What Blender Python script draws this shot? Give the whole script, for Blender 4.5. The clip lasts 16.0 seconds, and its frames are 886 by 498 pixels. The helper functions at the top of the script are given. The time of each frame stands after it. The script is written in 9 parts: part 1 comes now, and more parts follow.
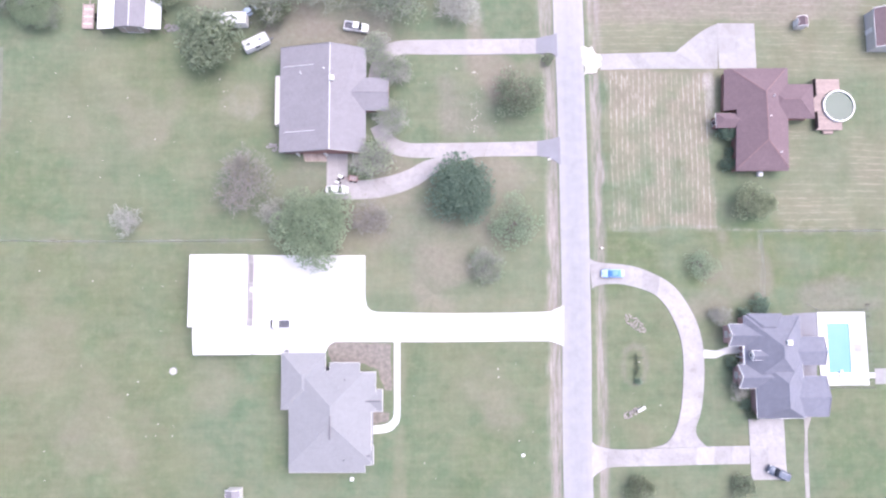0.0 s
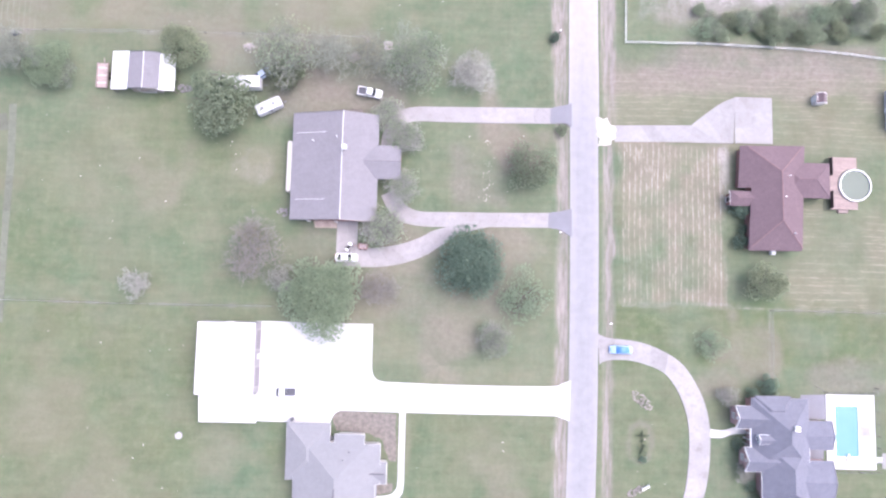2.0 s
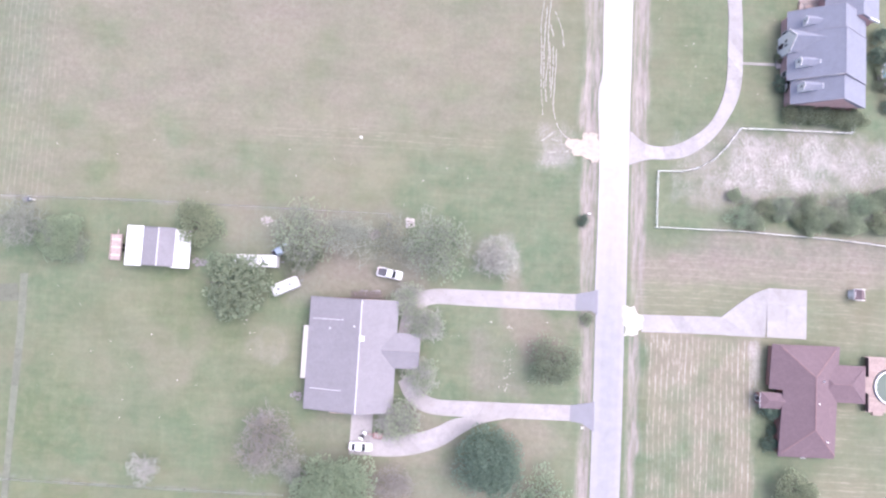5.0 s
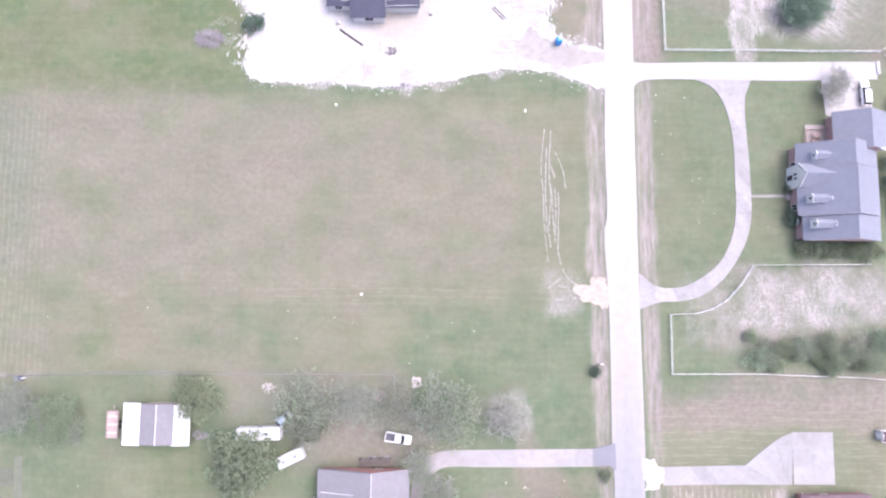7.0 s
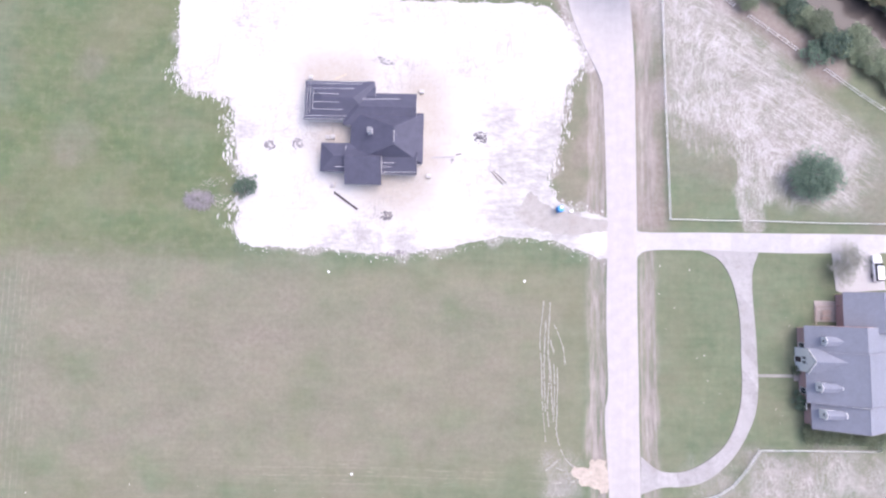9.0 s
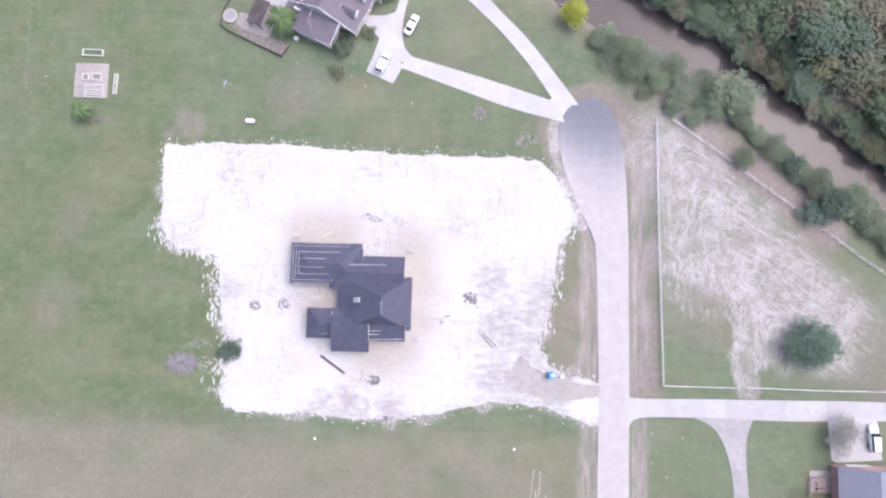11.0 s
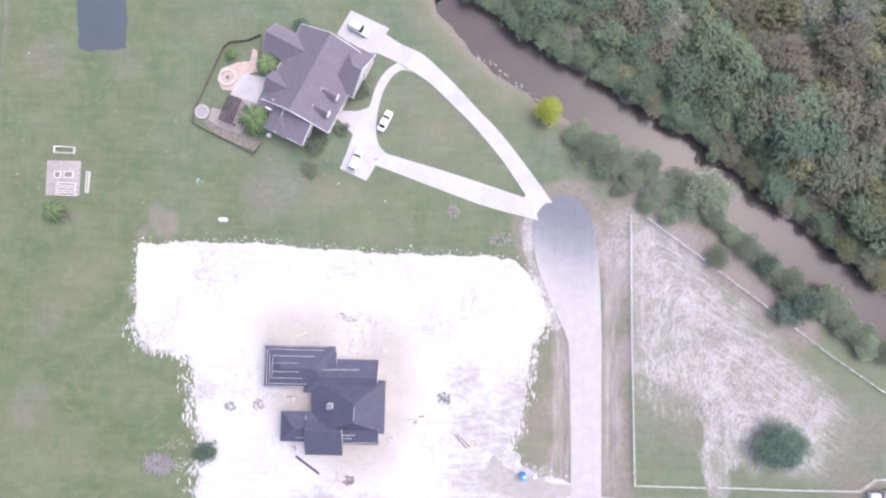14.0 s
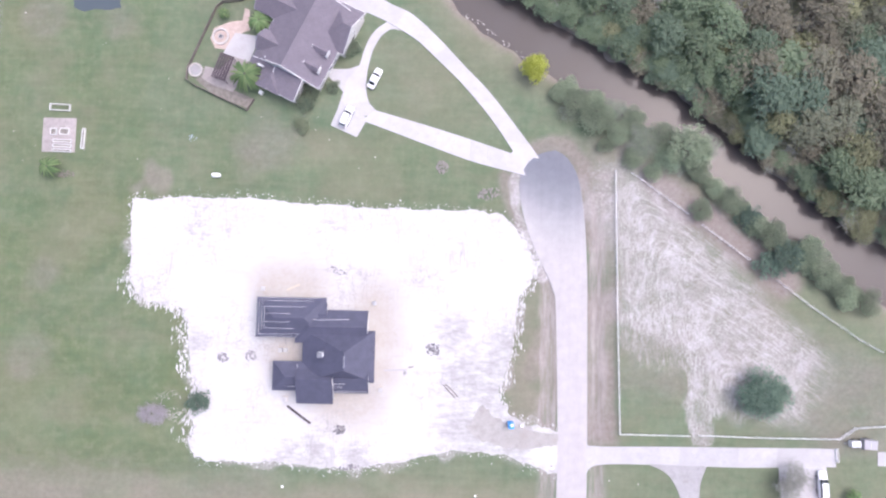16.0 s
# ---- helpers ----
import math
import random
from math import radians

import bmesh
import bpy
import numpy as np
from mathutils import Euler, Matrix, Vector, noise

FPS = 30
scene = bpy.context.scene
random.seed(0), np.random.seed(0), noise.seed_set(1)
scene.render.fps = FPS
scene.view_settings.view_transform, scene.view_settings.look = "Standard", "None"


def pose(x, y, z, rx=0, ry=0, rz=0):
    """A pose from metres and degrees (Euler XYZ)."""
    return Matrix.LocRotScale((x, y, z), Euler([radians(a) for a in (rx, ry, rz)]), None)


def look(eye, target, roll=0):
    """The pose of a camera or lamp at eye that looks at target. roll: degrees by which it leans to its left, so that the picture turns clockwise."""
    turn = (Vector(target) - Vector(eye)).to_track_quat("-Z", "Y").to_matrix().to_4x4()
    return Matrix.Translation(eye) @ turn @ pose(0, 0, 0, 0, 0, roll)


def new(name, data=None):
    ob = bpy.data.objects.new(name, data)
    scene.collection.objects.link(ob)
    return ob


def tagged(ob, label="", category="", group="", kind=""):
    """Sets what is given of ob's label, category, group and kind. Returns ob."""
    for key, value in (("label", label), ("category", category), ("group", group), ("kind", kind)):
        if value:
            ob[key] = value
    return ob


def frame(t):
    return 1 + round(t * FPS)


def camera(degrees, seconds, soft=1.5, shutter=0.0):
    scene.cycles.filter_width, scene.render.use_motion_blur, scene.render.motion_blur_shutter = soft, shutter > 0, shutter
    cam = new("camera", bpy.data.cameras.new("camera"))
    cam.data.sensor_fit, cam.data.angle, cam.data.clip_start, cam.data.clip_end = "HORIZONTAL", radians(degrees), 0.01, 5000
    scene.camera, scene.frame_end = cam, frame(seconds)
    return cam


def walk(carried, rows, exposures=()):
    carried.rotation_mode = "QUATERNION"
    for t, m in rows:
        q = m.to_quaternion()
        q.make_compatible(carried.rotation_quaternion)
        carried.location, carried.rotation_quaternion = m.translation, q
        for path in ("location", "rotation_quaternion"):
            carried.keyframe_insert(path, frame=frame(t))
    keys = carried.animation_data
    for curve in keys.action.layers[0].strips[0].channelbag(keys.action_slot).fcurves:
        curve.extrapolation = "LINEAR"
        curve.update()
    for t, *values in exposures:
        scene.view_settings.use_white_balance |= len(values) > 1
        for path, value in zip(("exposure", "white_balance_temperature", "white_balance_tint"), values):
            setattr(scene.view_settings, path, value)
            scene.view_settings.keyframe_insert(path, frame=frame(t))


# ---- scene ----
import collections

cam = camera(78.0, 16.0, soft=2.3)
# seconds, x, y, z, tilt, lean, turn
ROWS = [
    (0, -0.01, 0.01, 119.56, 4.73, -0.96, -0.29),
    (0.5, -0.24, 2.68, 119.70, 4.58, -0.89, 0.08),
    (1, -0.52, 6.34, 119.88, 4.52, -0.82, 0.47),
    (1.5, -0.92, 11.13, 120.16, 4.48, -0.76, 0.92),
    (2, -1.23, 16.47, 120.37, 4.21, -0.65, 1.38),
    (2.5, -1.93, 22.64, 120.31, 4.16, -0.59, 1.86),
    (3, -2.65, 29.00, 120.22, 3.87, -0.48, 2.15),
    (3.5, -3.39, 35.88, 120.08, 3.78, -0.38, 2.64),
    (4, -4.09, 43.31, 119.71, 3.80, -0.31, 4.71),
    (4.2, -4.36, 46.24, 119.59, 3.57, -0.26, 4.87),
    (6.3, -7.83, 78.21, 118.10, 4.73, 0.02, -0.00),
    (6.5, -7.85, 81.43, 117.68, 4.86, 0.04, 0.10),
    (7, -7.93, 89.90, 117.42, 4.67, 0.09, 0.38),
    (7.5, -7.95, 98.98, 117.05, 4.87, 0.12, 0.65),
    (8, -7.78, 107.60, 116.83, 4.79, 0.14, 0.81),
    (8.5, -7.50, 116.59, 116.62, 4.87, 0.16, 1.04),
    (9, -7.09, 126.07, 116.31, 5.16, 0.19, 1.23),
    (9.5, -6.76, 135.55, 116.11, 4.83, 0.20, 1.22),
    (10, -6.26, 145.71, 116.01, 4.80, 0.20, 1.40),
    (10.2, -6.07, 149.26, 116.20, 4.88, 0.21, 1.40),
    (12.3, -3.70, 179.79, 117.61, 3.64, 0.15, 1.84),
    (12.5, -3.20, 181.93, 117.77, 3.59, 0.14, 1.95),
    (13, -2.38, 185.12, 118.18, 3.18, 0.12, 1.70),
    (13.5, -1.59, 186.77, 118.43, 3.08, 0.10, 1.35),
    (14, -0.69, 186.92, 118.70, 3.00, 0.08, 1.27),
    (14.5, 0.05, 185.67, 119.02, 2.98, 0.06, 1.38),
    (15, 0.91, 183.33, 119.41, 2.89, 0.05, 1.38),
    (15.5, 1.58, 180.09, 119.94, 2.97, 0.04, 1.11),
    (16, 1.88, 176.50, 120.47, 3.14, 0.03, 1.18),
]
walk(cam, [(t, pose(x, y, z, a, b, c)) for t, x, y, z, a, b, c in ROWS],
     exposures=[(0.0, 1.42, 5700, 19), (2.5, 1.39, 5700, 20), (4.0, 1.45, 5700, 21), (7.0, 1.40, 5750, 20), (9.0, 1.14, 5750, 18), (10.0, 1.02, 5700, 17), (12.5, 1.06, 5700, 16), (16.0, 1.11, 5700, 16.5)])

# ---- light ----
SUN_FROM = Vector((0.43, 0.2, 0.88)).normalized()
world = bpy.data.worlds.new("sky")
scene.world = world
world.use_nodes = True
sky = world.node_tree.nodes.new("ShaderNodeTexSky")
sky.sky_type, sky.sun_disc = "NISHITA", False
sky.sun_elevation = math.asin(SUN_FROM.z)
sky.sun_rotation = math.atan2(SUN_FROM.x, SUN_FROM.y)
sky.air_density, sky.dust_density, sky.ozone_density = 1.0, 7.0, 0.4
backing = world.node_tree.nodes["Background"]
backing.inputs["Strength"].default_value = 0.13
world.node_tree.links.new(sky.outputs["Color"], backing.inputs["Color"])
sun = new("sun", bpy.data.lights.new("sun", "SUN"))
sun.data.energy, sun.data.angle, sun.data.color = 1.15, radians(110), (1.0, 0.97, 0.96)
sun.matrix_world = look(SUN_FROM * 200, (0, 0, 0))


# ---- materials ----
def nodes_of(name):
    m = bpy.data.materials.new(name)
    m.use_nodes = True
    return m, m.node_tree, m.node_tree.nodes["Principled BSDF"]


def link(tree, a, b):
    tree.links.new(a, b)


def noise_node(tree, scale, detail=4.0, rough=0.6, coords=None, stretch=None):
    n = tree.nodes.new("ShaderNodeTexNoise")
    n.inputs["Scale"].default_value, n.inputs["Detail"].default_value, n.inputs["Roughness"].default_value = scale, detail, rough
    if coords is None:
        coords = tree.nodes.new("ShaderNodeNewGeometry").outputs["Position"]
    if stretch:
        mp = tree.nodes.new("ShaderNodeMapping")
        mp.inputs["Scale"].default_value = stretch
        link(tree, coords, mp.inputs["Vector"])
        coords = mp.outputs["Vector"]
    link(tree, coords, n.inputs["Vector"])
    return n.outputs["Fac"]


def ranged(tree, value, a, b, c=0.0, d=1.0):
    n = tree.nodes.new("ShaderNodeMapRange")
    n.inputs["From Min"].default_value, n.inputs["From Max"].default_value = a, b
    n.inputs["To Min"].default_value, n.inputs["To Max"].default_value = c, d
    link(tree, value, n.inputs["Value"])
    return n.outputs["Result"]


def maths(tree, op, a, b):
    n = tree.nodes.new("ShaderNodeMath")
    n.operation = op
    for k, v in enumerate((a, b)):
        if isinstance(v, (int, float)):
            n.inputs[k].default_value = v
        else:
            link(tree, v, n.inputs[k])
    return n.outputs[0]


def mixed(tree, fac, a, b, blend="MIX"):
    n = tree.nodes.new("ShaderNodeMix")
    n.data_type, n.blend_type = "RGBA", blend
    for k, v in ((0, fac), (6, a), (7, b)):
        if isinstance(v, (int, float)):
            n.inputs[k].default_value = v
        elif isinstance(v, tuple):
            n.inputs[k].default_value = (*v, 1)
        else:
            link(tree, v, n.inputs[k])
    return n.outputs[2]


def bumped(tree, bsdf, height, strength=0.4, distance=0.05):
    n = tree.nodes.new("ShaderNodeBump")
    n.inputs["Strength"].default_value, n.inputs["Distance"].default_value = strength, distance
    link(tree, height, n.inputs["Height"])
    link(tree, n.outputs["Normal"], bsdf.inputs["Normal"])


def object_random(tree):
    return tree.nodes.new("ShaderNodeObjectInfo").outputs["Random"]


def plain(name, colour, rough=0.6, metal=0.0, vary=0.12, scale=2.0, fine=14.0, tone=0.0, spec=0.3):
    """A surface with grain and blotches round one colour; tone varies it from object to object."""
    m, tree, b = nodes_of(name)
    blotch, grain = noise_node(tree, scale, 3), noise_node(tree, fine, 2)
    f = maths(tree, "MULTIPLY", ranged(tree, blotch, 0.25, 0.75, 1 - vary, 1 + vary), ranged(tree, grain, 0.2, 0.8, 1 - vary * 0.7, 1 + vary * 0.7))
    if tone:
        f = maths(tree, "MULTIPLY", f, ranged(tree, object_random(tree), 0, 1, 1 - tone, 1 + tone))
    c = mixed(tree, 1.0, colour, f, "MULTIPLY")
    link(tree, c, b.inputs["Base Color"])
    b.inputs["Roughness"].default_value, b.inputs["Metallic"].default_value = rough, metal
    b.inputs["Specular IOR Level"].default_value = spec
    bumped(tree, b, grain, 0.15, 0.01)
    return m


def shingle(name, colour, vary=0.12, course=0.075):
    """Roof shingles: level courses with tabs of slightly different tone, streaks and faded patches."""
    m, tree, b = nodes_of(name)
    pos = tree.nodes.new("ShaderNodeNewGeometry").outputs["Position"]
    split = tree.nodes.new("ShaderNodeSeparateXYZ")
    link(tree, pos, split.inputs[0])
    saw = maths(tree, "FRACT", maths(tree, "DIVIDE", split.outputs["Z"], course), 0)
    tabs = noise_node(tree, 5.0, 2, 0.7, pos, (1, 1, 4))
    blotch = noise_node(tree, 0.35, 4, 0.6, pos)
    streak = noise_node(tree, 1.2, 3, 0.6, pos, (1, 1, 0.2))
    f = maths(tree, "MULTIPLY", ranged(tree, tabs, 0.25, 0.75, 1 - vary, 1 + vary), ranged(tree, blotch, 0.3, 0.7, 1 - vary * 0.4, 1 + vary * 0.4))
    f = maths(tree, "MULTIPLY", f, ranged(tree, streak, 0.3, 0.7, 1 - vary * 0.5, 1 + vary * 0.5))
    f = maths(tree, "MULTIPLY", f, ranged(tree, saw, 0, 0.2, 0.86, 1.0))
    link(tree, mixed(tree, 1.0, colour, f, "MULTIPLY"), b.inputs["Base Color"])
    b.inputs["Roughness"].default_value = 0.85
    b.inputs["Specular IOR Level"].default_value = 0.3
    bumped(tree, b, saw, 0.5, 0.02)
    return m


def leaf(name, colour, other, vary=0.45, third=None):
    """Foliage: each leaf clump and each tree of its own tone, a little light coming through."""
    m, tree, b = nodes_of(name)
    isle = tree.nodes.new("ShaderNodeNewGeometry").outputs["Random Per Island"]
    c = mixed(tree, ranged(tree, isle, 0, 1, 0, 0.8), colour, other)
    if third:
        odd = maths(tree, "FRACT", maths(tree, "MULTIPLY", object_random(tree), 7.3), 0.0)
        c = mixed(tree, ranged(tree, odd, 0.5, 1.0, 0, 0.9), c, third)
    f = maths(tree, "MULTIPLY", ranged(tree, noise_node(tree, 0.6, 3), 0.3, 0.7, 1 - vary * 0.6, 1 + vary * 0.6), ranged(tree, object_random(tree), 0, 1, 1 - vary, 1 + vary))
    link(tree, mixed(tree, 1.0, c, f, "MULTIPLY"), b.inputs["Base Color"])
    b.inputs["Roughness"].default_value = 0.7
    b.inputs["Specular IOR Level"].default_value = 0.2
    through_light = tree.nodes.new("ShaderNodeBsdfTranslucent")
    both = tree.nodes.new("ShaderNodeMixShader")
    both.inputs[0].default_value = 0.5
    link(tree, b.inputs["Base Color"].links[0].from_socket, through_light.inputs["Color"])
    link(tree, b.outputs[0], both.inputs[1])
    link(tree, through_light.outputs[0], both.inputs[2])
    link(tree, both.outputs[0], tree.nodes["Material Output"].inputs["Surface"])
    return m


def glassy(name, colour, rough=0.08):
    m, tree, b = nodes_of(name)
    link(tree, mixed(tree, noise_node(tree, 1.5, 2), colour, tuple(v * 0.8 for v in colour)), b.inputs["Base Color"])
    b.inputs["Roughness"].default_value = rough
    return m


def concrete(name, colour, vary=0.1, stain=(0.5, 0.46, 0.42), stained=0.25):
    m, tree, b = nodes_of(name)
    blotch, fine, big = noise_node(tree, 0.7, 5, 0.65), noise_node(tree, 6, 3), noise_node(tree, 0.17, 3)
    f = maths(tree, "MULTIPLY", ranged(tree, blotch, 0.25, 0.75, 1 - vary, 1 + vary), ranged(tree, fine, 0.2, 0.8, 1 - vary * 0.6, 1 + vary * 0.6))
    f = maths(tree, "MULTIPLY", f, ranged(tree, object_random(tree), 0, 1, 1 - vary * 0.5, 1 + vary * 0.5))
    c = mixed(tree, 1.0, colour, f, "MULTIPLY")
    c = mixed(tree, ranged(tree, maths(tree, "MULTIPLY", big, blotch), 0.25, 0.42, 0, stained), c, tuple(p * q for p, q in zip(colour, stain)))
    link(tree, c, b.inputs["Base Color"])
    b.inputs["Roughness"].default_value = 0.88
    b.inputs["Specular IOR Level"].default_value = 0.25
    bumped(tree, b, fine, 0.2, 0.01)
    return m


def asphalt_material():
    """Worn asphalt: sun-bleached along most of its length, dusty by the building site, fresh and dark at the turning head."""
    m, tree, b = nodes_of("asphalt")
    tones = tree.nodes.new("ShaderNodeVertexColor")
    tones.layer_name = "tone"
    split = tree.nodes.new("ShaderNodeSeparateColor")
    link(tree, tones.outputs["Color"], split.inputs[0])
    grain, blotch = noise_node(tree, 9, 3), noise_node(tree, 0.5, 4)
    tracks = noise_node(tree, 1.0, 3, 0.6, None, (1.1, 0.03, 1))
    c = mixed(tree, split.outputs["Red"], (0.231, 0.225, 0.239), (0.13, 0.132, 0.152))
    c = mixed(tree, split.outputs["Green"], c, (0.336, 0.31, 0.309))
    f = maths(tree, "MULTIPLY", ranged(tree, blotch, 0.3, 0.7, 0.93, 1.07), ranged(tree, grain, 0.25, 0.75, 0.94, 1.06))
    f = maths(tree, "MULTIPLY", f, ranged(tree, tracks, 0.3, 0.7, 0.97, 1.03))
    link(tree, mixed(tree, 1.0, c, f, "MULTIPLY"), b.inputs["Base Color"])
    b.inputs["Roughness"].default_value = 0.85
    bumped(tree, b, grain, 0.25, 0.01)
    return m


def grass_material():
    """Lawns and fields. The vertex layers say where the turf is dry, bare, muddy, lush or lies in mown rows."""
    m, tree, b = nodes_of("turf")
    pos = tree.nodes.new("ShaderNodeNewGeometry").outputs["Position"]
    parts = []
    for layer in ("tone", "rows"):
        v = tree.nodes.new("ShaderNodeVertexColor")
        v.layer_name = layer
        s = tree.nodes.new("ShaderNodeSeparateColor")
        link(tree, v.outputs["Color"], s.inputs[0])
        parts += [s.outputs["Red"], s.outputs["Green"], s.outputs["Blue"]]
        verge = v.outputs["Alpha"]
    dry, bare, mud, across, along, lush = parts
    huge, big = noise_node(tree, 0.035, 4, 0.55, pos), noise_node(tree, 0.16, 5, 0.6, pos)
    mid, fine = noise_node(tree, 0.9, 4, 0.65, pos), noise_node(tree, 5.0, 3, 0.7, pos)
    c = mixed(tree, ranged(tree, big, 0.35, 0.65), (0.092, 0.127, 0.077), (0.122, 0.144, 0.095))
    c = mixed(tree, ranged(tree, huge, 0.38, 0.68, 0, 0.45), c, (0.152, 0.15, 0.1))
    c = mixed(tree, lush, c, mixed(tree, ranged(tree, big, 0.3, 0.7), (0.082, 0.109, 0.053), (0.109, 0.129, 0.065)))

    drift = noise_node(tree, 0.055, 5, 0.58, pos, (1.0, 0.8, 1))
    c = mixed(tree, ranged(tree, drift, 0.5, 0.72, 0, 0.4), c, (0.148, 0.138, 0.086))
    # mowing streaks, weeds and thin places
    streaks = noise_node(tree, 1.0, 4, 0.6, pos, (0.09, 0.9, 1))
    weeds = noise_node(tree, 0.42, 5, 0.7, pos)
    c = mixed(tree, ranged(tree, weeds, 0.5, 0.72, 0, 0.6), c, (0.158, 0.164, 0.106))
    c = mixed(tree, ranged(tree, weeds, 0.48, 0.28, 0, 0.5), c, (0.084, 0.116, 0.07))
    c = mixed(tree, ranged(tree, noise_node(tree, 0.085, 5, 0.62, pos, (1.0, 1.4, 1)), 0.5, 0.72, 0, 0.6), c, (0.152, 0.144, 0.1))
    c = mixed(tree, 1.0, c, ranged(tree, streaks, 0.3, 0.7, 0.945, 1.055), "MULTIPLY")
    c = mixed(tree, 1.0, c, ranged(tree, noise_node(tree, 1.5, 3, 0.6, pos, (0.9, 0.07, 1)), 0.3, 0.7, 0.97, 1.03), "MULTIPLY")

    def blotched(mask, noise_value, amount):
        shift = maths(tree, "MULTIPLY", maths(tree, "SUBTRACT", noise_value, 0.5), amount)
        return ranged(tree, maths(tree, "ADD", mask, maths(tree, "MULTIPLY", shift, ranged(tree, mask, 0.0, 0.15))), 0.02, 0.95)

    patchy = noise_node(tree, 0.16, 4, 0.55, pos, (0.7, 1.2, 1))
    c = mixed(tree, blotched(dry, patchy, 0.55), c, mixed(tree, ranged(tree, big, 0.3, 0.7), (0.162, 0.151, 0.104), (0.182, 0.17, 0.124)))
    c = mixed(tree, blotched(mud, patchy, 0.7), c, mixed(tree, ranged(tree, mid, 0.3, 0.7), (0.17, 0.14, 0.122), (0.212, 0.184, 0.168)))
    soil = blotched(bare, noise_node(tree, 0.3, 5, 0.62, pos, (1.0, 0.7, 1)), 1.9)
    c = mixed(tree, maths(tree, "MULTIPLY", soil, 0.7), c, mixed(tree, ranged(tree, noise_node(tree, 1.3, 5, 0.7, pos), 0.35, 0.65), (0.205, 0.182, 0.172), (0.29, 0.266, 0.262)))
    # trampled verges: crumbled clay with pale gravel washed along the lane
    ruts, crumbs = noise_node(tree, 1.0, 4, 0.65, pos, (1.3, 0.06, 1)), noise_node(tree, 0.9, 5, 0.65, pos, (1.2, 0.2, 1))
    clay = mixed(tree, ranged(tree, crumbs, 0.25, 0.75), (0.186, 0.16, 0.144), (0.292, 0.262, 0.246))
    worn = maths(tree, "ADD", maths(tree, "MULTIPLY", ruts, 0.6), maths(tree, "MULTIPLY", crumbs, 0.4))
    c = mixed(tree, maths(tree, "MULTIPLY", verge, ranged(tree, worn, 0.34, 0.54, 0.1, 0.95)), c, clay)
    # cut hay left in thin windrows, one every 1.3 m
    axes = tree.nodes.new("ShaderNodeSeparateXYZ")
    link(tree, pos, axes.inputs[0])
    wander = maths(tree, "MULTIPLY", maths(tree, "SUBTRACT", noise_node(tree, 0.05, 2, 0.5, pos), 0.5), 1.2)
    for mask, way, step, stretch, straw, most in ((across, "X", 1.27, (1.6, 0.5, 1), (0.36, 0.338, 0.295), 0.85), (along, "Y", 1.55, (0.35, 1.6, 1), (0.33, 0.305, 0.255), 0.45)):
        turn = maths(tree, "FRACT", maths(tree, "ADD", maths(tree, "DIVIDE", axes.outputs[way], step), wander), 0.0)
        line = ranged(tree, maths(tree, "ABSOLUTE", maths(tree, "SUBTRACT", turn, 0.5), 0.0), 0.05, 0.17, 1.0, 0.0)
        loose = ranged(tree, noise_node(tree, 2.2, 3, 0.6, pos, (1.0, 0.12, 1) if way == "X" else (0.12, 1.0, 1)), 0.54, 0.64)
        line = maths(tree, "MAXIMUM", line, maths(tree, "MULTIPLY", loose, 0.6 if way == "X" else 1.0))
        broken = noise_node(tree, 1.1, 4, 0.65, pos, stretch)
        line = maths(tree, "MULTIPLY", line, ranged(tree, broken, 0.4, 0.58, 0.06, 1.0))
        line = maths(tree, "MULTIPLY", line, ranged(tree, noise_node(tree, 0.16, 3, 0.6, pos), 0.34, 0.56, 0.35, 1.0))
        c = mixed(tree, maths(tree, "MULTIPLY", maths(tree, "MULTIPLY", mask, line), most), c, straw)
    tufts = noise_node(tree, 2.1, 3, 0.7, pos)
    broad = ranged(tree, noise_node(tree, 0.11, 4, 0.6, pos, (0.7, 1.1, 1)), 0.3, 0.7, 0.94, 1.06)
    f = maths(tree, "MULTIPLY", maths(tree, "MULTIPLY", broad, ranged(tree, mid, 0.25, 0.75, 0.95, 1.05)), maths(tree, "MULTIPLY", ranged(tree, tufts, 0.25, 0.75, 0.955, 1.045), ranged(tree, fine, 0.25, 0.75, 0.96, 1.04)))
    # dry straw lying in thin curling strands over the bare ground
    for stretch, size, bend, width in (((1.0, 0.4, 1), 0.7, 0.7, 0.04), ((1.0, 1.0, 1), 0.36, 1.4, 0.035), ((1.0, 0.9, 1), 0.8, 0.9, 0.04), ((1.0, 0.8, 1), 2.2, 1.2, 0.07)):
        strand = noise_node(tree, size, 1.2, 0.5, pos, stretch)
        strand.node.inputs["Distortion"].default_value = bend
        thin = ranged(tree, maths(tree, "ABSOLUTE", maths(tree, "SUBTRACT", strand, 0.5), 0.0), 0.0, width, 1.0, 0.0)
        where = maths(tree, "MULTIPLY", ranged(tree, bare, 0.22, 0.6), ranged(tree, noise_node(tree, 0.11, 4, 0.6, pos), 0.38, 0.6, 0.1, 0.68))
        c = mixed(tree, maths(tree, "MULTIPLY", thin, where), c, (0.38, 0.352, 0.35))
    marble = noise_node(tree, 0.19, 6, 0.66, pos, (1.0, 0.75, 1))
    marble.node.inputs["Distortion"].default_value = 0.9
    c = mixed(tree, maths(tree, "MULTIPLY", ranged(tree, bare, 0.18, 0.55), ranged(tree, marble, 0.5, 0.62, 0.0, 0.6)), c, (0.355, 0.33, 0.325))
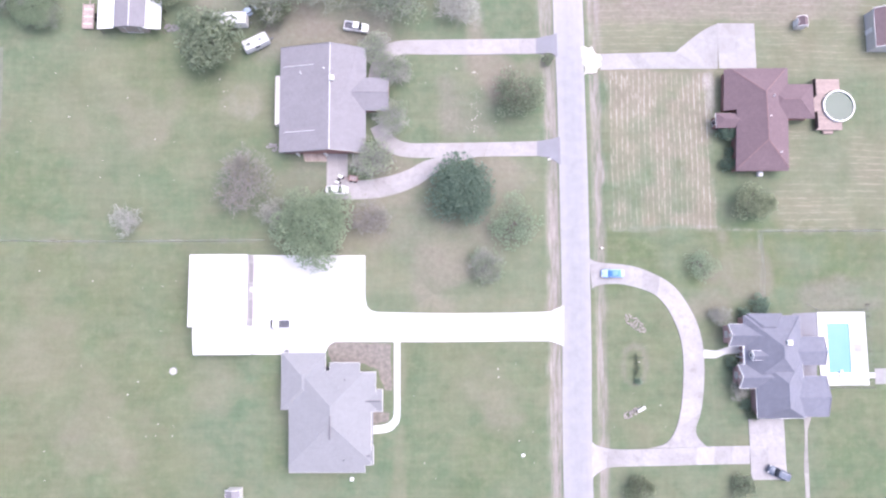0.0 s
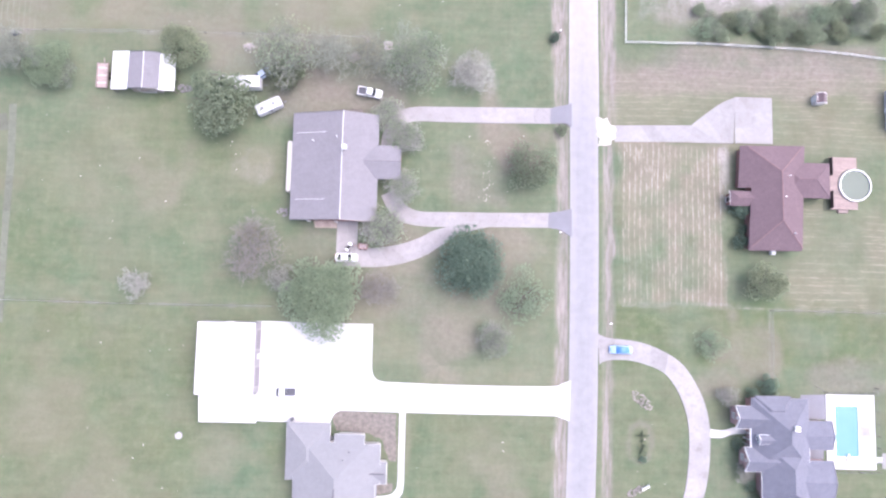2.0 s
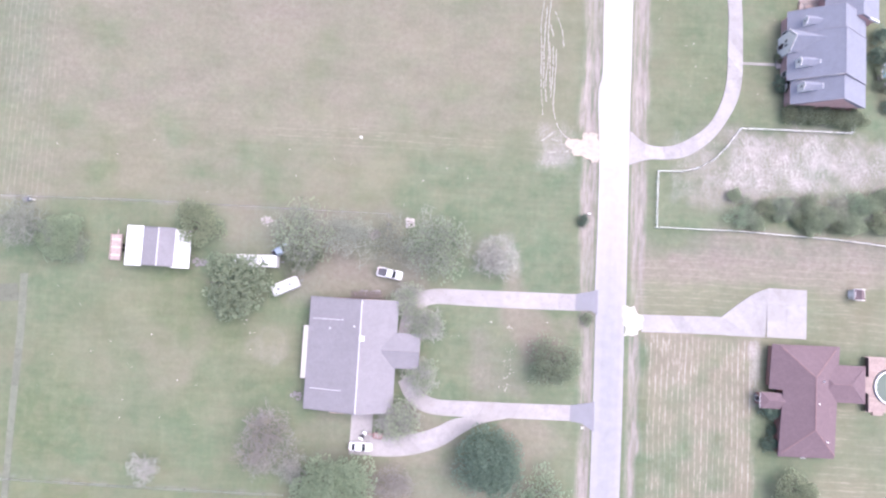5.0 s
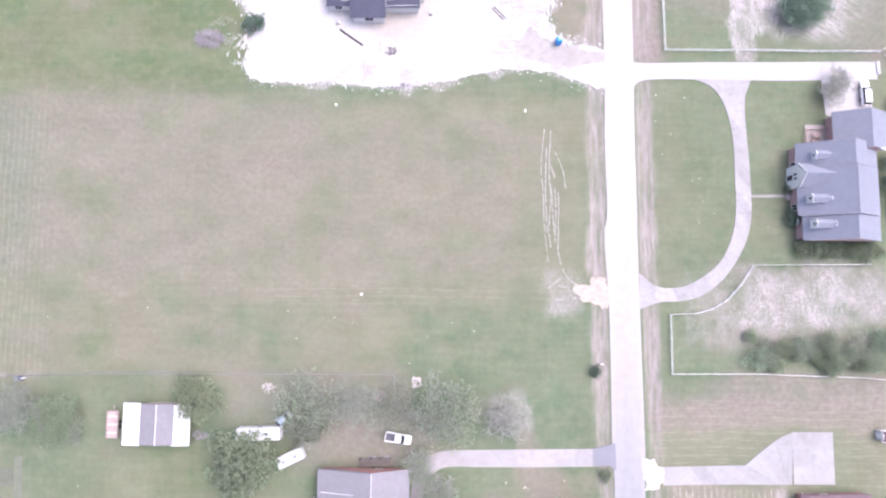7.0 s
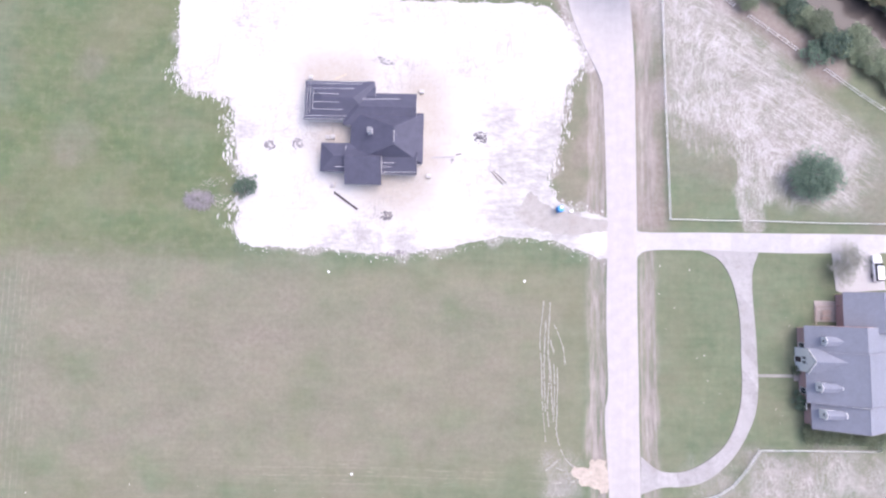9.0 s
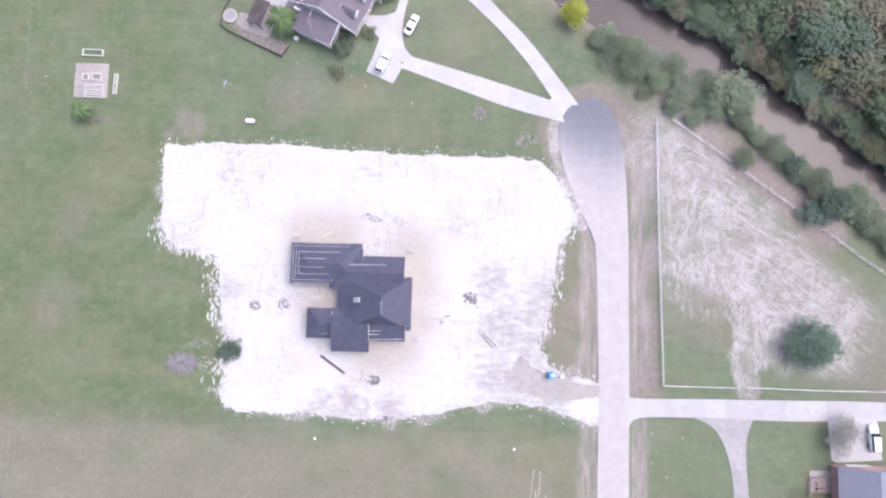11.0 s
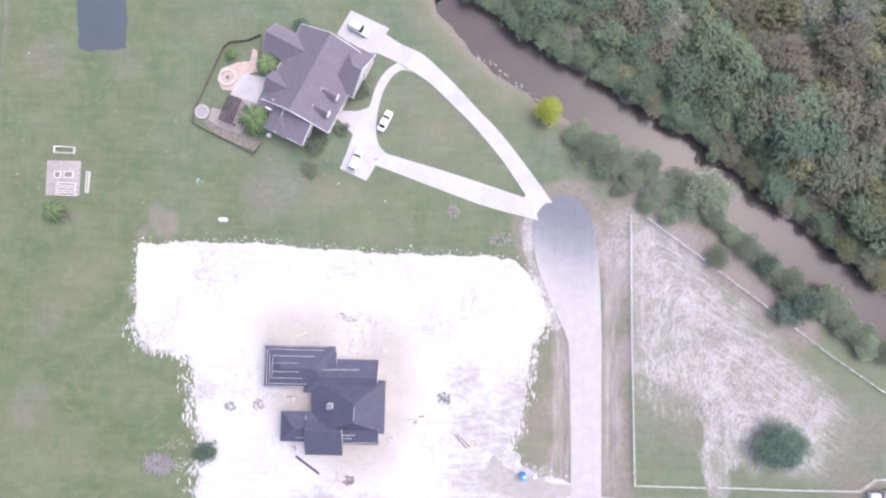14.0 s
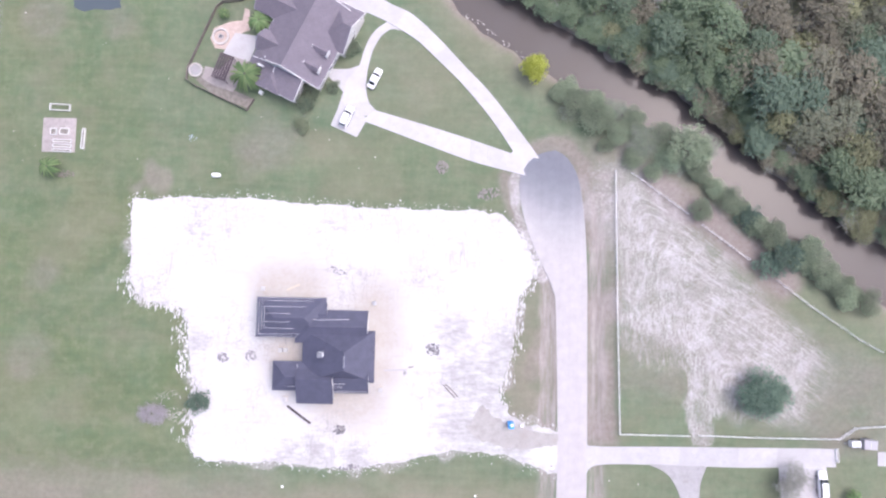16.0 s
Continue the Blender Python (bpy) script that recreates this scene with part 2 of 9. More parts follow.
    c = mixed(tree, maths(tree, "MULTIPLY", ranged(tree, bare, 0.18, 0.55), ranged(tree, marble, 0.48, 0.36, 0.0, 0.55)), c, (0.158, 0.15, 0.115))
    for stretch, size in (((1.0, 0.35, 1), 2.4), ((0.75, 1.1, 1), 1.9)):
        fleck = ranged(tree, noise_node(tree, size, 4, 0.7, pos, stretch), 0.54, 0.6)
        where = maths(tree, "MULTIPLY", ranged(tree, bare, 0.1, 0.5), ranged(tree, noise_node(tree, 0.13, 4, 0.6, pos), 0.4, 0.62, 0.0, 0.5))
        c = mixed(tree, maths(tree, "MULTIPLY", fleck, where), c, (0.4, 0.376, 0.372))
    # dragged scratches that follow the fences of the northern bare lot round and round
    from_lane = maths(tree, "SUBTRACT", axes.outputs["X"], 40.3)
    slant = maths(tree, "ADD", maths(tree, "MULTIPLY", axes.outputs["X"], 0.577), maths(tree, "MULTIPLY", axes.outputs["Y"], 0.817))
    rounds = tree.nodes.new("ShaderNodeMath")
    rounds.operation = "SMOOTH_MIN"
    link(tree, from_lane, rounds.inputs[0])
    link(tree, maths(tree, "SUBTRACT", 189.0, slant), rounds.inputs[1])
    rounds.inputs[2].default_value = 9.0
    lane_way = tree.nodes.new("ShaderNodeCombineXYZ")
    link(tree, rounds.outputs[0], lane_way.inputs[0])
    link(tree, maths(tree, "MULTIPLY", axes.outputs["Y"], 0.16), lane_way.inputs[1])
    link(tree, maths(tree, "MULTIPLY", weeds, 0.9), lane_way.inputs[2])
    inside = maths(tree, "MULTIPLY", ranged(tree, axes.outputs["Y"], 143.0, 149.0), ranged(tree, rounds.outputs[0], 0.0, 2.0))
    for size, low, high, most in ((1.3, 0.5, 0.66, 0.5), (3.0, 0.5, 0.64, 0.5)):
        scratch = ranged(tree, noise_node(tree, size, 6, 0.72, lane_way.outputs[0]), low, high)
        where = maths(tree, "MULTIPLY", maths(tree, "MULTIPLY", inside, ranged(tree, bare, 0.03, 0.3)), ranged(tree, noise_node(tree, 0.2, 4, 0.6, pos), 0.3, 0.65, 0.0, most * 1.6))
        c = mixed(tree, maths(tree, "MULTIPLY", scratch, where), c, (0.4, 0.376, 0.372))
    link(tree, mixed(tree, 1.0, c, f, "MULTIPLY"), b.inputs["Base Color"])
    b.inputs["Roughness"].default_value = 0.95
    b.inputs["Specular IOR Level"].default_value = 0.1
    bumped(tree, b, fine, 0.3, 0.03)
    return m


def sand_material():
    m, tree, b = nodes_of("sand")
    big, mid, fine = noise_node(tree, 0.12, 4), noise_node(tree, 0.8, 5, 0.7), noise_node(tree, 6, 3)
    tracks = noise_node(tree, 0.9, 4, 0.6, None, (0.12, 1, 1))
    scuff = noise_node(tree, 0.7, 5, 0.68, None, (0.55, 1.25, 1))
    c = mixed(tree, ranged(tree, mid, 0.3, 0.7), (0.388, 0.372, 0.366), (0.456, 0.443, 0.437))
    c = mixed(tree, ranged(tree, big, 0.52, 0.75, 0, 0.5), c, (0.37, 0.345, 0.325))
    c = mixed(tree, ranged(tree, tracks, 0.56, 0.7, 0, 0.35), c, (0.335, 0.315, 0.31))
    tones = tree.nodes.new("ShaderNodeVertexColor")
    tones.layer_name = "tone"
    split = tree.nodes.new("ShaderNodeSeparateColor")
    link(tree, tones.outputs["Color"], split.inputs[0])
    tan, damp = split.outputs["Red"], split.outputs["Green"]
    c = mixed(tree, ranged(tree, maths(tree, "ADD", tan, maths(tree, "MULTIPLY", maths(tree, "SUBTRACT", mid, 0.5), 1.0)), 0.2, 0.85), c, (0.335, 0.3, 0.268))
    c = mixed(tree, ranged(tree, maths(tree, "ADD", damp, maths(tree, "MULTIPLY", maths(tree, "SUBTRACT", scuff, 0.5), 1.3)), 0.32, 0.85), c, (0.245, 0.226, 0.22))
    # wheel and blade marks
    for stretch, size, bend, width, amount in (((1.0, 0.12, 1), 0.5, 0.8, 0.016, 0.8), ((0.2, 1.0, 1), 0.4, 1.2, 0.016, 0.7), ((1.0, 0.8, 1), 0.35, 1.8, 0.02, 0.7)):
        mark = noise_node(tree, size, 3, 0.55, None, stretch)
        mark.node.inputs["Distortion"].default_value = bend
        thin = ranged(tree, maths(tree, "ABSOLUTE", maths(tree, "SUBTRACT", mark, 0.5), 0.0), 0.0, width, 1.0, 0.0)
        where = ranged(tree, noise_node(tree, 0.07, 4, 0.6), 0.46, 0.64, 0.0, amount)
        c = mixed(tree, maths(tree, "MULTIPLY", thin, where), c, (0.265, 0.247, 0.24))
    link(tree, c, b.inputs["Base Color"])
    b.inputs["Roughness"].default_value = 0.95
    b.inputs["Specular IOR Level"].default_value = 0.1
    bumped(tree, b, fine, 0.3, 0.03)
    return m


def water_material(name, colour, other, rough=0.06, scale=1.2, shine=0.22):
    m, tree, b = nodes_of(name)
    link(tree, mixed(tree, noise_node(tree, 0.12, 4), colour, other), b.inputs["Base Color"])
    b.inputs["Roughness"].default_value = rough
    b.inputs["Specular IOR Level"].default_value = shine
    bumped(tree, b, noise_node(tree, scale, 3), 0.06, 0.05)
    return m


TURF, ASPHALT, SAND = grass_material(), asphalt_material(), sand_material()
NEW_CONCRETE = concrete("new_concrete", (0.49, 0.477, 0.472), 0.04, (0.8, 0.76, 0.74), 0.35)
WORN_CONCRETE = concrete("worn_white_concrete", (0.36, 0.344, 0.346), 0.12, (0.6, 0.56, 0.54), 0.4)
OLD_CONCRETE = concrete("old_concrete", (0.285, 0.266, 0.268), 0.18, (0.55, 0.52, 0.48), 0.5)
LOOP_CONCRETE = concrete("loop_concrete", (0.29, 0.274, 0.276), 0.22, (0.55, 0.53, 0.5), 0.6)
PALE_CONCRETE = concrete("pale_concrete", (0.385, 0.37, 0.372), 0.1)
GREY_CONCRETE = concrete("grey_concrete", (0.274, 0.261, 0.262), 0.15, (0.6, 0.56, 0.52), 0.5)
APRON = concrete("apron_asphalt", (0.19, 0.187, 0.21), 0.1)
CREAM_GRAVEL = concrete("cream_gravel", (0.45, 0.42, 0.38), 0.2)
TAN_GRAVEL = concrete("tan_gravel", (0.33, 0.285, 0.245), 0.3)
TRACK = concrete("farm_track", (0.132, 0.139, 0.106), 0.25)
DIRT_PATH = concrete("dirt_path", (0.25, 0.235, 0.222), 0.2)
ENTRANCE_DIRT = concrete("entrance_dirt", (0.31, 0.288, 0.272), 0.2, (0.7, 0.64, 0.6), 0.6)
GREY_SHINGLE = shingle("grey_shingle", (0.19, 0.179, 0.193))
PALE_SHINGLE = shingle("pale_grey_shingle", (0.208, 0.206, 0.216), 0.08)
RED_SHINGLE = shingle("red_brown_shingle", (0.136, 0.096, 0.107), 0.14)
BLUE_SHINGLE = shingle("blue_grey_shingle", (0.155, 0.157, 0.19), 0.12)
SLATE_SHINGLE = shingle("slate_shingle", (0.182, 0.19, 0.23), 0.1)
# The slate again, lightened to paint in the light on dormer and entry roofs.
LIT_SLATE_SHINGLE = shingle("lit_slate_shingle", (0.212, 0.219, 0.262), 0.1)
SLATE_TRIM = plain("slate_trim", (0.22, 0.215, 0.25), 0.6)
PLUM_SHINGLE = shingle("plum_grey_shingle", (0.142, 0.124, 0.145), 0.14)
UNDERLAY = plain("roof_underlay", (0.062, 0.062, 0.092), 0.65, 0, 0.15, 0.6, 5)
PINK_SHINGLE = shingle("faded_red_shingle", (0.175, 0.115, 0.12), 0.16)
BROWN_SHINGLE = shingle("brown_plum_shingle", (0.13, 0.096, 0.104), 0.14)
RIDGE_DARK = plain("ridge_bar", (0.115, 0.108, 0.12), 0.7)
WHITE_PAINT = plain("white_paint", (0.72, 0.71, 0.7), 0.5, 0, 0.05)
WHITE_METAL = plain("white_metal", (0.6, 0.592, 0.594), 0.35, 0.0, 0.04, 0.4, 3)
PALE_METAL = plain("pale_metal_siding", (0.3, 0.285, 0.295), 0.5, 0.0, 0.05, 0.6, 4)
CREAM_METAL = plain("cream_metal", (0.36, 0.34, 0.315), 0.5, 0.0, 0.05, 0.6, 4)
GREY_METAL = plain("grey_metal", (0.2, 0.2, 0.215), 0.4, 0.6, 0.1)
GALVANISED = plain("galvanised_steel", (0.42, 0.42, 0.44), 0.4, 0.8, 0.1)
DOOR_GREY = plain("door_grey", (0.25, 0.232, 0.25), 0.5, 0, 0.05)
BRICK = plain("brick_wall", (0.27, 0.15, 0.13), 0.85, 0, 0.2, 3, 11)
PINK_BRICK = plain("pink_brick_wall", (0.45, 0.3, 0.285), 0.85, 0, 0.18, 3, 11)
SIDING = plain("pale_siding", (0.5, 0.48, 0.46), 0.6, 0, 0.06)
TAN_WALL = plain("tan_wall", (0.34, 0.29, 0.25), 0.7, 0, 0.1)
SHEATHING = plain("house_wrap", (0.55, 0.54, 0.54), 0.6, 0, 0.08)
PINE = plain("new_pine", (0.42, 0.35, 0.27), 0.7, 0, 0.12, 2, 12, 0.1)
WOOD = plain("weathered_wood", (0.145, 0.122, 0.112), 0.8, 0, 0.18, 1.5, 9, 0.15)
REDWOOD = plain("stained_deck_wood", (0.265, 0.205, 0.188), 0.75, 0, 0.15, 1.5, 9, 0.1)
DARK_WOOD = plain("dark_wood", (0.06, 0.045, 0.05), 0.7, 0, 0.2, 1.5, 9, 0.1)
TERRACOTTA = plain("terracotta_paving", (0.4, 0.315, 0.275), 0.85, 0, 0.22, 0.8, 5, 0.1)
PAVING = plain("pink_grey_paving", (0.28, 0.245, 0.235), 0.85, 0, 0.15, 1.2, 7, 0.1)
MULCH = plain("mulch", (0.168, 0.15, 0.132), 0.95, 0, 0.3, 1.2, 5)
ROCK = plain("pale_rock", (0.36, 0.33, 0.31), 0.85, 0, 0.25, 2, 9, 0.2)
RUBBLE = plain("grey_rubble", (0.2, 0.185, 0.195), 0.9, 0, 0.3, 2, 9, 0.2)
CUT_BRUSH = plain("cut_brush", (0.215, 0.2, 0.207), 0.9, 0, 0.25, 1.5, 9, 0.2)
BARK = plain("bark", (0.115, 0.098, 0.088), 0.9, 0, 0.3, 3, 14)
TWIG = plain("grey_twigs", (0.2, 0.212, 0.172), 0.9, 0, 0.25, 1, 8, 0.15)
BROWN_TWIG = plain("brown_twigs", (0.2, 0.186, 0.17), 0.9, 0, 0.25, 1, 8, 0.15)
PALE_TWIG = plain("pale_twigs", (0.255, 0.255, 0.225), 0.9, 0, 0.25, 1, 8, 0.15)
LEAF_OAK = leaf("oak_leaves", (0.190, 0.240, 0.160), (0.285, 0.335, 0.225), 0.2)
LEAF_TOPIARY = leaf("clipped_leaves", (0.085, 0.11, 0.075), (0.12, 0.145, 0.1), 0.15)
LEAF_DARK = leaf("dark_leaves", (0.124, 0.176, 0.134), (0.192, 0.254, 0.190), 0.2)
LEAF_DULL = leaf("dull_leaves", (0.186, 0.221, 0.149), (0.269, 0.304, 0.214), 0.2)
LEAF_FOREST = leaf("forest_leaves", (0.172, 0.224, 0.142), (0.250, 0.302, 0.190), 0.14, (0.170, 0.226, 0.168))
LEAF_BANK = leaf("bank_leaves", (0.222, 0.268, 0.180), (0.325, 0.370, 0.255), 0.2)
LEAF_RUST = leaf("rusty_leaves", (0.208, 0.196, 0.144), (0.284, 0.258, 0.192), 0.14, (0.208, 0.223, 0.156))
LEAF_MOSS = leaf("mossy_leaves", (0.195, 0.205, 0.120), (0.300, 0.295, 0.175), 0.3)
LEAF_OLIVE = leaf("olive_leaves", (0.160, 0.185, 0.118), (0.250, 0.275, 0.185), 0.25)
LEAF_LIGHT = leaf("light_leaves", (0.225, 0.300, 0.205), (0.330, 0.390, 0.275), 0.15)
LEAF_YELLOW = leaf("yellow_leaves", (0.360, 0.395, 0.070), (0.470, 0.490, 0.125), 0.1)
LEAF_PALM = leaf("palm_leaves", (0.125, 0.200, 0.085), (0.270, 0.345, 0.160), 0.15)
CANAL = water_material("canal_water", (0.07, 0.058, 0.05), (0.082, 0.071, 0.067), 0.05, 1.2, 0.2)
POOL = water_material("pool_water", (0.1, 0.225, 0.34), (0.165, 0.3, 0.4), 0.2)
ALGAE = water_material("green_pool_water", (0.075, 0.1, 0.082), (0.095, 0.122, 0.1), 0.15)
POND = water_material("dark_pond_water", (0.06, 0.074, 0.084), (0.078, 0.09, 0.1), 0.2)
GLASS = glassy("dark_glass", (0.02, 0.022, 0.026))
WINDOW = glassy("window_glass", (0.05, 0.055, 0.065))
TYRE = plain("tyre_rubber", (0.015, 0.015, 0.016), 0.9)
RIM = plain("wheel_rim", (0.4, 0.4, 0.42), 0.35, 0.8)
CAR_WHITE = plain("white_car_paint", (0.72, 0.72, 0.73), 0.25, 0, 0.02)
CAR_BLUE = plain("blue_car_paint", (0.09, 0.21, 0.5), 0.25, 0, 0.04)
CAR_SKY = plain("light_blue_car_paint", (0.3, 0.42, 0.62), 0.25, 0, 0.04)
CAR_SLATE = plain("slate_car_paint", (0.1, 0.115, 0.15), 0.25, 0.2, 0.05)
CAR_SILVER = plain("pale_blue_car_paint", (0.4, 0.46, 0.55), 0.25, 0.2, 0.05)
LAMP_RED = plain("red_lens", (0.3, 0.02, 0.02), 0.2)
LAMP_CLEAR = plain("clear_lens", (0.6, 0.6, 0.6), 0.15)
BED_LINER = plain("bed_liner", (0.09, 0.09, 0.105), 0.8)
RUST_RED = plain("rust_red_paint", (0.33, 0.265, 0.25), 0.7, 0.1, 0.25, 1.5, 8)
TOY_RED = plain("faded_red_plastic", (0.33, 0.2, 0.195), 0.6)
TOILET_BLUE = plain("blue_plastic", (0.05, 0.26, 0.6), 0.45)
TARP = plain("white_tarp", (0.47, 0.465, 0.47), 0.6, 0, 0.1)
STUBBLE = plain("pale_stubble", (0.27, 0.258, 0.232), 0.95, 0, 0.2, 2, 9)
WRAP = plain("pallet_wrap", (0.37, 0.355, 0.36), 0.5, 0, 0.15)


# ---- mesh helpers ----
def mesh_of(name, bm, material):
    me = bpy.data.meshes.new(name)
    bm.to_mesh(me)
    bm.free()
    me.materials.append(material)
    return me


def part(name, bm, material, parent, label="", at=None):
    ob = new(name, bm if isinstance(bm, bpy.types.Mesh) else mesh_of(name, bm, material))
    ob.parent = parent
    if at is not None:
        ob.matrix_basis = at
    return tagged(ob, label) if label else ob


def thing(name, x, y, z=0.0, turn=0.0, label="", category="", group="", kind=""):
    ob = new(name)
    ob.empty_display_size = 0.3
    ob.matrix_basis = pose(x, y, z, 0, 0, turn)
    return tagged(ob, label, category, group, kind)


def lone(name, bm, material, x, y, z=0.0, turn=0.0, label="", category="", group="", kind=""):
    ob = new(name, bm if isinstance(bm, bpy.types.Mesh) else mesh_of(name, bm, material))
    ob.matrix_basis = pose(x, y, z, 0, 0, turn)
    return tagged(ob, label, category, group, kind)


def box(bm, x0, y0, z0, x1, y1, z1):
    v = [bm.verts.new(p) for p in ((x0, y0, z0), (x1, y0, z0), (x1, y1, z0), (x0, y1, z0), (x0, y0, z1), (x1, y0, z1), (x1, y1, z1), (x0, y1, z1))]
    for f in ((3, 2, 1, 0), (4, 5, 6, 7), (0, 1, 5, 4), (1, 2, 6, 5), (2, 3, 7, 6), (3, 0, 4, 7)):
        bm.faces.new([v[k] for k in f])
    return bm


def boxed(*sides, bevel=0.0):
    bm = box(bmesh.new(), *sides)
    if bevel:
        bmesh.ops.bevel(bm, geom=bm.edges[:], offset=bevel, segments=1, affect="EDGES")
    return bm


def prism(bm, pts, z0, z1):
    """A slab over an outline given anticlockwise."""
    if sum(a[0] * b[1] - b[0] * a[1] for a, b in zip(pts, pts[1:] + pts[:1])) < 0:
        pts = pts[::-1]
    lo = [bm.verts.new((x, y, z0)) for x, y in pts]
    hi = [bm.verts.new((x, y, z1)) for x, y in pts]
    bm.faces.new(hi)
    bm.faces.new(lo[::-1])
    for k in range(len(pts)):
        j = (k + 1) % len(pts)
        bm.faces.new((lo[k], lo[j], hi[j], hi[k]))
    return bm


def tube(bm, a, b, r0, r1, n=6, cap=True):
    a, b = Vector(a), Vector(b)
    q = (b - a).to_track_quat("Z", "Y")
    rings = []
    for c, r in ((a, r0), (b, r1)):
        rings.append([bm.verts.new(c + q @ Vector((r * math.cos(2 * math.pi * k / n), r * math.sin(2 * math.pi * k / n), 0))) for k in range(n)])
    for k in range(n):
        j = (k + 1) % n
        bm.faces.new((rings[0][k], rings[0][j], rings[1][j], rings[1][k]))
    if cap:
        bm.faces.new(rings[0][::-1])
        bm.faces.new(rings[1])
    return bm


def disc(bm, x, y, z0, z1, r, n=24, rx=1.0):
    return prism(bm, [(x + rx * r * math.cos(2 * math.pi * k / n), y + r * math.sin(2 * math.pi * k / n)) for k in range(n)], z0, z1)


def ring(bm, x, y, z0, z1, r0, r1, n=32):
    levels = [[bm.verts.new((x + r * math.cos(2 * math.pi * k / n), y + r * math.sin(2 * math.pi * k / n), z)) for k in range(n)] for r, z in ((r0, z0), (r1, z0), (r1, z1), (r0, z1))]
    for a in range(4):
        p, q = levels[a], levels[(a + 1) % 4]
        for k in range(n):
            j = (k + 1) % n
            bm.faces.new((p[k], p[j], q[j], q[k]))
    bmesh.ops.recalc_face_normals(bm, faces=bm.faces[:])
    return bm


def glide(pts, n):
    """n + 1 points at even steps along a smooth curve through pts."""
    p = [np.array(q, float) for q in pts]
    if len(p) > 2:
        e = [2 * p[0] - p[1]] + p + [2 * p[-1] - p[-2]]
        fine = []
        for k in range(1, len(e) - 2):
            for s in np.linspace(0, 1, 16, endpoint=False):
                a, b, c, d = e[k - 1 : k + 3]
                fine.append(0.5 * (2 * b + (c - a) * s + (2 * a - 5 * b + 4 * c - d) * s * s + (3 * b - a - 3 * c + d) * s**3))
        p = fine + [p[-1]]
    p = np.array(p)
    run = np.r_[0, np.cumsum(np.hypot(*np.diff(p, axis=0).T))]
    at = np.linspace(0, run[-1], n + 1)
    return [(float(np.interp(s, run, p[:, 0])), float(np.interp(s, run, p[:, 1]))) for s in at]


def length(pts):
    return float(sum(math.dist(a, b) for a, b in zip(pts, pts[1:])))


def drive(name, left, right, material, label, slab=3.6, top=0.09, joint=0.02, steps=4):
    """A driveway of cast slabs between two edges, one mesh a slab."""
    n = max(1, round(max(length(left), length(right)) / slab))
    a, b = glide(left, n * steps), glide(right, n * steps)
    mid = a[len(a) // 2]
    owner = thing(name, mid[0], mid[1], 0, 0, label, "driveway", "", "structure")
    for k in range(n):
        p, q = a[k * steps : (k + 1) * steps + 1], b[k * steps : (k + 1) * steps + 1]
        dx, dy = p[-1][0] - p[0][0], p[-1][1] - p[0][1]
        d = math.hypot(dx, dy) or 1
        cut = (dx / d * joint, dy / d * joint)
        p = [(p[0][0] + cut[0], p[0][1] + cut[1])] + p[1:]
        q = [(q[0][0] + cut[0], q[0][1] + cut[1])] + q[1:]
        outline = [(x - mid[0], y - mid[1]) for x, y in p + q[::-1]]
        part("slab", prism(bmesh.new(), outline, -0.15, top + 0.004 * (k % 3)), material, owner)
    return owner


def pad(name, x0, y0, x1, y1, nx, ny, material, label, top=0.09, category="driveway"):
    owner = thing(name, (x0 + x1) / 2, (y0 + y1) / 2, 0, 0, label, category, "", "structure")
    w, h = (x1 - x0) / nx, (y1 - y0) / ny
    for i in range(nx):
        for j in range(ny):
            part("slab", boxed(-(x1 - x0) / 2 + i * w + 0.012, -(y1 - y0) / 2 + j * h + 0.012, -0.15, -(x1 - x0) / 2 + (i + 1) * w - 0.012, -(y1 - y0) / 2 + (j + 1) * h - 0.012, top + 0.003 * ((i + j) % 2)), material, owner)
    return owner


def apron(name, pts, material, label, top=0.085, category="driveway"):
    cx, cy = sum(p[0] for p in pts) / len(pts), sum(p[1] for p in pts) / len(pts)
    bm = prism(bmesh.new(), [(x - cx, y - cy) for x, y in pts], -0.15, top)
    return lone(name, bm, material, cx, cy, 0, 0, label, category, "", "structure")


# ---- ground, water, roads ----
def ragged(pts, step=0.6, rough=0.5, seed=1):
    out = []
    for a, b in zip(pts, pts[1:] + pts[:1]):
        n = max(1, int(math.dist(a, b) / step))
        for k in range(n):
            x, y = a[0] + (b[0] - a[0]) * k / n, a[1] + (b[1] - a[1]) * k / n
            v = noise.noise_vector((x * 0.9, y * 0.9, seed)) * rough + noise.noise_vector((x * 0.2, y * 0.2, seed + 5)) * rough * 1.5
            out.append((x + v.x, y + v.y))
    return out


def soft_step(a, b, v):
    s = np.clip((v - a) / (b - a), 0, 1)
    return s * s * (3 - 2 * s)


def away(px, py, pts):
    """Distance of each place from a line of points."""
    best = np.full(px.shape, 1e9)
    for (ax, ay), (bx, by) in zip(pts, pts[1:]):
        dx, dy = bx - ax, by - ay
        s = np.clip(((px - ax) * dx + (py - ay) * dy) / (dx * dx + dy * dy), 0, 1)
        best = np.minimum(best, np.hypot(px - ax - s * dx, py - ay - s * dy))
    return best


